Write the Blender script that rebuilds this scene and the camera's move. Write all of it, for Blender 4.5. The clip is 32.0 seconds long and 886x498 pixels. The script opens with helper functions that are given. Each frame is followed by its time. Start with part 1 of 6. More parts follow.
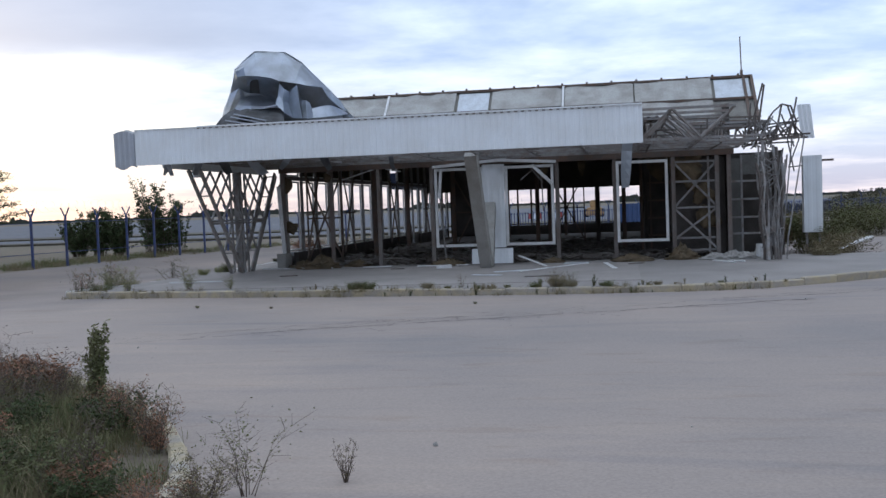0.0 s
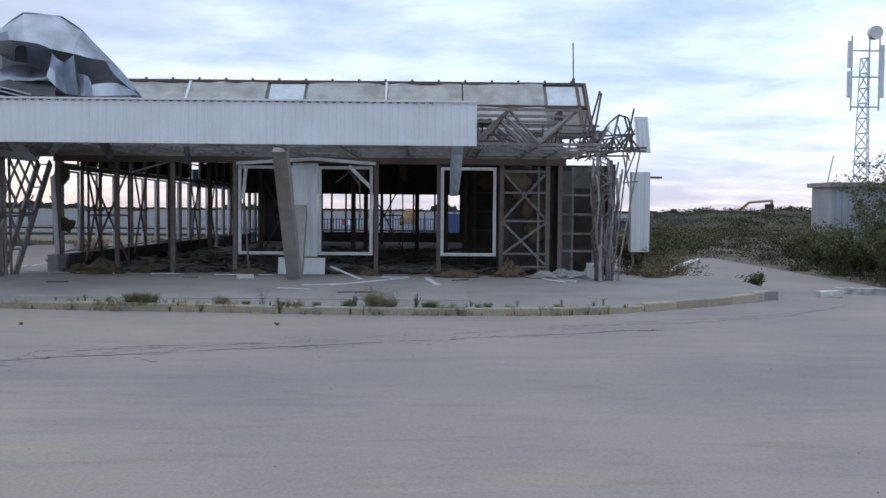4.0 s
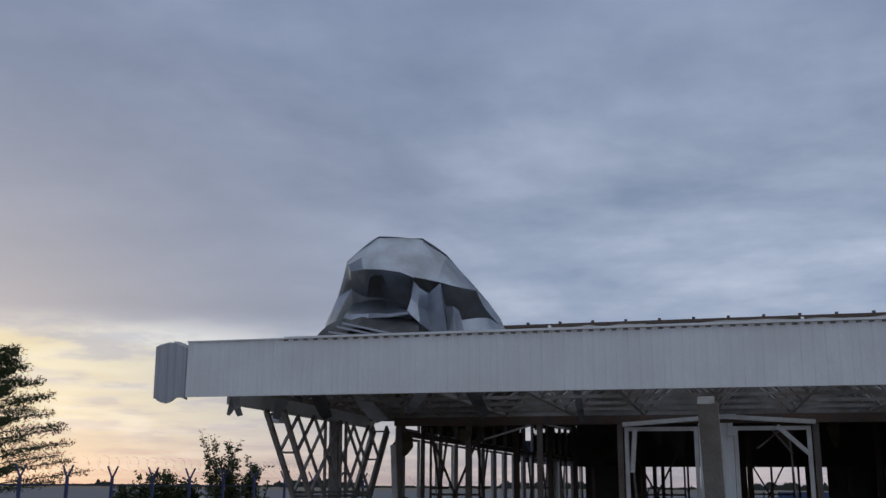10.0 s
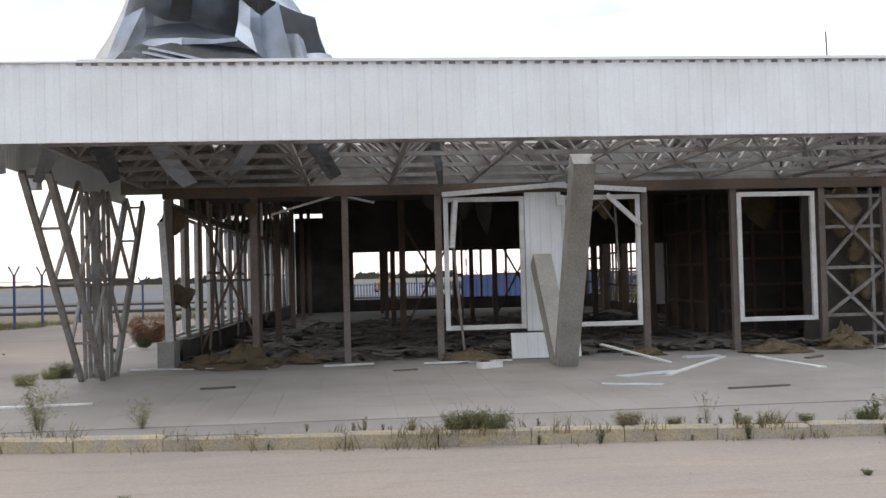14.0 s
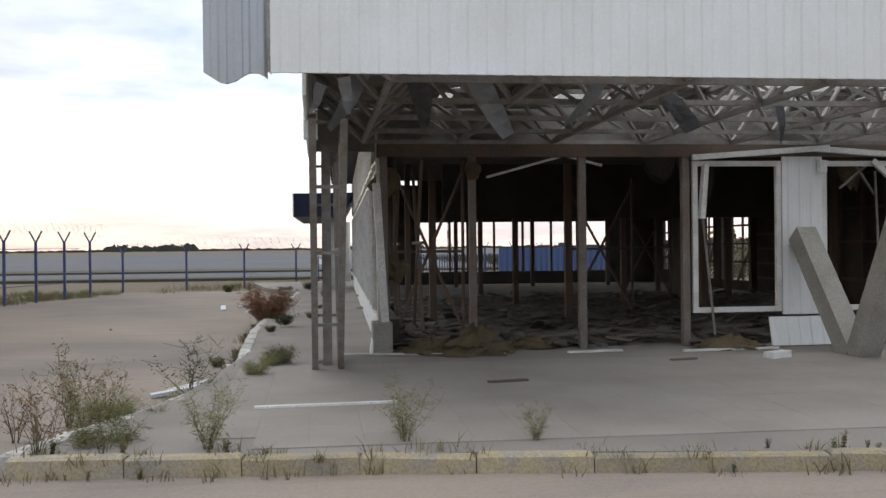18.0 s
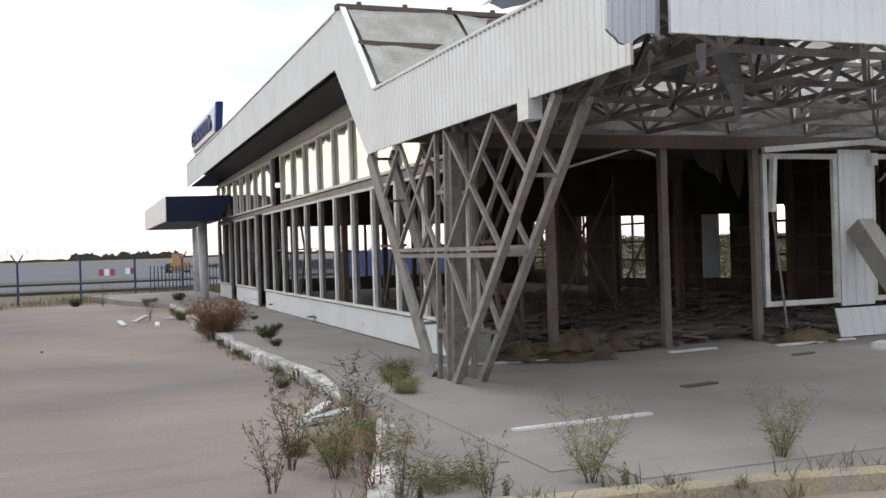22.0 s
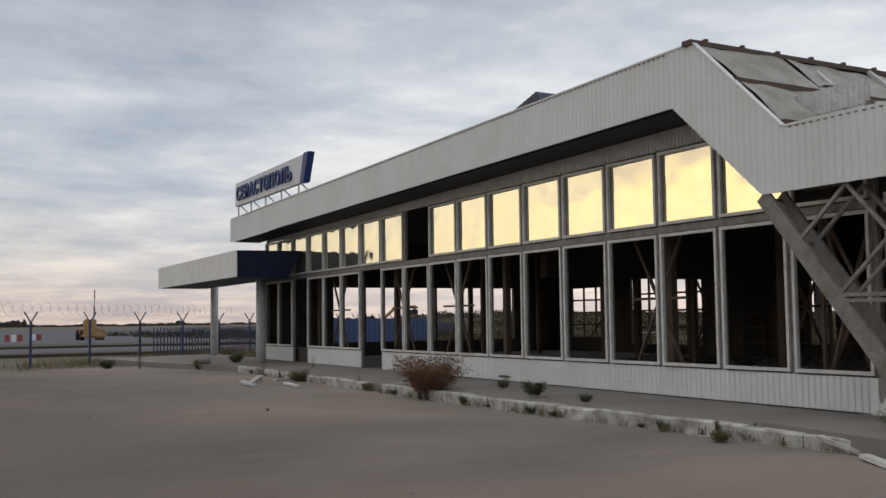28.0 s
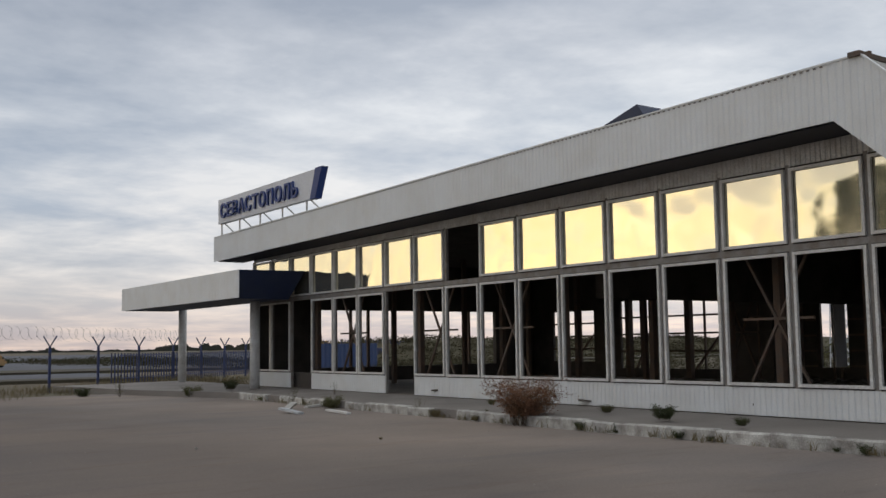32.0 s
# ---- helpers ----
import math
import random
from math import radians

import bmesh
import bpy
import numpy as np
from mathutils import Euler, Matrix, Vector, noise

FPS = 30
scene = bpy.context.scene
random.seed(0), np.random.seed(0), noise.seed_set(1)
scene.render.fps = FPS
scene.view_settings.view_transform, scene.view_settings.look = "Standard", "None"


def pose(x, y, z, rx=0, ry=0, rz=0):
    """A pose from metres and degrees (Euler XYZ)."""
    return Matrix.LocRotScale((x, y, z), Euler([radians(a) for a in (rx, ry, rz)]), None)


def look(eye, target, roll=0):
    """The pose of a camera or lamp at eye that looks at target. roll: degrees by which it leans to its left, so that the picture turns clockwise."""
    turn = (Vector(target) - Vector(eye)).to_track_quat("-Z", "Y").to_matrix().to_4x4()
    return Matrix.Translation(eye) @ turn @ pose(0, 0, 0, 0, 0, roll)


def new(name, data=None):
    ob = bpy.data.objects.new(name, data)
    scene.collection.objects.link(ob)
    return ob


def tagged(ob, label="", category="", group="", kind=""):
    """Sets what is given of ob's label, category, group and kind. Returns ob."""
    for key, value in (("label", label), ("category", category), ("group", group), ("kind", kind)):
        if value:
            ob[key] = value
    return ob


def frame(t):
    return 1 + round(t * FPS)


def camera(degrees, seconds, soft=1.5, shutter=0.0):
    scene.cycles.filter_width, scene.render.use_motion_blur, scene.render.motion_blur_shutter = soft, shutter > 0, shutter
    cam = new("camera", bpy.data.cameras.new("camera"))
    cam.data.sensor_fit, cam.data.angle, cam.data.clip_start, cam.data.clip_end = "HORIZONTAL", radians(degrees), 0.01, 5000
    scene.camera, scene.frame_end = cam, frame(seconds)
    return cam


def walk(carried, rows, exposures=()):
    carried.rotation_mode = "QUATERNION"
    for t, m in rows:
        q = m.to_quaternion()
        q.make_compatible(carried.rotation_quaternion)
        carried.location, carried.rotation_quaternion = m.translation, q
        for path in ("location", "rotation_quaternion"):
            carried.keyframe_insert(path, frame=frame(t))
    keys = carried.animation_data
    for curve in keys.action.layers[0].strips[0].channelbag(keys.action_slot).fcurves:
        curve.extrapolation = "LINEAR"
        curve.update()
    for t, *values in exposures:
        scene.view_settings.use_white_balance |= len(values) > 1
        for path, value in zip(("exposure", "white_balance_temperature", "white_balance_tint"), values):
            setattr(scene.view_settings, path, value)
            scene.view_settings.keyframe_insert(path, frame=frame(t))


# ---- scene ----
from functools import lru_cache

cam = camera(47.68, 32.0)
PATH = [
    (0, (9.773, -31.518, 1.858), (9.417, -29.552, 1.773), -2.08),
    (0.5, (9.740, -31.195, 1.879), (9.502, -29.210, 1.802), -1.43),
    (1, (9.793, -30.980, 1.900), (9.643, -28.988, 1.810), -1.02),
    (1.5, (9.839, -30.729, 1.933), (9.713, -28.734, 1.851), -1.48),
    (2, (9.824, -30.412, 1.950), (9.726, -28.417, 1.851), -1.15),
    (2.5, (9.784, -30.004, 1.909), (9.770, -28.006, 1.807), -0.51),
    (3, (9.702, -29.472, 1.892), (9.718, -27.475, 1.797), 0.77),
    (3.5, (9.555, -28.920, 1.887), (9.562, -26.923, 1.791), 0.59),
    (5.5, (9.053, -26.873, 1.732), (9.120, -24.874, 1.748), 0.03),
    (6, (8.860, -26.462, 1.787), (8.805, -24.463, 1.801), 1.26),
    (6.5, (8.614, -25.810, 1.810), (8.560, -23.812, 1.867), 1.56),
    (7, (8.419, -25.191, 1.817), (8.328, -23.195, 1.896), 0.18),
    (7.5, (8.107, -24.533, 1.825), (7.978, -22.539, 1.909), 0.35),
    (8, (7.799, -24.115, 1.819), (7.717, -22.118, 1.914), -1.09),
    (8.5, (7.369, -23.662, 1.747), (7.099, -21.695, 1.984), -0.83),
    (9, (7.034, -23.347, 1.830), (6.635, -21.418, 2.173), 0.04),
    (9.5, (6.459, -22.646, 1.821), (5.963, -20.766, 2.286), -2.53),
    (10, (5.759, -22.184, 1.799), (5.254, -20.304, 2.259), 0.36),
    (10.5, (5.175, -21.819, 1.748), (4.923, -19.871, 2.123), -0.97),
    (11, (4.925, -21.381, 1.677), (4.742, -19.416, 2.001), -1.54),
    (11.5, (4.807, -20.997, 1.617), (4.832, -19.015, 1.885), -0.07),
    (12, (4.385, -20.563, 1.504), (4.391, -18.574, 1.721), -4.05),
    (12.5, (3.835, -20.101, 1.535), (3.833, -18.106, 1.671), 1.04),
    (13, (3.361, -19.743, 1.579), (3.481, -17.750, 1.679), -0.72),
    (13.5, (2.789, -19.319, 1.579), (2.903, -17.323, 1.657), -1.32),
    (15.5, (0.170, -17.529, 1.718), (0.660, -15.590, 1.701), -0.62),
    (16, (-0.435, -17.153, 1.768), (-0.019, -15.197, 1.733), -1.97),
    (16.5, (-0.954, -16.840, 1.816), (-0.545, -14.883, 1.777), 0.16),
    (17, (-1.300, -16.489, 1.768), (-0.968, -14.517, 1.741), -3.17),
    (17.5, (-1.714, -16.206, 1.684), (-1.468, -14.221, 1.684), -4.12),
    (18, (-2.265, -15.943, 1.686), (-2.015, -13.959, 1.681), -0.61),
    (18.5, (-2.850, -15.583, 1.674), (-2.567, -13.603, 1.671), -1.78),
    (19, (-3.473, -15.235, 1.705), (-3.004, -13.291, 1.711), -1.52),
    (19.5, (-3.990, -14.884, 1.673), (-3.448, -12.959, 1.679), -3.66),
    (20, (-4.630, -14.665, 1.670), (-4.021, -12.761, 1.731), -2.25),
    (20.5, (-5.166, -14.447, 1.645), (-4.525, -12.554, 1.713), -0.24),
    (21, (-5.737, -14.110, 1.679), (-5.087, -12.219, 1.723), -1.56),
    (21.5, (-6.312, -13.819, 1.683), (-5.624, -11.941, 1.709), -1.02),
    (22, (-6.854, -13.415, 1.683), (-6.135, -11.549, 1.680), -1.77),
    (22.5, (-7.446, -13.132, 1.697), (-6.694, -11.279, 1.702), -0.52),
    (23, (-8.018, -12.786, 1.716), (-7.276, -10.929, 1.757), -0.68),
    (23.5, (-8.647, -12.488, 1.707), (-7.885, -10.641, 1.800), 1.35),
    (24, (-9.214, -12.197, 1.693), (-8.396, -10.379, 1.852), 1.05),
    (24.5, (-9.799, -11.869, 1.619), (-8.968, -10.058, 1.796), 1.58),
    (25, (-10.370, -11.432, 1.622), (-9.525, -9.624, 1.747), 0.71),
    (25.5, (-10.860, -11.043, 1.606), (-10.009, -9.237, 1.730), -0.60),
    (27.5, (-12.967, -9.414, 1.431), (-12.020, -7.659, 1.587), 0.41),
    (28, (-13.483, -9.004, 1.383), (-12.511, -7.263, 1.525), -0.70),
    (28.5, (-13.960, -8.641, 1.370), (-12.988, -6.898, 1.511), 0.57),
    (29, (-14.456, -8.266, 1.367), (-13.470, -6.532, 1.511), 0.79),
    (29.5, (-14.961, -7.867, 1.351), (-13.973, -6.135, 1.508), -0.24),
    (30, (-15.480, -7.522, 1.356), (-14.475, -5.800, 1.518), 0.41),
    (30.5, (-15.903, -7.124, 1.345), (-14.868, -5.420, 1.494), -0.09),
    (31, (-16.238, -6.704, 1.345), (-15.176, -5.015, 1.493), 1.16),
    (31.5, (-16.432, -6.221, 1.349), (-15.288, -4.589, 1.506), 1.35),
    (32, (-16.519, -5.713, 1.331), (-15.349, -4.102, 1.523), -0.78),
]
# seconds, stops, kelvin, tint
EXPOSURES = [(0, 0.44, 5500, 10), (3.5, 0.48, 5500, 10), (8, 0.40, 5350, 8), (8.6, 0.18, 5450, 9), (9.2, -0.1, 5700, 10), (10, -0.56, 5650, 12), (11, -0.1, 6250, 13), (12, 0.15, 6400, 13), (13.5, 0.9, 6450, 12), (15.5, 1.65, 6600, 8),
             (17, 1.6, 6600, 8), (18, 0.82, 6600, 9), (19, 0.75, 6650, 9), (20, 1.08, 6500, 10), (21, 1.1, 6500, 10), (23, 0.8, 6550, 10), (24, 0.4, 6650, 10), (25, 0.15, 6650, 10), (27.5, -0.08, 6700, 10), (32, -0.1, 6600, 10)]
walk(cam, [(t, look(eye, target, roll)) for t, eye, target, roll in PATH],
     exposures=EXPOSURES)

# ---- world and sun ----
SUN_AZ = radians(-42)       # from +y towards +x: the sunset lies past the far left corner
world = bpy.data.worlds.new("overcast_sunset")
scene.world = world
world.use_nodes = True
nt = world.node_tree
nt.nodes.clear()


def wn(kind, **kw):
    n = nt.nodes.new(kind)
    for k, v in kw.items():
        setattr(n, k, v)
    return n


def wl(a, b):
    nt.links.new(a, b)


def ramp(tree, stops, fac=None, interp="LINEAR"):
    r = tree.nodes.new("ShaderNodeValToRGB")
    r.color_ramp.interpolation = interp
    el = r.color_ramp.elements
    while len(el) < len(stops):
        el.new(0.5)
    for e, (p, c) in zip(el, stops):
        e.position, e.color = p, (*c, 1) if len(c) == 3 else c
    if fac is not None:
        tree.links.new(fac, r.inputs[0])
    return r


def mixc(tree, fac, a, b, mode="MIX"):
    m = tree.nodes.new("ShaderNodeMix")
    m.data_type, m.blend_type = "RGBA", mode
    for sock, val in ((m.inputs[0], fac), (m.inputs[6], a), (m.inputs[7], b)):
        if isinstance(val, (int, float)):
            sock.default_value = val
        elif isinstance(val, tuple):
            sock.default_value = (*val, 1)
        else:
            tree.links.new(val, sock)
    return m.outputs[2]


def maths(tree, op, a, b=0.0, clamp=False):
    m = tree.nodes.new("ShaderNodeMath")
    m.operation, m.use_clamp = op, clamp
    for sock, val in ((m.inputs[0], a), (m.inputs[1], b)):
        if isinstance(val, (int, float)):
            sock.default_value = val
        else:
            tree.links.new(val, sock)
    return m.outputs[0]


sky = wn("ShaderNodeTexSky", sky_type="NISHITA", sun_disc=False, sun_elevation=radians(7), sun_rotation=SUN_AZ)
coord = wn("ShaderNodeTexCoord")
sep = wn("ShaderNodeSeparateXYZ")
wl(coord.outputs["Generated"], sep.inputs[0])
# flat cloud sheets: the sky's vector divided by its height
high = maths(nt, "ADD", maths(nt, "MAXIMUM", sep.outputs[2], 0.0), 0.10)
comb = wn("ShaderNodeCombineXYZ")
wl(maths(nt, "DIVIDE", sep.outputs[0], high), comb.inputs[0])
wl(maths(nt, "DIVIDE", sep.outputs[1], high), comb.inputs[1])
clouds = wn("ShaderNodeTexNoise")
clouds.inputs["Scale"].default_value = 0.9
clouds.inputs["Detail"].default_value = 6
clouds.inputs["Roughness"].default_value = 0.53
clouds.inputs["Distortion"].default_value = 0.4
wl(comb.outputs[0], clouds.inputs["Vector"])
puffs = wn("ShaderNodeTexNoise")
puffs.inputs["Scale"].default_value = 2.3
puffs.inputs["Detail"].default_value = 7
puffs.inputs["Roughness"].default_value = 0.6
wl(comb.outputs[0], puffs.inputs["Vector"])
dense = maths(nt, "ADD", maths(nt, "MULTIPLY", clouds.outputs["Fac"], 0.66), maths(nt, "MULTIPLY", puffs.outputs["Fac"], 0.34))
cover = ramp(nt, [(0.40, (0.06, 0.06, 0.06)), (0.50, (0.45, 0.45, 0.45)), (0.61, (1.0, 1.0, 1.0))], dense)
# colour of the cloud sheet by height
tall = ramp(nt, [(0.0, (0.44, 0.40, 0.45)), (0.05, (0.48, 0.50, 0.57)), (0.14, (0.37, 0.44, 0.57)), (0.30, (0.31, 0.36, 0.46)), (0.50, (0.29, 0.34, 0.45)), (0.78, (0.95, 1.0, 1.08)), (1.0, (1.25, 1.3, 1.36))], sep.outputs[2])
light = ramp(nt, [(0.0, (0.74, 0.62, 0.58)), (0.08, (0.80, 0.79, 0.82)), (0.22, (0.68, 0.72, 0.8)), (0.45, (0.47, 0.51, 0.62)), (0.78, (1.1, 1.12, 1.16)), (1.0, (1.4, 1.42, 1.45))], sep.outputs[2])
body = mixc(nt, cover.outputs[0], tall.outputs[0], light.outputs[0])
# glow of the low sun behind the clouds
dot = wn("ShaderNodeVectorMath", operation="DOT_PRODUCT")
wl(coord.outputs["Generated"], dot.inputs[0])
dot.inputs[1].default_value = (math.sin(SUN_AZ) * 0.99, math.cos(SUN_AZ) * 0.99, 0.12)
near = ramp(nt, [(0.945, (0, 0, 0)), (0.975, (0.5, 0.5, 0.5)), (0.994, (1, 1, 1))], dot.outputs["Value"])
belt = ramp(nt, [(0.0, (0.1, 0.1, 0.1)), (0.045, (0.45, 0.45, 0.45)), (0.065, (1, 1, 1)), (0.13, (1, 1, 1)), (0.16, (0, 0, 0))], sep.outputs[2])
streak = ramp(nt, [(0.40, (0.2, 0.2, 0.2)), (0.55, (1, 1, 1))], puffs.outputs["Fac"])
glow = maths(nt, "MULTIPLY", maths(nt, "MULTIPLY", near.outputs[0], belt.outputs[0]), streak.outputs[0])
blaze = ramp(nt, [(0.40, (0.92, 0.78, 0.46)), (0.52, (1.25, 1.12, 0.74)), (0.62, (1.75, 1.66, 1.3))], clouds.outputs["Fac"])
body = mixc(nt, maths(nt, "MULTIPLY", glow, 0.95), body, blaze.outputs[0])
# a fainter pale yellow band reaches further along the horizon
wide = ramp(nt, [(0.62, (0, 0, 0)), (0.85, (0.7, 0.7, 0.7)), (0.95, (1, 1, 1))], dot.outputs["Value"])
band = ramp(nt, [(0.0, (0.1, 0.1, 0.1)), (0.05, (0.55, 0.55, 0.55)), (0.085, (1, 1, 1)), (0.125, (0.35, 0.35, 0.35)), (0.16, (0, 0, 0))], sep.outputs[2])
pale = maths(nt, "MULTIPLY", maths(nt, "MULTIPLY", wide.outputs[0], band.outputs[0]), streak.outputs[0])
body = mixc(nt, maths(nt, "MULTIPLY", pale, 0.6), body, (0.86, 0.8, 0.62))
# a dark cloud bank lies above the glow
bank_az = ramp(nt, [(0.86, (0, 0, 0)), (0.95, (1, 1, 1))], dot.outputs["Value"])
bank_el = ramp(nt, [(0.135, (0, 0, 0)), (0.165, (1, 1, 1)), (0.27, (0.8, 0.8, 0.8)), (0.42, (0, 0, 0))], sep.outputs[2])
body = mixc(nt, maths(nt, "MULTIPLY", maths(nt, "MULTIPLY", bank_az.outputs[0], bank_el.outputs[0]), 0.85), body, (0.33, 0.36, 0.45))
# the cloud cover is thinner, and so brighter, to the right of the terminal
side = wn("ShaderNodeVectorMath", operation="DOT_PRODUCT")
wl(coord.outputs["Generated"], side.inputs[0])
side.inputs[1].default_value = (0.87, 0.5, 0.0)
thin = ramp(nt, [(0.25, (1.0, 1.0, 1.0)), (0.6, (1.15, 1.14, 1.11)), (0.8, (1.27, 1.25, 1.2)), (0.93, (1.48, 1.44, 1.35)), (1.0, (1.55, 1.52, 1.42))], side.outputs["Value"])
body = mixc(nt, 1.0, body, thin.outputs[0], "MULTIPLY")
skyc = mixc(nt, 1.0, sky.outputs[0], (0.12, 0.12, 0.12), "MULTIPLY")
both = mixc(nt, 0.88, skyc, body)
bg = wn("ShaderNodeBackground")
wl(both, bg.inputs[0])
bg.inputs[1].default_value = 1.0
out = wn("ShaderNodeOutputWorld")
wl(bg.outputs[0], out.inputs[0])

sun = new("sun", bpy.data.lights.new("sun", "SUN"))
sun.data.energy, sun.data.angle, sun.data.color = 0.22, radians(55), (1.0, 0.83, 0.5)
sun.matrix_world = look((math.sin(SUN_AZ) * 50, math.cos(SUN_AZ) * 50, 14), (0, 0, 0))

# ---- materials ----
def material(name, colour, rough=0.8, metal=0.0, spots=None, scale=3.0, fine=40.0, amount=0.35, bump=0.2, bump_scale=None, vary=0.0, spec=0.4, low=0.38, high=0.66, grainy=0.25):
    """A worn surface: a base colour, patches of a second one, fine grain and relief."""
    m = bpy.data.materials.new(name)
    m.use_nodes = True
    t = m.node_tree
    b = t.nodes["Principled BSDF"]
    b.inputs["Roughness"].default_value, b.inputs["Metallic"].default_value = rough, metal
    b.inputs["Specular IOR Level"].default_value = spec
    co = t.nodes.new("ShaderNodeTexCoord")
    geo = t.nodes.new("ShaderNodeNewGeometry")
    big = t.nodes.new("ShaderNodeTexNoise")
    big.inputs["Scale"].default_value, big.inputs["Detail"].default_value = scale, 6
    grain = t.nodes.new("ShaderNodeTexNoise")
    grain.inputs["Scale"].default_value, grain.inputs["Detail"].default_value = fine, 4
    for n in (big, grain):
        t.links.new(geo.outputs["Position"], n.inputs["Vector"])
    patch = ramp(t, [(low, (0, 0, 0)), (high, (1, 1, 1))], big.outputs["Fac"])
    second = spots or tuple(c * 0.6 for c in colour)
    col = mixc(t, maths(t, "MULTIPLY", patch.outputs[0], amount), colour, second)
    g = ramp(t, [(0.3, (1 - grainy,) * 3), (0.7, (1 + grainy * 0.5,) * 3)], grain.outputs["Fac"])
    col = mixc(t, 1.0, col, g.outputs[0], "MULTIPLY")
    if vary:
        info = t.nodes.new("ShaderNodeObjectInfo")
        r = ramp(t, [(0, (1 - vary,) * 3), (1, (1 + vary,) * 3)], info.outputs["Random"])
        col = mixc(t, 1.0, col, r.outputs[0], "MULTIPLY")
    t.links.new(col, b.inputs["Base Color"])
    if bump:
        bp = t.nodes.new("ShaderNodeBump")
        bp.inputs["Strength"].default_value, bp.inputs["Distance"].default_value = bump, 0.02
        src = grain
        if bump_scale:
            src = t.nodes.new("ShaderNodeTexNoise")
            src.inputs["Scale"].default_value, src.inputs["Detail"].default_value = bump_scale, 5
            t.links.new(geo.outputs["Position"], src.inputs["Vector"])
        t.links.new(src.outputs["Fac"], bp.inputs["Height"])
        t.links.new(bp.outputs[0], b.inputs["Normal"])
    return m


WHITE = material("white_sheet_paint", (0.72, 0.74, 0.74), 0.45, spots=(0.55, 0.53, 0.48), scale=1.3, amount=0.3, bump=0.03, vary=0.015, grainy=0.05)
CREAM = material("aged_white_frame", (0.70, 0.70, 0.68), 0.5, spots=(0.42, 0.38, 0.33), scale=4, amount=0.4, bump=0.1)
STEEL = material("grey_painted_steel", (0.25, 0.243, 0.23), 0.6, spots=(0.15, 0.10, 0.07), scale=5, amount=0.6, bump=0.15, vary=0.12)
RUST = material("rusty_steel", (0.115, 0.092, 0.075), 0.8, spots=(0.16, 0.095, 0.062), scale=4, amount=0.7, bump=0.3, vary=0.15)
ZINC = material("crumpled_zinc_sheet", (0.40, 0.42, 0.45), 0.38, metal=0.75, spots=(0.35, 0.34, 0.33), scale=2, amount=0.4, bump=0.03, grainy=0.06)
OLDZINC = material("dull_dark_zinc", (0.16, 0.165, 0.17), 0.5, metal=0.5, spots=(0.09, 0.08, 0.07), scale=2.5, amount=0.6, bump=0.1)
HEAP = material("torn_bright_zinc", (0.58, 0.62, 0.68), 0.3, metal=0.95, spots=(0.20, 0.19, 0.18), scale=1.6, amount=0.5, bump=0.06, bump_scale=9, grainy=0.08)
ROOFU = material("dusty_roof_sheet", (0.42, 0.41, 0.39), 0.7, metal=0.1, spots=(0.25, 0.22, 0.19), scale=1.5, amount=0.7, bump=0.1)
CONC = material("weathered_concrete", (0.33, 0.315, 0.285), 0.9, spots=(0.20, 0.185, 0.16), scale=2.2, amount=0.5, bump=0.3, vary=0.06)
PAVE = material("grey_pavement", (0.25, 0.228, 0.206), 0.95, spots=(0.16, 0.143, 0.13), scale=0.6, fine=60, amount=0.5, bump=0.2, grainy=0.12)
ASPH = material("dusty_asphalt", (0.285, 0.236, 0.198), 0.95, spots=(0.185, 0.167, 0.157), scale=0.16, fine=38, amount=0.75, bump=0.06, grainy=0.14)
SOIL = material("dry_ground", (0.125, 0.098, 0.07), 1.0, spots=(0.085, 0.08, 0.045), scale=0.12, fine=6, amount=0.8, bump=0.5)
# the asphalt turns browner and darker towards the side front
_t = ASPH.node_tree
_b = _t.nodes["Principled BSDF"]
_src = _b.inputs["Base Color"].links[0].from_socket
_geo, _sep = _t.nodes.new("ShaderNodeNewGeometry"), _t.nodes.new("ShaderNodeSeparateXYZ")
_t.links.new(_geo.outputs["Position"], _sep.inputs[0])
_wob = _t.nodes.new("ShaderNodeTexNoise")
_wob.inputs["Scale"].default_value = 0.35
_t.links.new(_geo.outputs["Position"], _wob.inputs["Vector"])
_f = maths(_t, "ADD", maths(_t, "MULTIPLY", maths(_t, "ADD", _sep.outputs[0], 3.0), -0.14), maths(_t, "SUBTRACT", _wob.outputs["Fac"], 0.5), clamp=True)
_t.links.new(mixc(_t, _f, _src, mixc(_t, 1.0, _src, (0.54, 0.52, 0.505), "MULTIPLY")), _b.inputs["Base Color"])
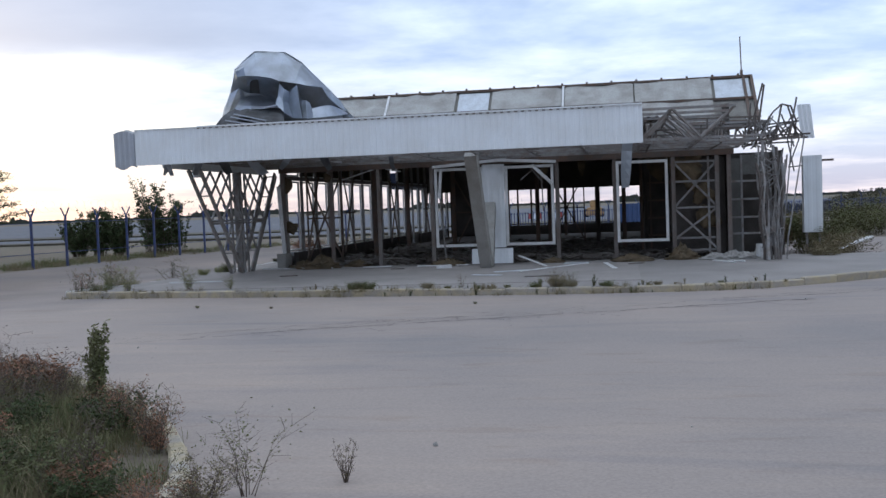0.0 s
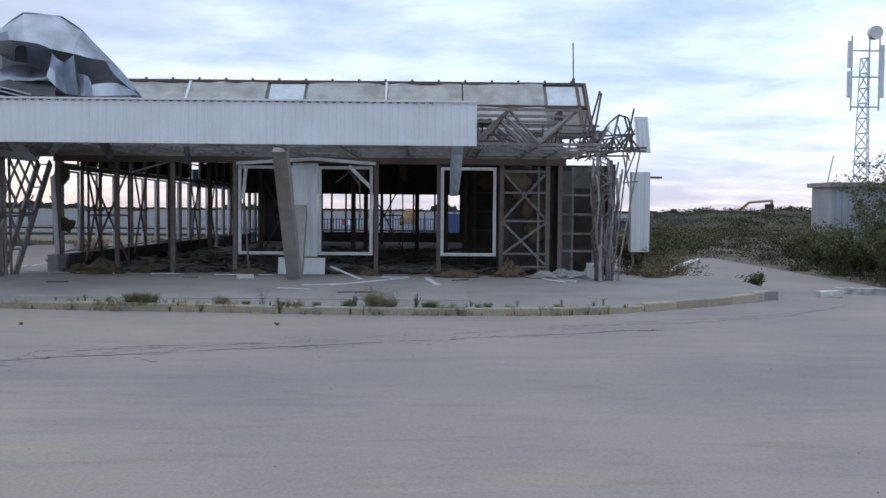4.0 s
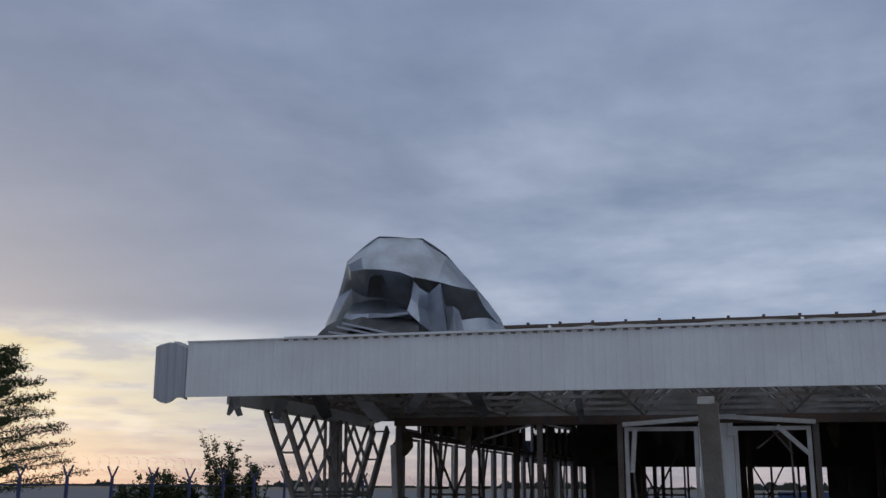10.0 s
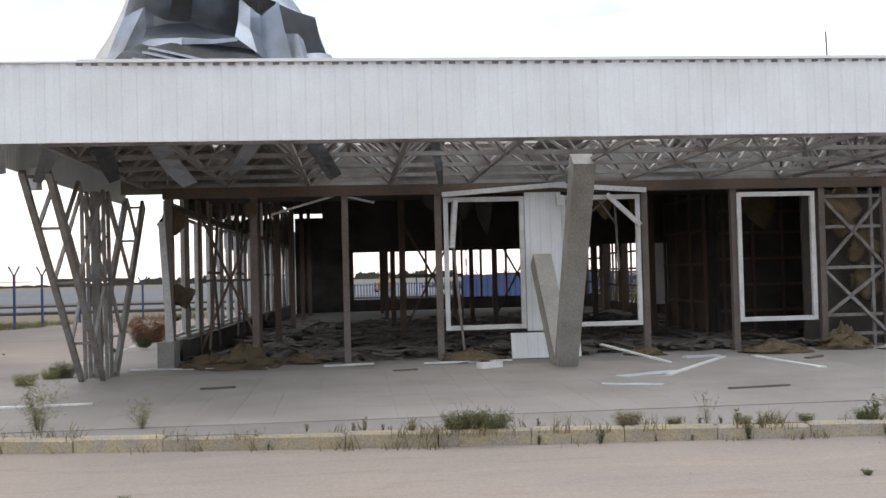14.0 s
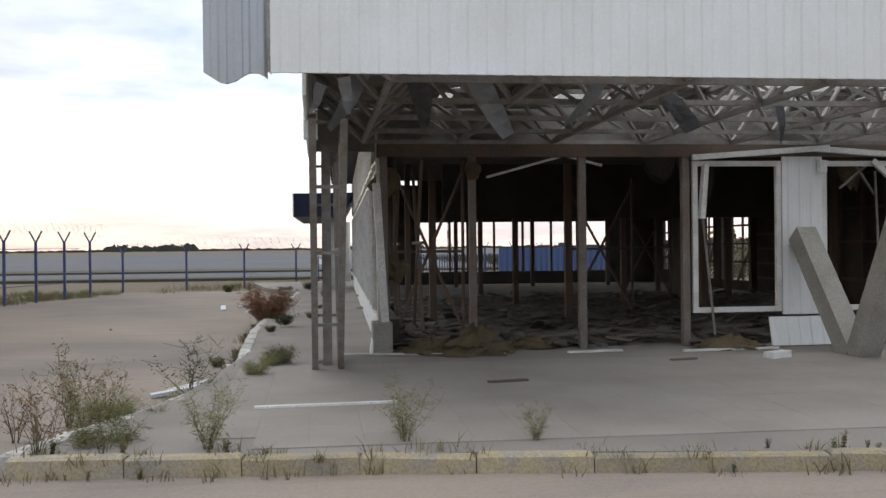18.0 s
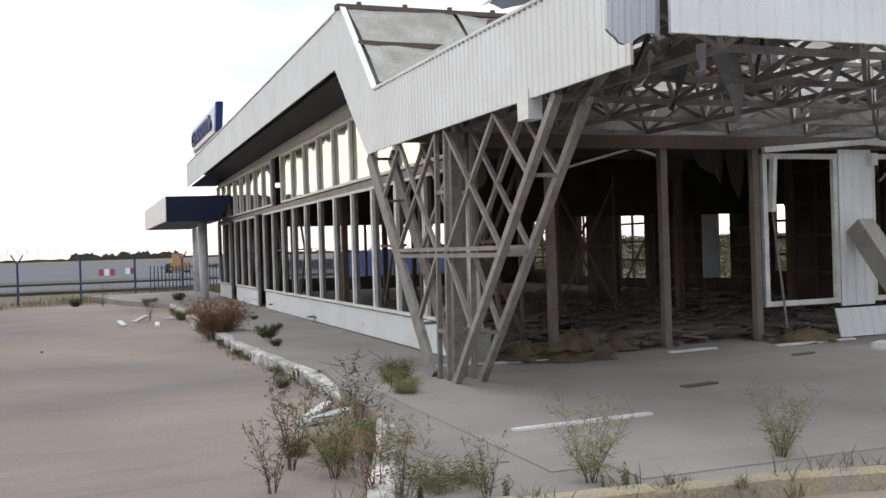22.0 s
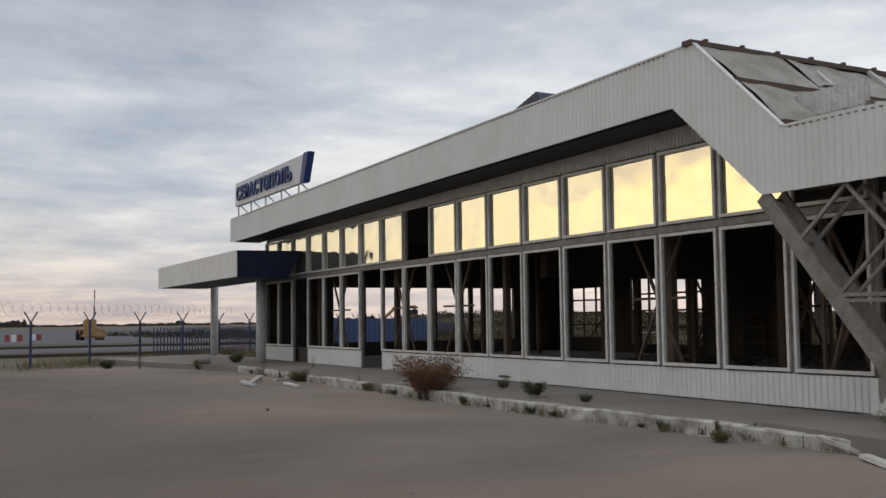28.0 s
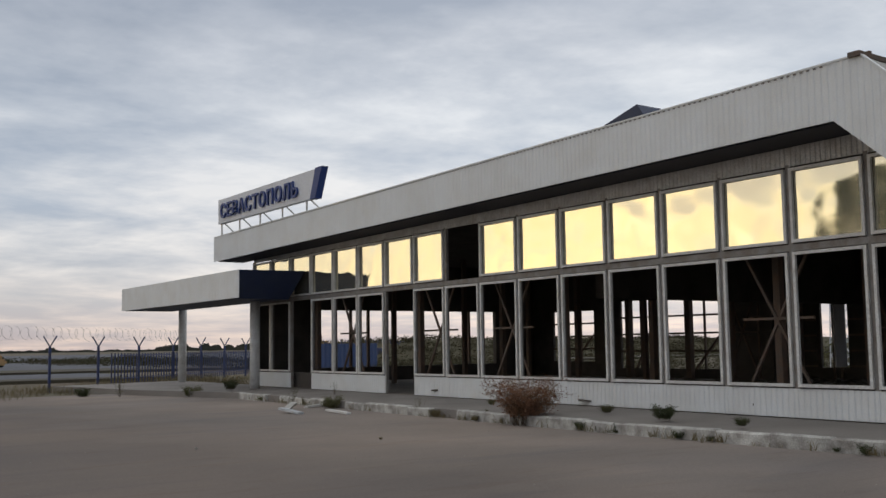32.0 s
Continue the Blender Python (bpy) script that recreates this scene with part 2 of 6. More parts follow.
# faint bluish worn tracks and pale dust drifts drawn out along the drive
_src = _b.inputs["Base Color"].links[0].from_socket
_map = _t.nodes.new("ShaderNodeMapping")
_map.inputs["Rotation"].default_value = (0, 0, radians(-24))
_map.inputs["Scale"].default_value = (0.22, 1.1, 1.0)
_t.links.new(_geo.outputs["Position"], _map.inputs["Vector"])
for _k, _tint, _lo, _hi, _sc in ((0.55, (0.80, 0.83, 0.90), 0.54, 0.66, 0.9), (0.5, (1.14, 1.11, 1.06), 0.55, 0.68, 1.7), (0.5, (0.86, 0.8, 0.75), 0.58, 0.68, 3.1)):
    _n = _t.nodes.new("ShaderNodeTexNoise")
    _n.inputs["Scale"].default_value, _n.inputs["Detail"].default_value, _n.inputs["Distortion"].default_value = _sc, 5, 0.8
    _t.links.new(_map.outputs[0], _n.inputs["Vector"])
    _r = ramp(_t, [(_lo, (0, 0, 0)), (_hi, (1, 1, 1))], _n.outputs["Fac"])
    _src = mixc(_t, maths(_t, "MULTIPLY", _r.outputs[0], _k), _src, mixc(_t, 1.0, _src, _tint, "MULTIPLY"))
_t.links.new(_src, _b.inputs["Base Color"])
RUNW = material("runway_concrete", (0.12, 0.124, 0.136), 0.95, spots=(0.15, 0.15, 0.16), scale=0.05, fine=2, amount=0.5, bump=0.05, spec=0.08)
YELLOW = material("yellow_kerb_paint", (0.36, 0.30, 0.19), 0.9, spots=(0.28, 0.255, 0.22), scale=3.5, amount=0.9, bump=0.3, vary=0.12)
KERBW = material("white_kerb_paint", (0.55, 0.54, 0.50), 0.9, spots=(0.22, 0.20, 0.18), scale=4, amount=0.85, bump=0.3, vary=0.15)
BLUE = material("dark_blue_sheet", (0.018, 0.03, 0.075), 0.5, spots=(0.03, 0.04, 0.07), scale=2, amount=0.5, bump=0.05)
SIGNW = material("sign_white", (0.68, 0.70, 0.74), 0.45, scale=2, amount=0.2, bump=0.03)
SIGNB = material("sign_blue", (0.02, 0.05, 0.20), 0.5, scale=4, amount=0.2, bump=0.03)
FENCE = material("blue_fence_paint", (0.035, 0.055, 0.15), 0.6, spots=(0.06, 0.05, 0.05), scale=5, amount=0.5, bump=0.1)
WIRE = material("razor_wire", (0.20, 0.20, 0.21), 0.5, metal=0.6, bump=0)
FELT = material("roof_felt", (0.26, 0.245, 0.21), 0.95, spots=(0.13, 0.12, 0.105), scale=1.4, amount=0.75, bump=0.5, bump_scale=6)
# base colour tuned dark to carry the depth of shade inside the hall
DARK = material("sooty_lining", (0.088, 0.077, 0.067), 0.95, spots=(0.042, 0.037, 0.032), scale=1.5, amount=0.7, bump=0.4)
HALL = material("dirty_hall_floor", (0.2, 0.176, 0.152), 0.95, spots=(0.11, 0.096, 0.082), scale=1.1, amount=0.7, bump=0.6, bump_scale=9)
WOOL = material("mineral_wool", (0.13, 0.095, 0.055), 1.0, spots=(0.06, 0.05, 0.03), scale=3, amount=0.7, bump=0.9, bump_scale=18)
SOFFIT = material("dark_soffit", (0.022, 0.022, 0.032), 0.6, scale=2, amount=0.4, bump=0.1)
LEAF = material("dusty_leaves", (0.115, 0.125, 0.055), 0.8, spots=(0.17, 0.145, 0.08), scale=1.5, amount=0.6, bump=0, vary=0.2, spec=0.06)
LEAFD = material("dark_leaves", (0.055, 0.072, 0.032), 0.8, spots=(0.09, 0.095, 0.045), scale=1.5, amount=0.5, bump=0, spec=0.06)
STRAW = material("dry_stalks", (0.21, 0.17, 0.10), 0.9, spots=(0.13, 0.125, 0.062), scale=1.0, amount=0.6, bump=0, spec=0.06)
RUSTLEAF = material("red_brown_scrub", (0.26, 0.125, 0.07), 0.9, spots=(0.15, 0.10, 0.05), scale=4, amount=0.5, bump=0)
PLUME = material("pale_green_plumes", (0.22, 0.225, 0.10), 0.9, spots=(0.27, 0.24, 0.13), scale=3, amount=0.5, bump=0, vary=0.1, spec=0.06)
TWIG = material("twigs", (0.10, 0.075, 0.055), 0.9, scale=4, amount=0.4, bump=0.2)
ORANGE = material("excavator_yellow", (0.40, 0.26, 0.12), 0.7, spots=(0.22, 0.12, 0.05), scale=1, amount=0.5, bump=0.05)
BLACK = material("black_rubber", (0.02, 0.02, 0.02), 0.8, scale=4, amount=0.3, bump=0.1)
RED = material("red_paint", (0.30, 0.06, 0.05), 0.6, scale=3, amount=0.3, bump=0)


def glass_material():
    m = bpy.data.materials.new("mirror_tinted_glass")
    m.use_nodes = True
    t = m.node_tree
    b = t.nodes["Principled BSDF"]
    # warm base colour adds the sunset's yellow to the neutral panes' reflections
    b.inputs["Base Color"].default_value = (0.8, 0.765, 0.62, 1)
    b.inputs["Metallic"].default_value = 0.9
    b.inputs["Roughness"].default_value = 0.06
    geo = t.nodes.new("ShaderNodeNewGeometry")
    n = t.nodes.new("ShaderNodeTexNoise")
    n.inputs["Scale"].default_value, n.inputs["Detail"].default_value = 1.1, 1
    t.links.new(geo.outputs["Position"], n.inputs["Vector"])
    bp = t.nodes.new("ShaderNodeBump")
    bp.inputs["Strength"].default_value, bp.inputs["Distance"].default_value = 0.25, 0.1
    t.links.new(n.outputs["Fac"], bp.inputs["Height"])
    t.links.new(bp.outputs[0], b.inputs["Normal"])
    return m


GLASS = glass_material()


# ---- mesh helpers ----
def box(bm, x0, y0, z0, x1, y1, z1):
    v = [bm.verts.new((x, y, z)) for z in (z0, z1) for x, y in ((x0, y0), (x1, y0), (x1, y1), (x0, y1))]
    for f in ((3, 2, 1, 0), (4, 5, 6, 7), (0, 1, 5, 4), (1, 2, 6, 5), (2, 3, 7, 6), (3, 0, 4, 7)):
        bm.faces.new([v[i] for i in f])


def bar_frame(p, q):
    d = Vector(q) - Vector(p)
    side = d.cross(Vector((0, 0, 1)))
    side = Vector((1, 0, 0)) if side.length < 1e-4 else side.normalized()
    return d, side, side.cross(d).normalized()


def beam(bm, p, q, w=0.06, h=None, n=4):
    """A bar from p to q: square (n=4) or round."""
    h = h or w
    d, a, b = bar_frame(p, q)
    rings = []
    for e in (Vector(p), Vector(q)):
        ring = []
        for i in range(n):
            an = 2 * math.pi * (i + 0.5) / n
            k = math.sqrt(2) / 2 if n == 4 else 0.5
            ring.append(bm.verts.new(e + a * math.cos(an) * w * k + b * math.sin(an) * h * k))
        rings.append(ring)
    for i in range(n):
        j = (i + 1) % n
        bm.faces.new((rings[0][i], rings[0][j], rings[1][j], rings[1][i]))
    bm.faces.new(rings[0][::-1])
    bm.faces.new(rings[1])


def mesh_of(bm, name, mat, smooth=False):
    bmesh.ops.recalc_face_normals(bm, faces=bm.faces)
    me = bpy.data.meshes.new(name)
    bm.to_mesh(me)
    bm.free()
    me.materials.append(mat)
    if smooth:
        me.polygons.foreach_set("use_smooth", [True] * len(me.polygons))
    return me


def part(name, bm, mat, parent=None, label="", smooth=False):
    ob = new(name, mesh_of(bm, name, mat, smooth) if isinstance(bm, bmesh.types.BMesh) else bm)
    if parent:
        ob.parent = parent
    return tagged(ob, label)


def thing(name, label, category, group="", kind="", at=(0, 0, 0)):
    ob = new(name)
    ob.location = at
    ob.empty_display_size = 0.1
    return tagged(ob, label, category, group, kind)


def single(name, bm, mat, label, category, group="", kind="", smooth=False):
    return tagged(part(name, bm, mat, None, "", smooth), label, category, group, kind)


def bars(name, parent, mat, segs, w=0.05, h=None, n=4, label=""):
    """Each bar an object of its own; alike ones share a mesh of unit length."""
    bm = bmesh.new()
    beam(bm, (0, 0, 0), (0, 0, 1), w, h, n)
    me = mesh_of(bm, name, mat)
    for p, q in segs:
        d, a, b = bar_frame(p, q)
        m = Matrix((a, b, d.normalized())).transposed().to_4x4()
        ob = new(name, me)
        ob.parent = parent
        ob.matrix_basis = Matrix.Translation(p) @ m @ Matrix.Diagonal((1, 1, d.length, 1))
        tagged(ob, label)


def ribbed(bm, place, s0, s1, lo, hi, pitch=0.25, deep=0.012, thick=0.02):
    """A sheet with standing ribs between the heights lo(s) and hi(s); place(s, depth, z) gives the point."""
    s, prof = s0, []
    while s < s1 - 1e-6:
        for ds, d in ((0.0, 0), (0.42, 0), (0.54, deep), (0.88, deep)):
            if s + ds * pitch < s1:
                prof.append((s + ds * pitch, d))
        s += pitch
    prof.append((s1, 0))
    rows = []
    for s, d in prof:
        rows.append([bm.verts.new(place(s, d, lo(s))), bm.verts.new(place(s, d, hi(s))),
                     bm.verts.new(place(s, d - thick - deep, hi(s))), bm.verts.new(place(s, d - thick - deep, lo(s)))])
    for a, b in zip(rows, rows[1:]):
        for i in range(4):
            j = (i + 1) % 4
            bm.faces.new((a[i], b[i], b[j], a[j]))
    bm.faces.new(rows[0][::-1])
    bm.faces.new(rows[-1])


def cells(name, verts, faces, mat, parent=None):
    me = bpy.data.meshes.new(name)
    me.from_pydata(verts, [], faces)
    me.materials.append(mat)
    ob = new(name, me)
    if parent:
        ob.parent = parent
    return ob


# ---- ground ----
ROAD_Z = -0.25


def sheet(name, xs, ys, zf, mat):
    verts = [(x, y, zf(x, y)) for y in ys for x in xs]
    n = len(xs)
    faces = [(j * n + i, j * n + i + 1, (j + 1) * n + i + 1, (j + 1) * n + i) for j in range(len(ys) - 1) for i in range(n - 1)]
    return cells(name, verts, faces, mat)


far = [-4000, -1500, -600, -250, -120, -60, -40, -30, -20, -10, 0, 10, 20, 30, 40, 60, 120, 250, 600, 1500, 4000]
tagged(sheet("ground", far, far, lambda x, y: ROAD_Z - 0.03, SOIL), "dry brown earth with sparse grass round the airfield", "ground", kind="structure")
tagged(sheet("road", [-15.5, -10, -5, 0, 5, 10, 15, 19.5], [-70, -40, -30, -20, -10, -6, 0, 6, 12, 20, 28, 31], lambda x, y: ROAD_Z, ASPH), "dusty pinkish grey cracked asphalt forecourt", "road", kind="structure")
tagged(sheet("road_side", [19.5, 30, 70], [-70, -40, -30, -20, -10, -3.5], lambda x, y: ROAD_Z, ASPH), "dusty asphalt forecourt beside the scrub", "road", kind="structure")
tagged(sheet("road_path", [19.5, 22.1], [-3.5, 5, 17], lambda x, y: ROAD_Z, ASPH), "dusty asphalt path leading behind the terminal", "path", kind="structure")
tagged(sheet("runway", [-500, -100, 0, 100, 600], [75, 150, 250, 380], lambda x, y: ROAD_Z + 0.01, RUNW), "pale concrete airfield apron behind the fence", "runway", kind="structure")

tagged(sheet("runway_near", [-500, -100, -20, 5], [50, 62, 75], lambda x, y: ROAD_Z + 0.01, RUNW), "pale concrete apron reaching towards the fence", "runway", kind="structure")
KERB = [(-4.9, -7.0), (-2, -7.3), (3, -8.0), (8, -8.45), (11.5, -8.35), (13.0, -7.9), (14.2, -7.1), (15.9, -5.8), (17.4, -4.4), (17.9, -3.4)]
KERB_L = [(-4.9, -7.0), (-4.1, -4.7), (-3.4, -2.5), (-3.45, 0.0), (-3.6, 6), (-3.3, 16), (-3.0, 24)]


def pave_z(y):
    return -0.10 * min(1.0, max(0.0, (-1.5 - y) / 6.5))


def along(line, step):
    """Points at even steps along a polyline."""
    pts = [Vector((*p, 0)) for p in line]
    res, left = [pts[0].copy()], step
    for a, b in zip(pts, pts[1:]):
        d, run = (b - a).length, 0.0
        while d - run >= left:
            run += left
            res.append(a + (b - a) * run / d)
            left = step
        left -= d - run
    return res


def front(x):
    return float(np.interp(x, [p[0] for p in KERB[:-1]], [p[1] for p in KERB[:-1]]))


xs = [-4.9 + 22.6 * i / 44 for i in range(45)]
verts, faces = [], []
for x in xs:
    y0 = front(x) + 0.05
    if x < -3.4:
        y1 = float(np.interp(x, [-4.9, -4.1, -3.4], [-6.8, -4.7, -2.5]))
    else:
        y1 = 0.6
    for k in range(9):
        y = y0 + (y1 - y0) * k / 8
        verts.append((x, y, pave_z(y)))
    verts += [(x, y0, ROAD_Z - 0.05), (x, y1, ROAD_Z - 0.05)]
for i in range(len(xs) - 1):
    a, b = i * 11, (i + 1) * 11
    faces += [(a + k, b + k, b + k + 1, a + k + 1) for k in range(8)] + [(a + 9, b + 9, b, a), (a + 8, b + 8, b + 10, a + 10)]
tagged(cells("pavement", verts, faces, PAVE), "grey paved walk in front of the ruined terminal", "pavement", kind="structure")
verts, faces = [], []
for y, x in ((0.6, -3.45), (6, -3.6), (16, -3.3), (24, -3.0), (29, -4.5), (36, -5.5)):
    verts += [(x, y, ROAD_Z - 0.05), (x, y, -0.06), (-0.3, y, -0.01)]
faces = [f for i in range(5) for f in ((3 * i, 3 * i + 1, 3 * i + 4, 3 * i + 3), (3 * i + 1, 3 * i + 2, 3 * i + 5, 3 * i + 4))]
tagged(cells("pavement_side", verts, faces, PAVE), "narrow paved strip under the long window wall", "pavement", kind="structure")


def kerb_run(name, line, mat, label, top, skip=0.0, wide=0.16, seed=1):
    rnd = random.Random(seed)
    bm = bmesh.new()
    box(bm, -0.496, -wide / 2, -0.22, 0.496, wide / 2, 0)
    bmesh.ops.bevel(bm, geom=[e for e in bm.edges if all(v.co.z > -0.01 for v in e.verts)], offset=0.025, segments=1, affect="EDGES")
    me = mesh_of(bm, "kerb_stone", mat)
    owner = thing(name, label, "kerb", kind="structure")
    pts = along(line, 1.0)
    for a, b in zip(pts, pts[1:]):
        if rnd.random() < skip:
            continue
        mid, d = (a + b) / 2, b - a
        ob = new("kerb_stone", me)
        ob.parent = owner
        ob.matrix_basis = pose(mid.x, mid.y, top(mid.y) + rnd.uniform(-0.02, 0.012), rnd.uniform(-2, 2), rnd.uniform(-1, 1), math.degrees(math.atan2(d.y, d.x)) + rnd.uniform(-1.5, 1.5))


kerb_run("kerb_front", KERB, YELLOW, "kerb of yellow-painted worn concrete stones", lambda y: pave_z(y) + 0.012)
kerb_run("kerb_side", KERB_L, KERBW, "broken white-painted concrete kerb stones", lambda y: -0.05, 0.12, 0.2, 2)

# ---- terminal building ----
XW, XF, XR, XE = -1.22, -2.38, 14.0, 13.0       # window wall, side fascia, far fascia, far wall
Y0, YF, YE = 0.0, -7.225, 28.2                    # end wall, front fascia, far end
BAY = 1.53
POST_Y = [0.37 + BAY * k for k in range(19)]
SILL, MID, TOPW = 0.53, 2.97, 4.39
SKEW = 0.022                                    # the long side runs slightly off square


def skew(bm):
    for v in bm.verts:
        v.co.x += SKEW * max(0.0, v.co.y)
    return bm


def roof_top(y):
    return float(np.interp(y, [0.97, 2.76, 29.0], [4.1, 5.76, 5.42]))


def roof_low(y):
    return float(np.interp(y, [1.4, 3.28, 29.0], [3.15, 4.79, 4.52]))


building = thing("terminal_building", "derelict single-storey airport terminal stripped to its steel frame", "building")

bm = bmesh.new()
box(bm, XW, 0.05, -0.3, XE, YE, -0.002)
single("floor", skew(bm), HALL, "dirty hall floor strewn with rubble", "floor", kind="structure")

# side fascia in separate ribbed sheets
cuts = [-6.25 + 1.5 * i for i in range(23)] + [29.0]
for a, b in zip(cuts, cuts[1:]):
    bm = bmesh.new()
    pts = sorted({a, b, *[v for v in (0.97, 1.4, 2.76, 3.28) if a < v < b]})
    for p, q in zip(pts, pts[1:]):
        ribbed(bm, lambda s, d, z: (XF - d, s, z), p, q, roof_low, roof_top, 0.125, 0.009)
    part("fascia_sheet", skew(bm), WHITE, building)
# front fascia
cuts = [-2.64 + 1.292 * i for i in range(11)]
for a, b in zip(cuts, cuts[1:]):
    bm = bmesh.new()
    ribbed(bm, lambda s, d, z: (s, YF - d, z), a, min(b, 10.28), lambda s: 3.195, lambda s: 4.1, 0.17)
    part("fascia_sheet", bm, WHITE, building)
bm = bmesh.new()
box(bm, -0.9, YF - 0.045, 4.1, 10.28, YF + 0.1, 4.135)
box(bm, -2.65, YF - 0.03, 4.1, -0.905, YF + 0.1, 4.118)
part("fascia_capping", bm, WHITE, building)
# folded capping along the side fascia, one length for each slope
for p, q in ((-6.2, 0.96), (0.98, 2.75), (2.77, 28.9)):
    bm = bmesh.new()
    beam(bm, (XF + 0.03 + SKEW * max(0, p), p, roof_top(p) - 0.012), (XF + 0.03 + SKEW * max(0, q), q, roof_top(q) - 0.012), 0.1, 0.03)
    part("fascia_capping", bm, WHITE, building)
# grey dashes below the capping stand for the shadows at the rib ends
bm = bmesh.new()
for i in range(75):
    x = -2.62 + 0.17 * i
    if not -0.95 < x < 9.3:
        continue
    box(bm, x, YF - 0.014, 4.066, x + 0.075, YF + 0.01, 4.096)
for i in range(270):
    y = -6.2 + 0.125 * i
    z = roof_top(y + 0.025)
    if y < 0.85 or y > 3.4:
        box(bm, XF - 0.012, y, z - 0.06, XF + 0.01, y + 0.05, z - 0.036)
tagged(part("rib_opening", skew(bm), STEEL, building), kind="stuff")

# roof decks and slope
bm = bmesh.new()
box(bm, XF + 0.16, 2.9, 5.0, XR, 28.9, 5.3)
part("roof_deck", skew(bm), FELT, building)
bm = bmesh.new()
v = [bm.verts.new(p) for p in ((XF + 0.16, 1.02, 4.07), (XR, 1.02, 4.07), (XR, 2.84, 5.72), (XF + 0.16, 2.84, 5.72), (XF + 0.16, 1.02, 3.97), (XR, 1.02, 3.97), (XR, 2.84, 5.57), (XF + 0.16, 2.84, 5.57))]
for f in ((0, 1, 2, 3), (7, 6, 5, 4), (0, 4, 5, 1), (1, 5, 6, 2), (2, 6, 7, 3), (3, 7, 4, 0)):
    bm.faces.new([v[i] for i in f])
part("roof_slope", bm, FELT, building)
bm = bmesh.new()
box(bm, XF, 2.74, 5.72, XR, 2.94, 5.8)
part("ridge_rail", bm, RUST, building, "rusty red ridge rail")
bm = bmesh.new()
box(bm, XF + 0.1, 0.98, 3.3, XE, 1.06, 4.0)
part("frieze_board", bm, FELT, building)
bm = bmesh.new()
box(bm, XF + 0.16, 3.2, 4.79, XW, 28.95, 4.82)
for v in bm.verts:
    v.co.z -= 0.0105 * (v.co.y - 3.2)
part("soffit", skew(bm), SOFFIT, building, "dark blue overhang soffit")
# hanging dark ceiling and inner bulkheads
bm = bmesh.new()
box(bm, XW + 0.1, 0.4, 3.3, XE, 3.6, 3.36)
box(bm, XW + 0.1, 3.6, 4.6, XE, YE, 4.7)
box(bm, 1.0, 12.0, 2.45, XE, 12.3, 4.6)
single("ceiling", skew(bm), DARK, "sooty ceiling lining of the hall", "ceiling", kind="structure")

# end wall: beam, posts
POSTC = material("brown_grey_post", (0.175, 0.155, 0.138), 0.75, spots=(0.14, 0.09, 0.062), scale=2.5, amount=0.55, bump=0.2, vary=0.15)
bars("post", building, POSTC, [((x, Y0, 0), (x, Y0, 3.15)) for x in (-1.2, 2.03, 3.78, 7.76, 9.53, 11.3, 12.6, 12.95)] + [((0.3, 0.5, 0), (0.3, 0.5, 3.3))], 0.12)
bm = bmesh.new()
box(bm, -1.3, -0.09, 3.12, 13.1, 0.09, 3.32)
part("lintel_beam", bm, RUST, building)


def frame_unit(name, place, w, h, bar, deep, mat, parent, label=""):
    """A window frame of four bars in the plane u, z; place(u, d, z) gives the point."""
    bm = bmesh.new()
    for u0, z0, u1, z1 in ((0, 0, w, bar), (0, h - bar, w, h), (0, bar, bar, h - bar), (w - bar, bar, w, h - bar)):
        c = [place(u, d, z) for d in (0, deep) for u, z in ((u0, z0), (u1, z0), (u1, z1), (u0, z1))]
        v = [bm.verts.new(p) for p in c]
        for f in ((0, 1, 2, 3), (7, 6, 5, 4), (0, 4, 5, 1), (1, 5, 6, 2), (2, 6, 7, 3), (3, 7, 4, 0)):
            bm.faces.new([v[i] for i in f])
    return part(name, bm, mat, parent, label)


for x, w in ((3.88, 1.53), (6.13, 1.53), (9.58, 1.56)):
    frame_unit("window_frame", lambda u, d, z, x=x: (x + u, -0.10 + d, 0.55 + z), w, 2.5, 0.085, 0.08, CREAM, building, "empty white window frame")
bm = bmesh.new()
ribbed(bm, lambda s, d, z: (s, -0.12 - d, z), 5.42, 6.12, lambda s: 0.5, lambda s: 3.12, 0.2)
part("wall_panel", bm, WHITE, building)
bm = bmesh.new()
ribbed(bm, lambda s, d, z: (s, -0.35 - d - 0.25 * (0.5 - z), z), 5.06, 6.36, lambda s: 0.02, lambda s: 0.48, 0.2)
single("tin_sheet", bm, WHITE, "white ribbed sheet fallen against the wall foot", "metal panel")

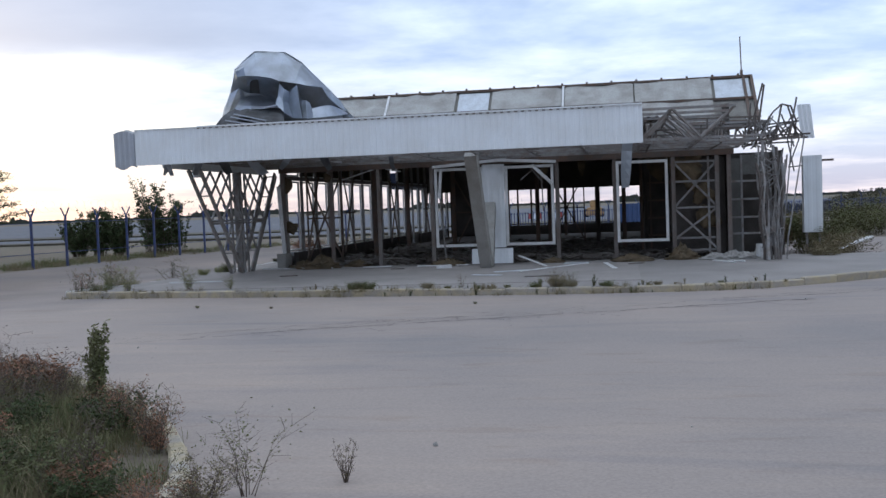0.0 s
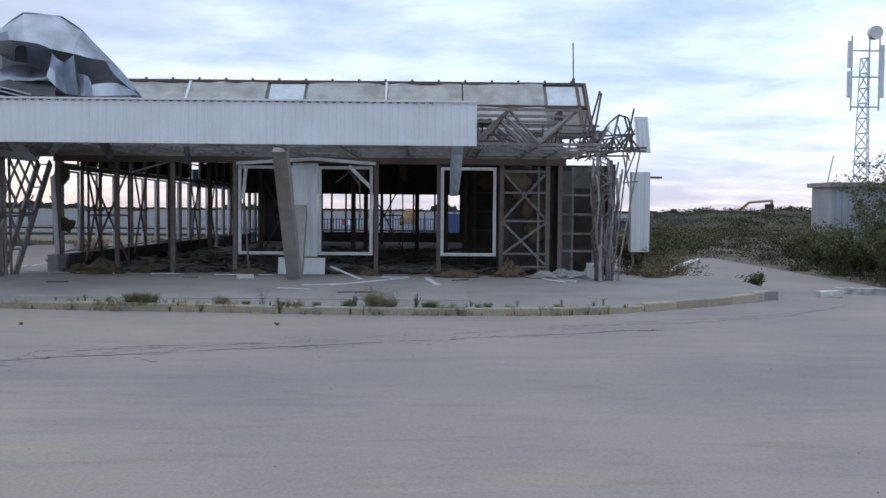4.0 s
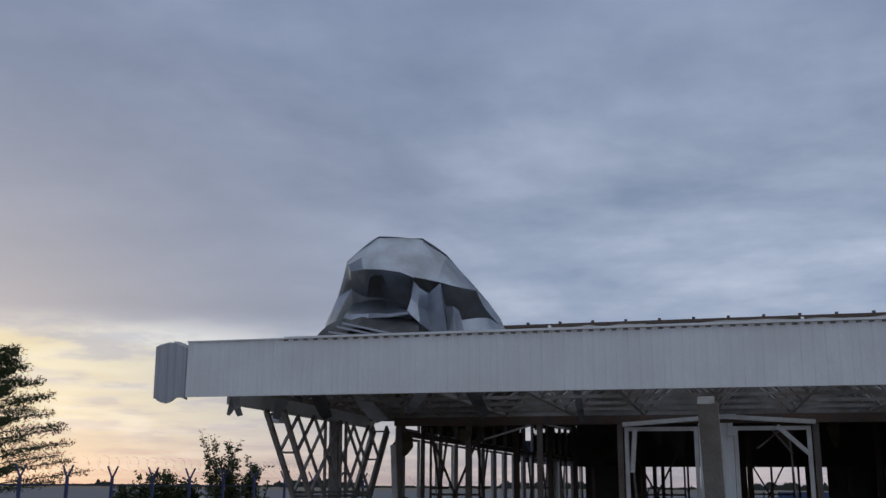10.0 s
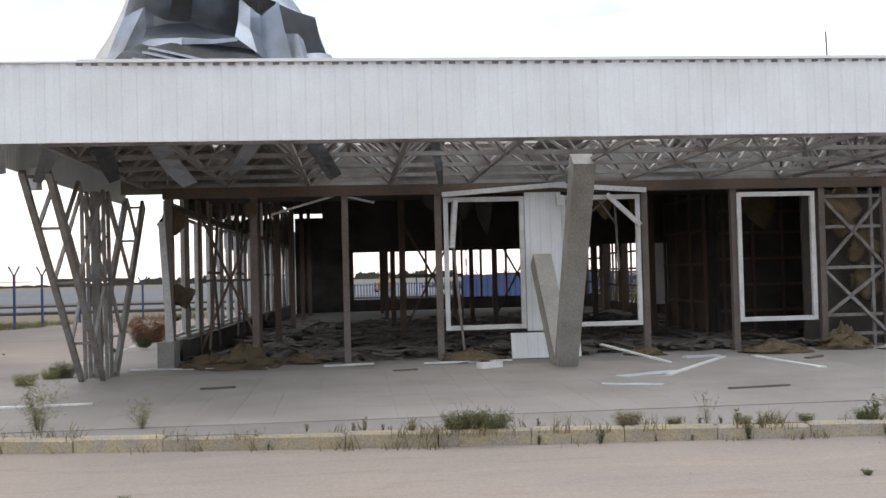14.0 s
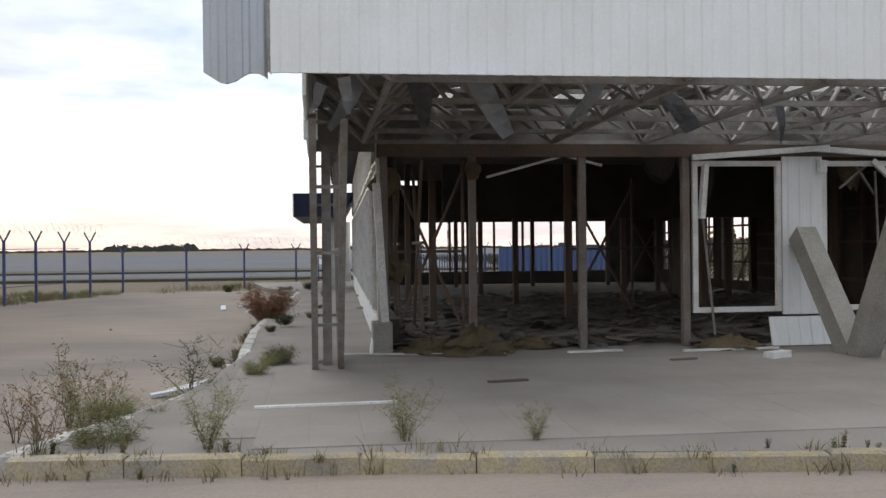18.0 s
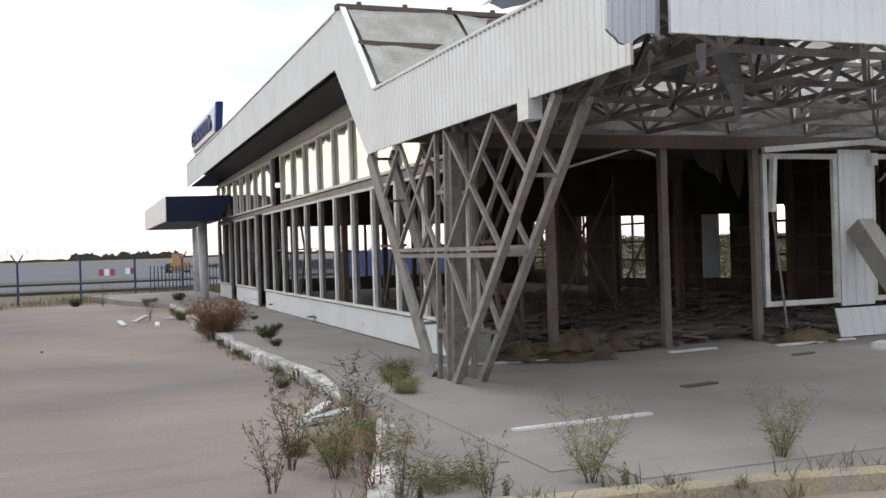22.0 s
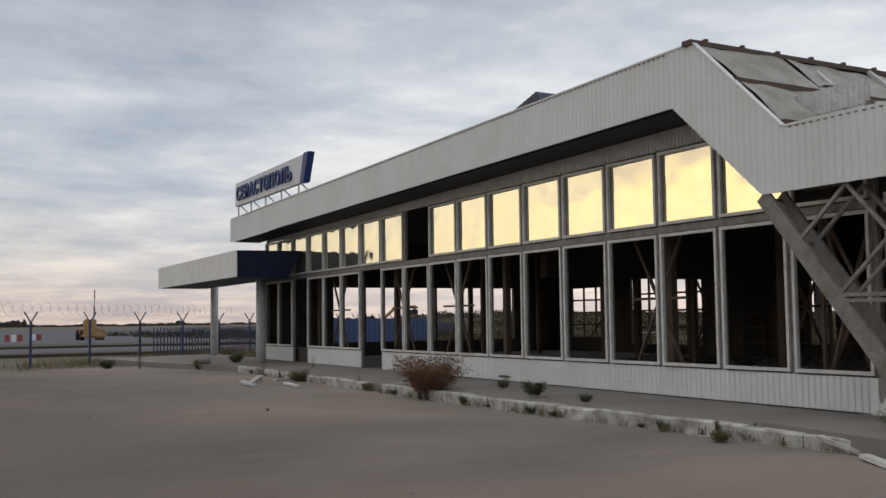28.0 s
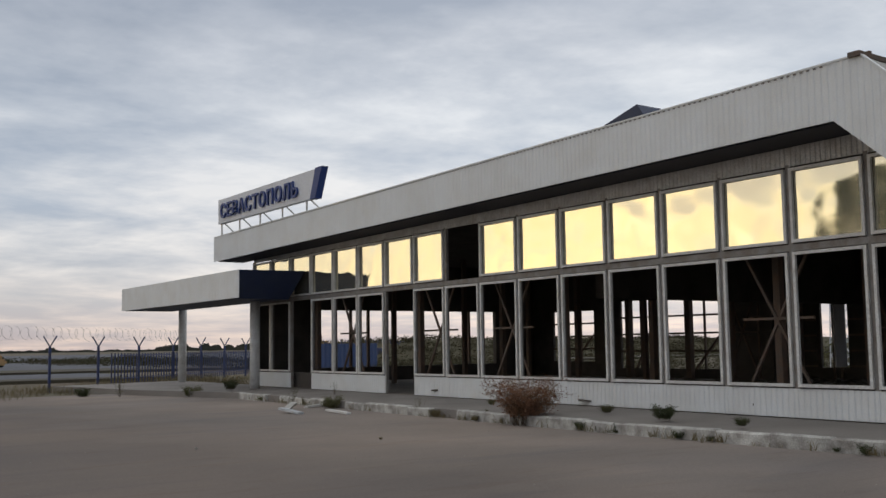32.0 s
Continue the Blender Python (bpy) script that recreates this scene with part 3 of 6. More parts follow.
# long window wall
for k, y in enumerate(POST_Y):
    bm = bmesh.new()
    box(bm, XW - 0.05, y - 0.05, 0, XW + 0.03, y + 0.05, 4.45)
    part("mullion", skew(bm), STEEL, building)
bm = bmesh.new()
box(bm, XW - 0.06, 0.3, MID - 0.06, XW + 0.1, YE, MID + 0.06)
part("transom", skew(bm), STEEL, building)
for a, b in zip(POST_Y, POST_Y[1:]):
    k = round((a - 0.37) / BAY)
    door = k in (11, 15)
    if not door:
        bm = bmesh.new()
        ribbed(bm, lambda s, d, z: (XW - 0.07 - d, s, z), a, b, lambda s: 0.0, lambda s: 0.5, 0.12, 0.012)
        part("plinth_panel", skew(bm), WHITE, building)
    bm = bmesh.new()
    ribbed(bm, lambda s, d, z: (XW - 0.04 - d, s, z), a, b, lambda s: TOPW + 0.03, lambda s: 4.78 - 0.0105 * max(0.0, s - 3.2), 0.1, 0.02)
    part("frieze_panel", skew(bm), CREAM, building)
    if not door:
        frame_unit("window_frame", lambda u, d, z, a=a: (XW - 0.09 + d + SKEW * a, a + 0.06 + u, SILL + z), BAY - 0.12, MID - 0.08 - SILL, 0.055, 0.06, CREAM, building)
    if k != 9:
        fr = frame_unit("window_frame", lambda u, d, z, a=a: (XW - 0.09 + d + SKEW * a, a + 0.06 + u, MID + 0.08 + z), BAY - 0.12, TOPW - MID - 0.09, 0.055, 0.06, CREAM, building)
        if k >= 1:
            bm = bmesh.new()
            box(bm, XW - 0.05, a + 0.12, MID + 0.12, XW - 0.03, b - 0.12, TOPW - 0.05)
            part("pane", skew(bm), GLASS, fr, "mirror-like pane reflecting the sunset")

# lattice V column under the side fascia, in the plane of the fascia
def lattice(name, x0, x1, label):
    owner = thing(name, label, "column", group="lattice columns", at=(0, 0, 0))
    foot, top, high = (-1.12, -1.92), (1.42, -4.8), 3.14

    def leg(k, z):
        return foot[k] + (top[k] - foot[k]) * z / high

    def mid(z):
        return -1.52 - 0.12 * z / high
    for x in (x0, x1):
        bars("chord", owner, STEEL, [((x, leg(1, 0), 0), (x, leg(1, high), high))], 0.085)
        bars("plate_chord", owner, STEEL, [((x, leg(0, 0), 0), (x, leg(0, high), high))], 0.06, 0.24)
        bars("upright", owner, STEEL, [((x, mid(0) + 0.16, 0.0), (x, mid(high) + 0.16, high)), ((x, mid(0) - 0.16, 0.0), (x, mid(high) - 0.16, high))], 0.055)
        segs = [((x, leg(0, z), z), (x, leg(1, z), z)) for z in (1.58, 1.66)]
        segs += [((x, mid(z) + 0.16, z), (x, mid(z) - 0.16, z)) for z in (0.62, 2.38)]
        for k, o in ((0, 0.16), (1, -0.16)):
            half = (top[k] + mid(high) + o) / 2
            segs += [((x, mid(high) + o, high), (x, leg(k, 1.62), 1.62)), ((x, mid(1.62) + o, 1.62), (x, half, high)),
                     ((x, half, high), (x, leg(k, 2.4), 2.4)), ((x, mid(1.62) + o, 1.62), (x, leg(k, 0.66), 0.66))]
        bars("brace", owner, STEEL, segs, 0.05)
    bars("post", owner, STEEL, [(((x0 + x1) / 2, mid(0), 0), ((x0 + x1) / 2, mid(high), high))], 0.13)
    cross = []
    for z in (0.66, 1.62, 2.4, 3.08):
        for k in (0, 1):
            cross.append(((x0, leg(k, z), z), (x1, leg(k, z), z)))
    bars("tie", owner, STEEL, cross, 0.04)
    return owner


lattice("lattice_column", -2.3, -1.95, "V-shaped lattice column of grey welded steel bars")

# concrete V
bm = bmesh.new()
for top, w in (((5.66, -3.98, 3.3), 0.36), ((5.67, -0.3, 1.84), 0.34)):
    p, q = Vector((5.74, -1.86 + (0.1 if top[1] > -1 else -0.1), -0.02)), Vector(top)
    beam(bm, p, q, 0.34, w)
single("concrete_v_column", bm, CONC, "V-shaped concrete prop with one leg broken short", "column")

# canopy space frame
frame_thing = thing("canopy_truss", "space frame of welded grey bars under the canopy", "roof truss")
low, diag, up = [], [], []
nx, ny = 11, 5
gx = [XF + 0.1 + (XR - XF - 0.2) * i / nx for i in range(nx + 1)]
gy = [YF + 0.15 + 7.2 * j / ny for j in range(ny + 1)]
for j, y in enumerate(gy):
    for i, x in enumerate(gx):
        if x > 11 and y < -2.5:
            continue
        if i < nx:
            up.append(((x, y, 3.98), (gx[i + 1], y, 3.98)))
        if j < ny:
            up.append(((x, y, 3.98), (x, gy[j + 1], 3.98)))
        if i < nx and j < ny:
            c = ((x + gx[i + 1]) / 2, (y + gy[j + 1]) / 2, 3.3)
            for a in (i, i + 1):
                for b in (j, j + 1):
                    diag.append((c, (gx[a], gy[b], 3.98)))
            if i + 1 < nx:
                low.append((c, (c[0] + gx[1] - gx[0], c[1], 3.3)))
            if j + 1 < ny:
                low.append((c, (c[0], c[1] + gy[1] - gy[0], 3.3)))
bars("top_bar", frame_thing, STEEL, up, 0.06)
bars("bottom_bar", frame_thing, STEEL, low, 0.06)
bars("web_bar", frame_thing, STEEL, diag, 0.045)

# porch
porch = thing("porch_canopy", "flat white and dark blue porch canopy on round columns", "canopy")
bm = bmesh.new()
v = [bm.verts.new(p) for p in ((-3.15, 23.7, 3.82), (-0.8, 23.7, 3.85), (-1.2, 24.1, 2.92), (-3.1, 24.1, 2.92), (-2.9, 35.6, 3.82), (-0.4, 35.6, 3.85), (-0.9, 35.4, 2.92), (-2.86, 35.4, 2.92))]
for f in ((0, 1, 2, 3), (7, 6, 5, 4), (0, 4, 5, 1), (1, 5, 6, 2), (2, 6, 7, 3)):
    bm.faces.new([v[i] for i in f])
bm.faces.new([v[i] for i in (3, 7, 4, 0)])
part("canopy_body", bm, BLUE, porch, "dark blue boxed canopy")
bm = bmesh.new()
ribbed(bm, lambda s, d, z: (-3.18 + 0.021 * (s - 23.7) - d, s, z), 23.68, 35.65, lambda s: 2.93, lambda s: 3.82, 0.25)
part("canopy_edge", bm, WHITE, porch)
for x, y in ((-1.6, 25.8), (-0.75, 34.5)):
    bm = bmesh.new()
    beam(bm, (x, y, -0.25), (x, y, 2.95), 0.34, n=16)
    part("column", bm, CREAM, porch, "", True)

# sign
sign = thing("roof_sign", "white roof sign board with blue city name lettering", "sign")
bm = bmesh.new()
v = [bm.verts.new((x, y, z)) for x in (-2.2, -2.02) for y, z in ((28.4, 6.1), (21.28, 6.1), (20.9, 7.0), (28.4, 7.0))]
for f in ((0, 1, 2, 3), (7, 6, 5, 4), (0, 4, 5, 1), (1, 5, 6, 2), (2, 6, 7, 3), (3, 7, 4, 0)):
    bm.faces.new([v[i] for i in f])
part("board", bm, SIGNW, sign)
bm = bmesh.new()
v = [bm.verts.new((x, y, z)) for x in (-2.235, -2.0) for y, z in ((21.58, 6.08), (21.26, 6.08), (20.85, 7.02), (21.25, 7.02))]
for f in ((0, 1, 2, 3), (7, 6, 5, 4), (0, 4, 5, 1), (1, 5, 6, 2), (2, 6, 7, 3), (3, 7, 4, 0)):
    bm.faces.new([v[i] for i in f])
part("end_stripe", bm, SIGNB, sign, "slanted blue end stripe")
for word, y, mat in (("СЕВАСТОПОЛЬ", 28.15, SIGNB),):
    txt = bpy.data.curves.new("sign_text", "FONT")
    txt.body, txt.size, txt.extrude, txt.offset, txt.space_character = word, 0.7, 0.03, 0.014, 1.13
    txt.materials.append(mat)
    letters = new("lettering", txt)
    letters.parent = sign
    letters.matrix_basis = Matrix.Translation((-2.24, y, 6.29)) @ Matrix(((0, 0, -1, 0), (-1, 0, 0, 0), (0, 1, 0, 0), (0, 0, 0, 1)))
bars("strut", sign, CREAM, [((-2.1, y, 5.3), (-2.1, y, 6.1)) for y in (22.0, 23.6, 25.2, 26.8, 28.3)] + [((-1.5, y - 0.7, 5.3), (-2.1, y - 0.1, 6.12)) for y in (21.9, 23.5, 25.1, 26.7, 28.2)], 0.045)
sign.matrix_basis = pose(-1.62, 21.08, -0.14, rz=-1.26) @ Matrix.Diagonal((1, 1.1, 1, 1)) @ Matrix.Translation((2.2, -20.9, 0))


# ---- roof details ----
rnd = random.Random(11)
bars("ridge_bracket", building, RUST, [((x, 2.82, 5.79), (x, 2.82, 5.86)) for x in [XF + 0.4 + 0.82 * i for i in range(20)]], 0.07)


def slope_point(x, u, lift):
    """A point on the roof slope: u from its foot (0) to the ridge (1)."""
    return (x, 1.02 + 1.82 * u - lift * 0.68, 4.08 + 1.65 * u + lift * 0.73)


def slope_sheet(name, x0, x1, u0, u1, mat, label, lift, rough, seed):
    nx, nu = max(2, int((x1 - x0) / 0.22)), max(2, int((u1 - u0) * 8))
    verts, faces = [], []
    for j in range(nu + 1):
        for i in range(nx + 1):
            x, u = x0 + (x1 - x0) * i / nx, u0 + (u1 - u0) * j / nu
            h = lift + rough * (0.5 + noise.fractal(Vector((x * 1.1 + seed, u * 2.4, seed)), 1.0, 2.0, 3))
            verts.append(slope_point(x, u, max(0.006, h)))
    n = nx + 1
    for j in range(nu):
        for i in range(nx):
            faces.append((j * n + i, j * n + i + 1, (j + 1) * n + i + 1, (j + 1) * n + i))
    ob = cells(name, verts, faces, mat, building)
    return tagged(ob, label)


PALE = material("pale_insulation_foil", (0.40, 0.39, 0.355), 0.8, spots=(0.23, 0.21, 0.18), scale=1.8, amount=0.7, bump=0.4, bump_scale=7)
FROST = material("dusty_roof_light", (0.55, 0.58, 0.60), 0.4, spots=(0.35, 0.35, 0.35), scale=3, amount=0.5, bump=0.1)
for i, (x0, x1) in enumerate(((-2.2, -0.3), (-0.25, 1.85), (1.9, 4.25), (5.5, 7.85), (7.95, 10.2), (10.25, 12.7))):
    slope_sheet("membrane_sheet", x0, x1, 0.02, 0.5, PALE, "wrinkled grey roof membrane", 0.02, 0.06, 3.1 * i)
    slope_sheet("membrane_sheet", x0, x1, 0.54, 0.97, PALE, "wrinkled grey roof membrane", 0.02, 0.07, 3.1 * i + 1.7)
for x0, x1 in ((4.35, 5.4), (12.8, 13.9)):
    slope_sheet("roof_light", x0, x1, 0.5, 0.95, FROST, "dusty pale roof light", 0.03, 0.01, x0)
bars("roof_batten", building, CREAM, [(slope_point(x, 0.05, 0.07), slope_point(x, 0.97, 0.07)) for x in (1.87, 7.9)], 0.07)
bars("purlin", building, RUST, [(slope_point(XF + 0.1, u, 0.05), slope_point(XR, u, 0.05)) for u in (0.03, 0.52)], 0.08)
bars("verge_rail", building, RUST, [(slope_point(XR, -0.05, 0.05), slope_point(XR, 1.0, 0.05)), (slope_point(XR - 0.25, 0.1, 0.03), slope_point(XR - 0.25, 1.0, 0.03))], 0.09)
mast = thing("roof_mast", "thin steel lightning mast on the roof ridge", "mast")
bars("mast_foot", mast, RUST, [((13.93, 4.75, 5.62), (13.93, 4.75, 6.2))], 0.09)
bars("mast_rod", mast, RUST, [((13.93, 4.75, 6.15), (13.9, 4.75, 7.36))], 0.04, n=6)
bm = bmesh.new()
v = [bm.verts.new(p) for p in ((-1.8, 9.3, 5.66), (-1.8, 7.6, 5.66), (-1.1, 7.6, 5.66), (-1.1, 9.3, 5.66), (-1.8, 9.2, 5.72), (-1.8, 7.9, 6.08), (-1.1, 7.9, 6.08), (-1.1, 9.2, 5.72))]
for f in ((3, 2, 1, 0), (4, 5, 6, 7), (0, 1, 5, 4), (1, 2, 6, 5), (2, 3, 7, 6), (3, 0, 4, 7)):
    bm.faces.new([v[i] for i in f])
single("roof_hatch", bm, BLUE, "dark wedge-shaped metal hatch on the roof", "roof hatch")

bm = bmesh.new()
beam(bm, (-0.15, 2.1, 5.16), (0.72, 2.03, 5.09), 0.2, 0.03)
single("loose_fascia_strip", bm, WHITE, "white strip of sheet lying on the roof membrane", "metal strip")
bm = bmesh.new()
beam(bm, (0.21, 2.48, 5.5), (0.15, 2.14, 5.2), 0.05, 0.04)
single("loose_batten", bm, CREAM, "pale batten lying on the roof membrane", "batten")

# crumpled roof sheet: a curled hood over a dark hollow, a ledge below it, hanging pleats and a torn side
CREST = ((-0.62, -5.20, 5.82), (-0.39, -5.10, 6.05), (-0.10, -5.00, 6.29), (0.29, -4.90, 6.29), (0.69, -4.80, 6.26), (1.09, -4.50, 5.98), (1.48, -4.10, 5.51), (1.70, -3.75, 5.21), (1.87, -3.40, 4.96), (1.91, -3.00, 4.74))
BROW = ((-0.51, -5.35, 5.59), (-0.21, -5.50, 5.58), (0.14, -5.55, 5.55), (0.50, -5.55, 5.49), (0.74, -5.50, 5.38), (1.14, -5.35, 5.33), (1.41, -5.10, 5.26), (1.71, -4.80, 5.25), (1.78, -4.30, 4.95), (1.97, -3.60, 4.70))
UNDER = ((-0.57, -5.10, 5.31), (-0.47, -5.00, 5.23), (-0.31, -4.95, 5.17), (-0.03, -4.90, 5.13), (0.31, -4.90, 5.06), (0.56, -4.85, 4.92), (1.00, -4.75, 4.80), (1.35, -4.60, 4.75), (1.70, -4.20, 4.81), (1.89, -3.50, 4.67))
BACK = ((-1.2, -3.9, 5.3), (-0.95, -3.8, 5.55), (-0.5, -3.7, 5.75), (0.0, -3.55, 5.8), (0.5, -3.3, 5.7), (1.0, -3.0, 5.4), (1.4, -2.7, 5.0), (1.8, -2.4, 4.6), (2.4, -2.3, 4.1))


def loft(bm, rails, nu, nv, wave, seed):
    """A dented sheet spanned over rails of points; nu steps along each rail, nv from rail to rail."""
    def at(rail, u):
        f = u * (len(rail) - 1)
        i = min(int(f), len(rail) - 2)
        return Vector(rail[i]).lerp(Vector(rail[i + 1]), f - i)
    grid = []
    for r, (p, q) in enumerate(zip(rails, rails[1:])):
        for j in range(nv if r < len(rails) - 2 else nv + 1):
            row = []
            for i in range(nu + 1):
                c = at(p, i / nu).lerp(at(q, i / nu), j / nv)
                d = noise.noise(c * 1.7 + Vector((seed, 0, 0))) + 0.5 * noise.noise(c * 4.1 + Vector((0, seed, 0)))
                crease = 1 - 2 * abs(noise.noise(c * 1.2 + Vector((0, 0, seed))))
                row.append(bm.verts.new(c + Vector((0.2, -0.8, 0.5)) * wave * (d + 0.6 * crease)))
            grid.append(row)
    made = []
    for a, b in zip(grid, grid[1:]):
        for i in range(nu):
            made.append(bm.faces.new((a[i], a[i + 1], b[i + 1], b[i])))
    return made


bm = bmesh.new()
hood_mid = tuple(tuple((a + b) / 2 + o for a, b, o in zip(p, q, (0.0, -0.06, 0.02))) for p, q in zip(BROW, CREST))
tail = ((-1.67, -2.65, 4.83), (-1.2, -2.4, 4.6), (-0.7, -2.1, 4.5), (0.1, -2.0, 4.4), (1.1, -1.9, 4.25), (2.4, -2.0, 4.08))
loft(bm, (BROW, hood_mid, CREST), 18, 3, 0.014, 2)
loft(bm, (CREST, BACK, tail), 18, 4, 0.05, 2)
# the hollow under the brow
loft(bm, (BROW, UNDER), 14, 3, 0.03, 5)
loft(bm, (UNDER, tuple((x, y + 0.3, 4.1) for x, y, z in UNDER)), 9, 2, 0.03, 6)
# torn side behind the left edge, curling up to a ragged tip
loft(bm, (((-2.15, -2.6, 4.48), (-1.67, -2.65, 4.83), BACK[0], CREST[0], BROW[0]), ((-2.08, -2.72, 4.5), (-1.8, -3.0, 4.72), (-1.5, -3.95, 4.9), (-0.88, -4.95, 5.2), UNDER[0]), ((-1.88, -2.66, 4.46), (-1.6, -2.95, 4.5), (-1.75, -3.8, 4.15), (-1.3, -4.8, 4.3), (-0.95, -5.2, 4.45))), 16, 4, 0.035, 8)
# small pale tooth in the hollow
loft(bm, (((-0.35, -5.50, 5.50), (-0.13, -5.60, 5.47), (0.02, -5.56, 5.49)), ((-0.20, -5.50, 5.31), (-0.16, -5.54, 5.29), (-0.15, -5.50, 5.32))), 2, 1, 0.0, 3)
# ledge and its left wing down to the canopy edge
loft(bm, (((-0.54, -5.15, 4.99), (-0.28, -5.10, 5.08), (0.06, -5.10, 5.10), (0.43, -5.20, 4.90)), ((-0.52, -5.60, 4.70), (0.03, -5.80, 4.73), (0.41, -5.85, 4.69), (0.75, -5.80, 4.73)), ((-0.51, -5.62, 4.63), (0.03, -5.80, 4.64), (0.41, -5.85, 4.63), (0.74, -5.80, 4.68))), 6, 2, 0.015, 4)
loft(bm, (((-0.52, -5.60, 4.70), (-0.36, -5.65, 4.76), (0.03, -5.80, 4.72)), ((-0.87, -5.50, 4.37), (-0.47, -5.80, 4.30), (0.06, -6.00, 4.28))), 5, 3, 0.02, 4)
# hanging pleats, sharply folded
loft(bm, (((0.74, -5.50, 5.33), (0.89, -5.62, 5.18), (1.02, -5.50, 5.09), (1.26, -5.60, 5.25)), ((0.73, -5.60, 5.00), (0.90, -5.75, 4.84), (1.01, -5.55, 4.77), (1.33, -5.70, 4.88)), ((0.70, -5.75, 4.74), (1.00, -5.95, 4.49), (1.16, -5.75, 4.36), (1.47, -5.85, 4.32))), 3, 2, 0.012, 7)
loft(bm, (((1.26, -5.60, 5.25), (1.27, -5.45, 5.08), (1.34, -5.55, 4.83)), ((1.33, -5.70, 4.88), (1.34, -5.55, 4.76), (1.50, -5.60, 4.61)), ((1.47, -5.85, 4.32), (1.48, -5.70, 4.34), (1.61, -5.80, 4.32))), 2, 2, 0.012, 9)
loft(bm, (((1.31, -5.50, 4.85), (1.50, -5.62, 4.82), (1.57, -5.50, 4.77), (1.60, -5.40, 4.61)), ((1.40, -5.80, 4.32), (1.61, -5.90, 4.31), (1.66, -5.70, 4.33), (1.69, -5.60, 4.35))), 3, 2, 0.012, 11)
# smooth torn panel at the right foot
loft(bm, (((1.55, -5.30, 4.62), (1.75, -5.00, 4.71), (1.93, -4.60, 4.76), (2.05, -3.80, 4.67)), ((1.62, -5.50, 4.35), (1.86, -5.20, 4.39), (2.02, -4.80, 4.44), (2.22, -4.00, 4.55))), 8, 2, 0.015, 12)
bmesh.ops.solidify(bm, geom=bm.faces[:], thickness=0.012)
for f in bm.faces:
    f.smooth = True
for e in bm.edges:
    if len(e.link_faces) == 2:
        e.smooth = e.calc_face_angle(0) < radians(13)
single("crumpled_roof_sheet", bm, HEAP, "torn roof sheet curled into a tall shiny heap", "metal sheet", smooth=True)
# darker sheets sliding from the ledge to the canopy edge; dark patches stand for shaded holes
bm = bmesh.new()
loft(bm, (((-0.45, -5.5, 4.76), (0.0, -5.65, 4.72), (0.9, -5.5, 4.62)), ((-0.7, -5.9, 4.5), (-0.1, -6.15, 4.45), (1.0, -6.0, 4.38)), ((-0.95, -6.2, 4.1), (-0.3, -6.5, 4.08), (1.1, -6.3, 4.08))), 10, 3, 0.07, 6)
# two dark patches that imitate the black shade of holes under the brow
loft(bm, (((-0.12, -5.40, 5.45), (0.13, -5.45, 5.50)), ((-0.23, -5.20, 5.15), (0.07, -5.20, 5.12))), 3, 2, 0.02, 1)
loft(bm, (((0.75, -5.52, 5.39), (0.97, -5.55, 5.34), (1.23, -5.50, 5.28)), ((0.72, -5.45, 5.21), (0.97, -5.45, 5.12), (1.19, -5.45, 5.24))), 4, 1, 0.01, 2)
bmesh.ops.solidify(bm, geom=bm.faces[:], thickness=0.012)
single("sliding_roof_sheet", bm, OLDZINC, "dull dark roof sheet sliding out under the heap", "metal sheet")
# loose roof strips in front of the heap and a dark roll behind it
for x0, y0, z0, x1, y1, z1, w in ((-0.35, -6.3, 4.42, 0.75, -6.4, 4.16, 0.12), (-0.45, -6.42, 4.32, 0.5, -6.5, 4.14, 0.1), (-0.3, -6.2, 4.5, 0.6, -6.25, 4.28, 0.1)):
    bm = bmesh.new()
    beam(bm, (x0, y0, z0), (x1, y1, z1), w, 0.03)
    single("roof_strip", bm, ZINC, "bent strip of grey roof sheet", "metal strip", "loose roof strips")
for p, q, w, mat, label in (((-1.0, -0.5, 4.4), (0.1, -0.55, 4.5), 0.75, FELT, "dark roll of torn roofing felt"), ((1.6, -0.4, 4.36), (3.1, -0.5, 4.18), 0.5, RUST, "flattened dark roll of roofing felt"), ((-1.95, -2.45, 4.24), (-1.3, -2.55, 4.28), 0.36, RUST, "brown insulation roll under the torn sheet")):
    bm = bmesh.new()
    beam(bm, p, q, w, w * 0.85, 12)
    for v in bm.verts:
        v.co += Vector((0.06, 0.1, 0.09)) * noise.noise(v.co * 3.1)
    single("felt_roll", bm, mat, label, "roofing roll")

# canopy roof remnants under the heap
bm = bmesh.new()
box(bm, XF + 0.1, -6.9, 4.03, -0.35, 0.95, 4.07)
box(bm, -0.1, -6.6, 4.03, 1.5, 0.95, 4.07)
part("canopy_roof", bm, FELT, building)
rnd = random.Random(44)
for i in range(9):
    for j in range(3):
        if (i, j) not in ((0, 2), (3, 2), (5, 0), (6, 2), (8, 1)):
            continue
        x0, y0 = 3.05 + 0.86 * i, -6.9 + 2.65 * j
        bm = bmesh.new()
        u = rnd.uniform(0.0, 0.12)
        ribbed(bm, lambda s, d, z: (s, y0 + (z - 4.0) * 26, 4.035 + d + 0.05 * u * math.sin(3 * s + z * 40)), x0, x0 + 0.84, lambda s: 4.0, lambda s: 4.0 + (2.55 - rnd.uniform(0, 0.25)) / 26, 0.21, 0.02, 0.002)
        part("canopy_roof", bm, ROOFU, building, "pale ribbed roof sheet with a ragged edge")

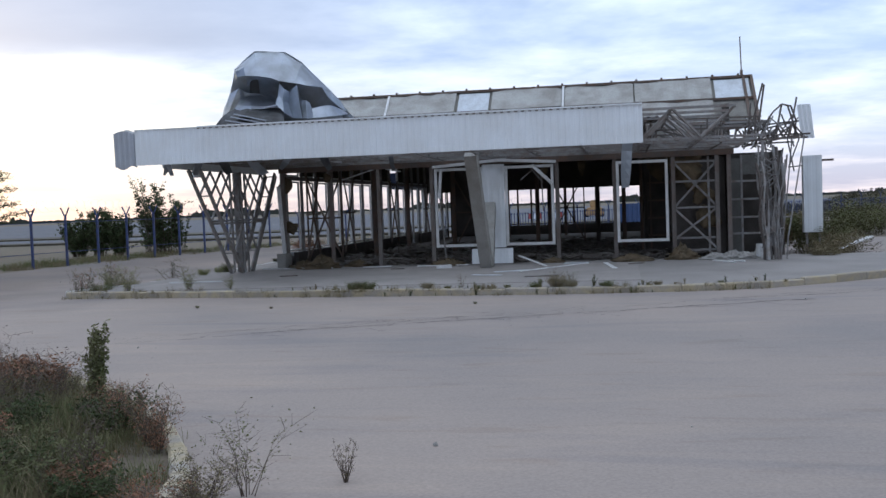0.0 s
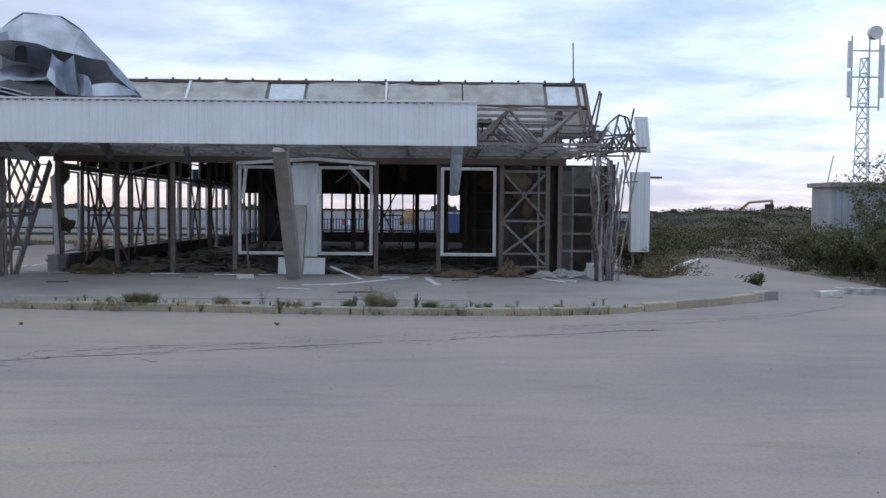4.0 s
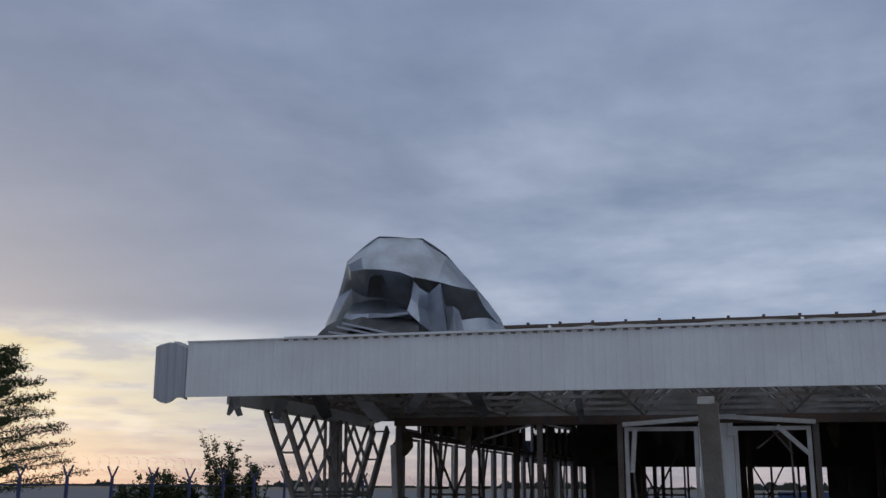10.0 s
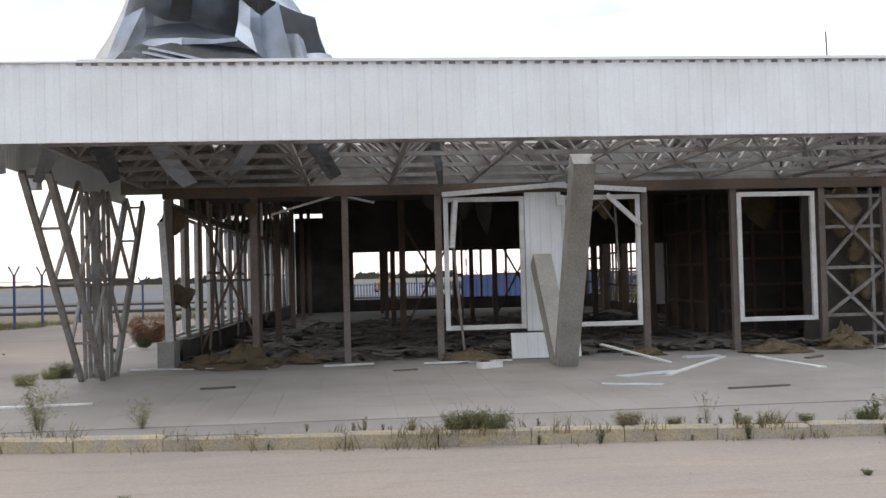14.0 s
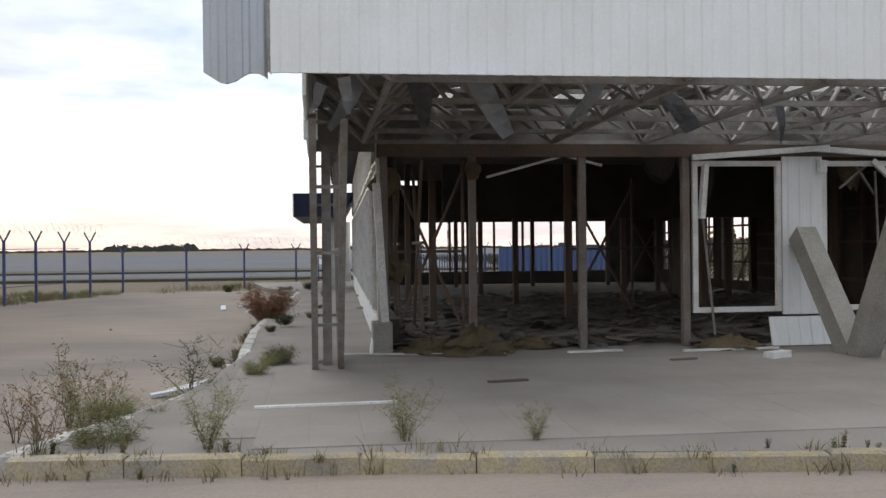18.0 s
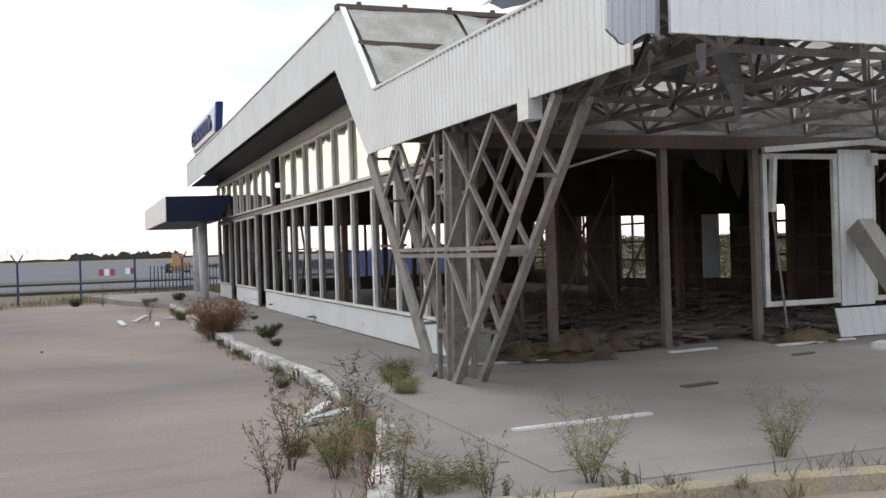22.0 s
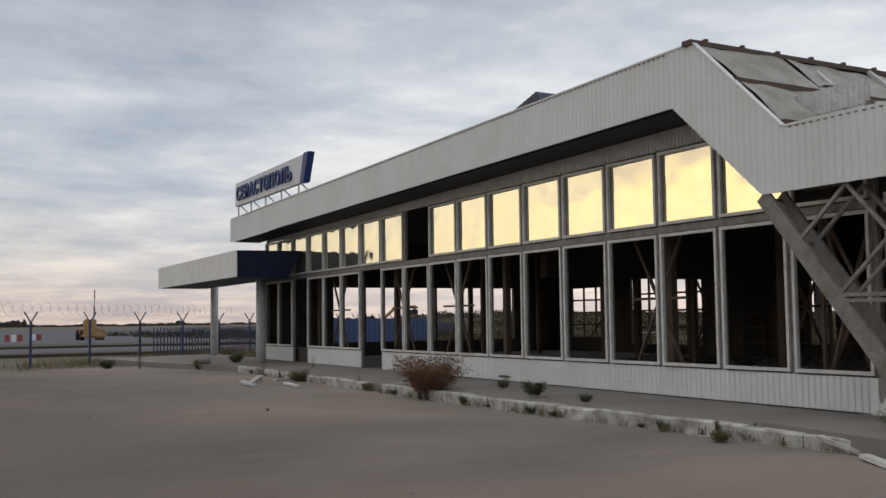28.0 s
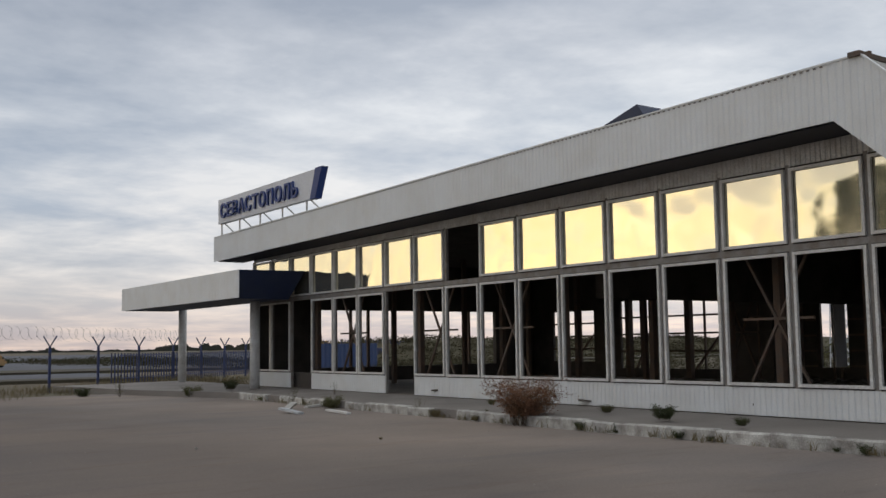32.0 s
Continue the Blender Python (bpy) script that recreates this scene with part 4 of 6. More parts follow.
# corner return of the front fascia: torn grey sheet
for x0, x1, y0, z0, z1, mat in ((-3.2, -2.67, -7.12, 3.15, 4.06, ZINC), (-3.0, -2.64, -6.97, 3.23, 4.1, CREAM)):
    bm = bmesh.new()
    ribbed(bm, lambda s, d, z: (s, y0 + 0.25 * (s - x1) - d + 0.04 * math.sin(9 * z), z), x0, x1, lambda s: z0 + 0.05 * math.sin(13 * s), lambda s: z1 - 0.05 * math.sin(9 * s), 0.13)
    part("fascia_return", bm, mat, building, "torn grey corner sheet")
bm = bmesh.new()
box(bm, XF - 0.02, -4.35, 2.95, XF + 0.14, -4.1, 3.25)
part("fascia_drop", bm, WHITE, building)


# hanging strips of sheet below the canopy
def flap(x, y, z0, z1, w, turn, lean, mat=ZINC, tilt=0):
    bm = bmesh.new()
    n = 6
    rowsf = []
    for k in range(n + 1):
        u = k / n
        bend, twist = lean * u * u, 0.9 * u * u * (1 if lean > 0 else -1)
        rowsf.append([bm.verts.new((s * w * math.cos(twist) * (1 - 0.15 * u * (s > 0)), bend + s * w * math.sin(twist) + 0.02 * math.sin(7 * u), (z0 - z1) * u + 0.1 * s * w * u)) for s in (-0.5, -0.16, -0.12, 0.5)])
    for a, b in zip(rowsf, rowsf[1:]):
        for i in range(3):
            bm.faces.new((a[i], a[i + 1], b[i + 1], b[i]))
    bmesh.ops.solidify(bm, geom=bm.faces, thickness=0.012)
    ob = single("hanging_sheet", bm, mat, "bent strip of sheet metal hanging from the canopy", "metal strip", "hanging sheet strips")
    ob.matrix_basis = pose(x, y, z1, 0, tilt, turn)


flap(-1.75, -5.0, 2.95, 3.62, 0.22, 25, 0.35, ZINC, 20)
flap(-1.2, -5.2, 2.95, 3.6, 0.26, 12, 0.3, OLDZINC, -20)
flap(-0.55, -5.0, 2.85, 3.65, 0.26, -15, 0.45, ZINC, -28)
flap(0.95, -5.1, 2.95, 3.62, 0.22, 30, 0.3, ZINC, 30)
flap(1.6, -5.0, 2.9, 3.6, 0.22, 20, -0.25, OLDZINC, -25)
flap(3.4, -4.2, 2.9, 3.6, 0.14, 5, 0.1, OLDZINC, -8)
flap(9.95, -5.7, 2.15, 3.55, 0.27, 8, -0.3, ZINC, 6)
flap(-2.2, -6.3, 2.95, 3.25, 0.14, 40, 0.1, ZINC, 15)
flap(-2.0, -6.7, 2.92, 3.25, 0.12, 10, 0.12, ZINC, -12)

# ---- broken end of the canopy ----
wreck = thing("collapsed_truss", "tangle of bent rusty truss bars at the broken canopy end", "roof truss")
rnd = random.Random(21)
segs = []


def truss_run(p, q, h, n):
    p, q = Vector(p), Vector(q)
    d = (q - p) / n
    upv = Vector((rnd.uniform(-0.15, 0.15), rnd.uniform(-0.2, 0.2), h))
    segs.append((p, q))
    segs.append((p + upv, q + upv))
    for i in range(n):
        segs.append((p + d * i, p + d * (i + 0.5) + upv))
        segs.append((p + d * (i + 0.5) + upv, p + d * (i + 1)))


for y in (-3.4, -1.2):
    segs += [((10.3, y, 4.0), (13.5, y + 0.15, 3.97)), ((10.3, y, 3.72), (12.9, y + 0.1, 3.7)), ((10.3, y, 3.3), (14.7, y + 0.2, 3.36)), ((10.9, y, 3.68), (12.3, y, 3.3))]
    segs += [((x, y, 3.3), (x + 0.03, y, 4.0)) for x in (10.55, 10.7, 12.05, 13.3)]
truss_run((12.6, -1.3, 3.35), (14.85, -1.6, 3.5), 0.42, 6)
truss_run((13.3, -0.4, 3.3), (14.8, -1.0, 3.55), 0.4, 4)
truss_run((10.5, -4.8, 3.3), (10.5, 0.0, 3.3), 0.6, 5)
truss_run((12.4, -3.6, 3.3), (12.4, 0.0, 3.3), 0.55, 4)
# a bar bent into a hoop, leaning bars beside it
hoop = [(13.25, -1.5, 3.35), (13.75, -1.5, 3.75), (14.05, -1.5, 4.2), (14.3, -1.5, 4.42), (14.55, -1.5, 4.35), (14.68, -1.5, 3.95), (14.62, -1.5, 3.4)]
segs += list(zip(hoop, hoop[1:]))
segs += [((13.5, -1.4, 3.9), (13.79, -1.5, 5.05)), ((13.62, -1.4, 3.6), (13.83, -1.5, 5.0)), ((13.35, -1.5, 3.6), (13.45, -1.5, 4.5)), ((14.5, -1.5, 3.5), (14.71, -1.5, 4.6)), ((13.2, -1.5, 3.55), (15.06, -1.5, 3.55)), ((14.3, -1.5, 4.42), (14.1, -1.4, 3.4)), ((14.45, -1.5, 4.4), (14.75, -1.5, 3.4)), ((11.0, -0.4, 3.5), (13.9, 0.6, 3.55))]
WRECK = material("scorched_grey_steel", (0.11, 0.1, 0.09), 0.7, spots=(0.12, 0.08, 0.055), scale=4, amount=0.6, bump=0.2, vary=0.2)
bars("truss_bar", wreck, WRECK, segs, 0.045)
TANGLE = material("bent_grey_steel", (0.27, 0.262, 0.25), 0.6, metal=0.3, spots=(0.17, 0.13, 0.1), scale=5, amount=0.6, bump=0.2, vary=0.25)
for i in range(17):
    top, foot = 13.5 + 0.056 * i + rnd.uniform(-0.05, 0.05), 13.72 + 0.03 * i + rnd.uniform(-0.04, 0.04)
    y0, ph, sway = -1.6 + rnd.uniform(-0.35, 0.3), rnd.uniform(0, 6.28), rnd.uniform(0.04, 0.13)
    high = rnd.uniform(2.7, 3.45)
    line = []
    for k in range(9):
        u = k / 8
        pinch = math.sin(math.pi * u)
        line.append(Vector((foot + (top - foot) * u ** 1.6 + sway * pinch * math.sin(ph + 6 * u), y0 + 0.12 * math.sin(ph + 4 * u), 0.01 + high * u)))
    bm = bmesh.new()
    for p, q in zip(line, line[1:]):
        beam(bm, p, q, 0.05 if i % 3 else 0.085, 0.03)
    part("bent_bar", bm, TANGLE if i % 4 else WRECK, wreck)
ties = []
for i in range(24):
    z = 0.25 + 0.13 * i + rnd.uniform(-0.05, 0.05)
    x0 = 13.7 - 0.1 * max(0, z - 1.5) + rnd.uniform(-0.06, 0.1)
    ties.append(((x0, -1.6 + rnd.uniform(-0.3, 0.2), z), (x0 + rnd.uniform(0.25, 0.6), -1.6 + rnd.uniform(-0.3, 0.2), z + rnd.choice((-0.35, -0.2, 0.25, 0.4)))))
# leaning two-chord mast with rungs beside the tangle
ties += [((14.57, -1.5, 3.5), (14.2, -1.5, 0.05)), ((14.9, -1.5, 3.5), (14.4, -1.5, 0.6)), ((14.4, -1.5, 0.6), (14.35, -1.5, 0.0)), ((14.5, -1.5, 2.62), (14.85, -1.5, 2.65)), ((14.3, -1.5, 1.2), (14.52, -1.5, 1.22)), ((14.42, -1.5, 3.5), (14.6, -1.5, 2.5)), ((14.45, -1.5, 2.6), (14.75, -1.5, 3.4))]
# crossed web bars of the crushed truss end
for i in range(22):
    x, z = rnd.uniform(13.35, 14.5), rnd.uniform(3.35, 4.0)
    an, ln = rnd.choice((0.5, 0.9, 1.3, 2.0, 2.5)) + rnd.uniform(-0.2, 0.2), rnd.uniform(0.25, 0.5)
    dx, dz = math.cos(an) * ln, math.sin(an) * ln
    ties.append(((x - dx, -1.5 + rnd.uniform(-0.4, 0.4), max(3.2, z - dz)), (x + dx, -1.5 + rnd.uniform(-0.4, 0.4), min(4.3, z + dz))))
bars("web_bar", wreck, TANGLE, ties, 0.035)
for x0, x1, y, z0, z1 in ((14.72, 15.08, -1.5, 3.42, 4.38),):
    bm = bmesh.new()
    ribbed(bm, lambda s, d, z: (s + 0.1 * (4.38 - z), y - d, z), x0, x1, lambda s: z0, lambda s: z1, 0.12)
    part("loose_sheet", bm, WHITE, wreck, "white fascia sheet left on a bent bar")
cab = thing("side_fascia_box", "pale ribbed metal box panel beside the broken canopy", "metal panel")
bm = bmesh.new()
ribbed(bm, lambda s, d, z: (s, 5.00 - d, z), 15.95, 16.57, lambda s: 0.50, lambda s: 3.16, 0.29, 0.008, 0.35)
part("panel", bm, WHITE, cab)
bars("leg", cab, STEEL, [((16.05, 5.10, -0.27), (16.05, 5.10, 0.8)), ((16.47, 5.10, -0.27), (16.47, 5.10, 0.8))], 0.07)
bm = bmesh.new()
box(bm, 16.57, 5.05, 2.95, 16.97, 5.15, 3.02)
part("bracket", bm, RUST, cab)

# braced bay of the end wall
segs = [((11.35, 0.05, z), (12.6, 0.05, z)) for z in (0.25, 0.62, 1.55, 2.35, 2.95)] + [((11.35, 0.0, 0.62), (12.55, 0.0, 1.5)), ((12.55, 0.0, 0.3), (11.35, 0.0, 1.5)), ((11.35, 0.0, 1.6), (12.55, 0.0, 2.9)), ((12.55, 0.0, 1.6), (11.35, 0.0, 2.9)), ((12.35, 0.06, 0), (12.35, 0.06, 3.1))]
segs += [((12.95, 0.3, z), (14.0, 0.3, z)) for z in (0.7, 1.2, 1.75, 2.3)] + [((13.35, 0.3, 0), (13.35, 0.3, 3.1)), ((13.95, 0.3, 0), (13.95, 0.3, 3.2))]
bars("wall_brace", building, STEEL, segs, 0.06)
bm = bmesh.new()
box(bm, 12.95, 0.45, 0, 13.35, 0.6, 3.0)
PANELG = material("grey_green_panel", (0.14, 0.138, 0.125), 0.8, spots=(0.09, 0.08, 0.07), scale=2, amount=0.6, bump=0.15)
part("wall_pier", bm, PANELG, building)
bm = bmesh.new()
box(bm, 13.35, 0.46, 2.5, 14.2, 0.58, 3.1)
part("wall_panel", bm, PANELG, building, "torn grey-green wall panel")
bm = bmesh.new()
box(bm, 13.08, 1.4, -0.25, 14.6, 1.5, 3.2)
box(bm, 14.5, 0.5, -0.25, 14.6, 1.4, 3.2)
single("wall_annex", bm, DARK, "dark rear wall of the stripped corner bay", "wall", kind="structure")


def mound(name, x, y, z, rx, ry, h, mat, label, category, group="", seed=1):
    bm = bmesh.new()
    n, m = 40, 14
    ringsm = []
    for j in range(m):
        r = 1 - (j / m) ** 1.5
        ring = []
        for i in range(n):
            an = 2 * math.pi * i / n
            k = 1 + 0.35 * noise.noise(Vector((math.cos(an) * 1.7 + seed, math.sin(an) * 1.7, j * 0.4)))
            k += 0.22 * noise.fractal(Vector((math.cos(an) * 5 + seed, math.sin(an) * 5, j * 0.9)), 1.0, 2.0, 3)
            ring.append(bm.verts.new((x + math.cos(an) * rx * r * k, y + math.sin(an) * ry * r * k, z + h * (j / (m - 1)) * (0.8 + 0.5 * noise.noise(Vector((math.cos(an) * 2 + seed, math.sin(an) * 2, j * 0.6)))))))
        ringsm.append(ring)
    for a, b in zip(ringsm, ringsm[1:]):
        for i in range(n):
            bm.faces.new((a[i], a[(i + 1) % n], b[(i + 1) % n], b[i]))
    bm.faces.new(ringsm[-1])
    bm.faces.new(ringsm[0][::-1])
    return single(name, bm, mat, label, category, group, smooth=True)


WOOLS = "heaps of mineral wool"
for i, (x, y, rx, ry, h) in enumerate(((0.2, -0.5, 0.62, 0.4, 0.5), (-0.5, -0.1, 0.6, 0.5, 0.3), (4.3, -0.55, 0.65, 0.35, 0.28), (10.0, -0.75, 0.7, 0.4, 0.26), (11.5, -0.4, 0.5, 0.4, 0.5), (7.6, -0.4, 0.4, 0.3, 0.2), (1.2, 0.2, 0.5, 0.3, 0.25))):
    mound("mineral_wool", x, y, -0.02, rx, ry, h, WOOL, "matted brown heap of torn mineral wool", "insulation heap", WOOLS, i)
for i, (x, z, r) in enumerate(((11.8, 2.7, 0.42), (12.2, 2.0, 0.3), (12.3, 1.2, 0.28), (-1.15, 2.75, 0.2), (-1.0, 1.3, 0.18), (0.3, 2.9, 0.13))):
    bm = bmesh.new()
    bmesh.ops.create_icosphere(bm, subdivisions=3, radius=r)
    for v in bm.verts:
        v.co *= 1 + 0.9 * noise.fractal(v.co * 4 + Vector((i * 3, 0, 0)), 1.0, 2.0, 3)
        v.co.y *= 0.4
        v.co += Vector((x, 0.18, z))
    single("wool_tuft", bm, WOOL, "torn mineral wool caught on the wall bars", "insulation", "wool on the wall bars", smooth=True)

# corner plinth block and low slanted panel at the corner
bm = bmesh.new()
box(bm, -1.4, -0.28, -0.05, -1.1, 0.3, 0.5)
single("plinth_block", bm, CONC, "concrete foot at the corner of the wall", "plinth")
bm = bmesh.new()
ribbed(bm, lambda s, d, z: (-1.35 - d - 0.15 * (0.5 - z), s, z), -0.25, 0.4, lambda s: 0.0, lambda s: 0.5, 0.12, 0.01)
single("tin_sheet", bm, WHITE, "dented white sheet at the wall corner", "metal panel")
bars("corner_post", building, CREAM, [((-1.25, 0.1, 0.5), (-1.25, 0.1, 3.1)), ((-1.2, -0.05, 0.5), (-1.32, -0.05, 2.7))], 0.12)

# loose bars over the end windows
loose = thing("loose_frame_bars", "bent white frame bars hanging over the window openings", "window trim")
bars("bar", loose, CREAM, [((3.85, -0.16, 3.1), (6.2, -0.2, 3.26)), ((6.0, -0.2, 3.24), (7.75, -0.2, 3.12)), ((7.0, -0.16, 3.05), (7.62, -0.25, 2.45)), ((4.1, -0.1, 3.0), (4.02, -0.12, 2.1))], 0.09)
bars("rod", loose, STEEL, [((4.05, -0.1, 2.1), (4.2, -0.2, 0.2)), ((6.9, 0.2, 3.0), (7.3, 0.3, 2.5)), ((6.6, 0.2, 2.6), (7.1, 0.2, 3.0)), ((7.25, 0.2, 2.9), (7.3, 0.2, 1.6))], 0.035)
bars("ceiling_rod", loose, CREAM, [((0.6, 0.8, 2.85), (1.9, 0.6, 3.2)), ((1.9, 0.6, 3.2), (2.6, 0.8, 3.05))], 0.04)
bm = bmesh.new()
box(bm, 6.02, -0.26, 2.85, 6.14, -0.16, 3.05)
single("wall_lamp", bm, CREAM, "small white lamp box on the wall panel", "wall lamp")

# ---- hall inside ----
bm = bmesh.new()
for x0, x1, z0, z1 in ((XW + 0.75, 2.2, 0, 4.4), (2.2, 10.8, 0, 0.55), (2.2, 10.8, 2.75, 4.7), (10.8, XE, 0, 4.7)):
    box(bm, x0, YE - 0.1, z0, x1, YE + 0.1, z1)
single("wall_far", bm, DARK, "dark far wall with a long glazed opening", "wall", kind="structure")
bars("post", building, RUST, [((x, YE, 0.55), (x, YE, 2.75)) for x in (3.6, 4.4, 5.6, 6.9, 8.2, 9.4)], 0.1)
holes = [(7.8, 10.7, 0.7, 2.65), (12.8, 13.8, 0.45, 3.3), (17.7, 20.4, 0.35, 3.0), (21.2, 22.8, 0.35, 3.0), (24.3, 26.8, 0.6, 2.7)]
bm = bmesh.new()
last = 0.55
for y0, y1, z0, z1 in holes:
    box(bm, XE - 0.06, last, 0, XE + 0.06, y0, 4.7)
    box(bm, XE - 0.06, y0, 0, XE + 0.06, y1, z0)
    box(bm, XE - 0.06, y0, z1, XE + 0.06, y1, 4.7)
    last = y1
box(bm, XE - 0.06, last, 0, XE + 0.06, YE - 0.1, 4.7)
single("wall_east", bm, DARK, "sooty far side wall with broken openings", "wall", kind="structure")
segs = []
for y0, y1, z0, z1 in holes:
    if y1 - y0 < 1.2:
        continue
    segs += [((XE, y0 + (y1 - y0) * i / 3, z0), (XE, y0 + (y1 - y0) * i / 3, z1)) for i in (1, 2)]
    segs += [((XE, y0, z0 + (z1 - z0) * i / 4), (XE, y1, z0 + (z1 - z0) * i / 4)) for i in (1, 2, 3)]
    segs += [((XE, y0, z0 + (z1 - z0) * 0.55), (XE, (y0 + y1) / 2, z0))]
bars("window_bar", building, RUST, segs, 0.07)
# bare studs and rails of the stripped side wall and partitions
segs = [((XE - 0.14, y, 0), (XE - 0.14, y, 4.6)) for y in (1.6, 2.6, 4.6, 5.6, 6.6, 11.5, 14.6, 15.7)]
segs += [((XE - 0.14, a, z), (XE - 0.14, b, z)) for a, b in ((0.9, 3.6), (4.0, 7.7), (10.8, 12.7), (13.9, 17.6)) for z in (0.5, 1.0, 1.5, 2.0, 2.6, 3.2)]
segs += [((x, 3.62, 0), (x, 3.62, 3.3)) for x in (10.7, 11.4, 12.1, 12.8)] + [((10.6, 3.62, z), (12.85, 3.62, z)) for z in (0.6, 1.2, 1.8, 2.4, 2.9)]
segs += [((10.42, y, 0), (10.42, y, 4.6)) for y in (4.1, 5.1, 6.1, 7.1)] + [((10.42, 4.0, z), (10.42, 7.2, z)) for z in (0.8, 1.7, 2.5, 3.3)]
bars("wall_stud", building, RUST, segs, 0.06)
bars("post", building, RUST, [((XE - 0.4, y, 0), (XE - 0.4, y, 4.6)) for y in (7.4, 9.2, 16.9, 19.0, 22.0)], 0.22)
bars("hall_post", building, RUST, [((x, y, 0), (x, y, 4.65)) for x in (0.3, 3.4, 6.6, 9.8) for y in (6.3, 12.4, 18.6, 24.8)], 0.15)
# cross braces behind the window wall
segs = []
for k in (0, 3, 8, 10, 13):
    a, b = POST_Y[k], POST_Y[k + 1]
    segs += [((-0.55, a, 0.3), (-0.55, b, 3.1)), ((-0.55, b, 0.3), (-0.55, a, 3.1)), ((-0.55, a, 1.75), (-0.55, b, 1.75))]
for x0, x1, y in ((-0.9, 0.3, 1.6), (3.4, 4.9, 6.3), (6.6, 8.1, 12.6)):
    segs += [((x0, y, 0.2), (x1, y, 3.0)), ((x1, y, 0.2), (x0, y, 3.0)), ((x0, y, 1.6), (x1, y, 1.6)), ((x0, y, 0), (x0, y, 3.2)), ((x1, y, 0), (x1, y, 3.2))]
bars("cross_brace", building, RUST, segs, 0.05)
# torn lining hanging from the ceiling
rnd = random.Random(61)
for i in range(16):
    x, y = rnd.uniform(-0.5, 12), rnd.uniform(0.8, 9)
    top, l = (3.3 if y < 3.6 else 4.6), rnd.uniform(0.3, 1.1)
    bm = bmesh.new()
    w = rnd.uniform(0.1, 0.5)
    pts = [(-w, 0), (w, 0), (w * 0.7, -l * 0.6), (w * 0.2, -l), (-w * 0.5, -l * 0.7)]
    va = [bm.verts.new((x + px, y + 0.08 * pz, top + pz)) for px, pz in pts]
    vb = [bm.verts.new((x + px, y + 0.02 + 0.08 * pz, top + pz)) for px, pz in pts]
    bm.faces.new(va)
    bm.faces.new(vb[::-1])
    for q in range(5):
        bm.faces.new((va[q], vb[q], vb[(q + 1) % 5], va[(q + 1) % 5]))
    single("torn_lining", bm, WOOL if i % 2 else DARK, "scrap of torn lining hanging from the ceiling", "ceiling scrap", "torn ceiling scraps")
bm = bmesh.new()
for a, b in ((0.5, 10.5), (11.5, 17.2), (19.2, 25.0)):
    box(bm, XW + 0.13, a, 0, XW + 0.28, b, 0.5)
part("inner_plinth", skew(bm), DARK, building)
# white panel left standing deep in the hall
leaf_thing = thing("loose_door", "white door leaf fixed to a post inside the dark hall", "door", at=(12.0, 12.5, 0))
bm = bmesh.new()
box(bm, -0.3, -0.03, 0.5, 0.3, 0.03, 3.05)
part("sheet", bm, WHITE, leaf_thing)
bars("stand", leaf_thing, RUST, [((-0.2, 0.08, 0), (-0.2, 0.08, 3.0)), ((0.2, 0.08, 0), (0.2, 0.08, 3.0))], 0.08)
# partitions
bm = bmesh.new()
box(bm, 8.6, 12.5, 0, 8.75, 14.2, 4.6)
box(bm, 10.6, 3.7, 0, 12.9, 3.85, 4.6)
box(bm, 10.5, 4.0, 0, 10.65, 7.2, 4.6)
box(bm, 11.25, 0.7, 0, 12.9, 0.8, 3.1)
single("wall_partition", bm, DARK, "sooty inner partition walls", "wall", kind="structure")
# litter of boards and plaster on the hall floor: one heap nobody could count
rnd = random.Random(31)
bm = bmesh.new()
for i in range(1500):
    x, y = rnd.uniform(XW + 0.4, XE - 0.4), 0.3 + 16 * rnd.random() ** 1.6
    l, w, t = rnd.uniform(0.06, 0.5) if i % 3 else rnd.uniform(0.3, 1.3), rnd.uniform(0.04, 0.22), rnd.uniform(0.01, 0.05)
    an = rnd.uniform(0, 180)
    m = pose(x, y, rnd.uniform(0.01, 0.13 + 0.14 * max(0.0, noise.noise(Vector((x * 0.7, y * 0.7, 2))))), rnd.uniform(-14, 14), rnd.uniform(-12, 12), an)
    v = [bm.verts.new(m @ Vector((sx * l / 2, sy * w / 2, sz * t / 2))) for sz in (-1, 1) for sx, sy in ((-1, -1), (1, -1), (1, 1), (-1, 1))]
    for f in ((3, 2, 1, 0), (4, 5, 6, 7), (0, 1, 5, 4), (1, 2, 6, 5), (2, 3, 7, 6), (3, 0, 4, 7)):
        bm.faces.new([v[q] for q in f])
LITTER = material("broken_board", (0.13, 0.112, 0.095), 0.9, spots=(0.3, 0.28, 0.25), scale=1.6, amount=0.5, low=0.5, high=0.72, bump=0.3)
single("floor_litter", bm, LITTER, "broken boards and plaster strewn over the hall floor", "rubble", kind="stuff")

# debris on the pavement, piece by piece
def plank(x0, y0, x1, y1, w, mat, label, category="board", t=0.03, lift=0.0, lift2=0.0):
    bm = bmesh.new()
    beam(bm, (x0, y0, pave_z(y0) + t / 2 + 0.004 + lift), (x1, y1, pave_z(y1) + t / 2 + 0.004 + lift2), w, t)
    bmesh.ops.subdivide_edges(bm, edges=bm.edges, cuts=2, use_grid_fill=True)
    for v in bm.verts:
        v.co += Vector((0.02, 0.02, 0.0)) * noise.noise(v.co * 3) + Vector((0, 0, 0.012)) * abs(noise.noise(v.co * 2))
    single("fallen_board", bm, mat, label, category, "debris on the pavement")


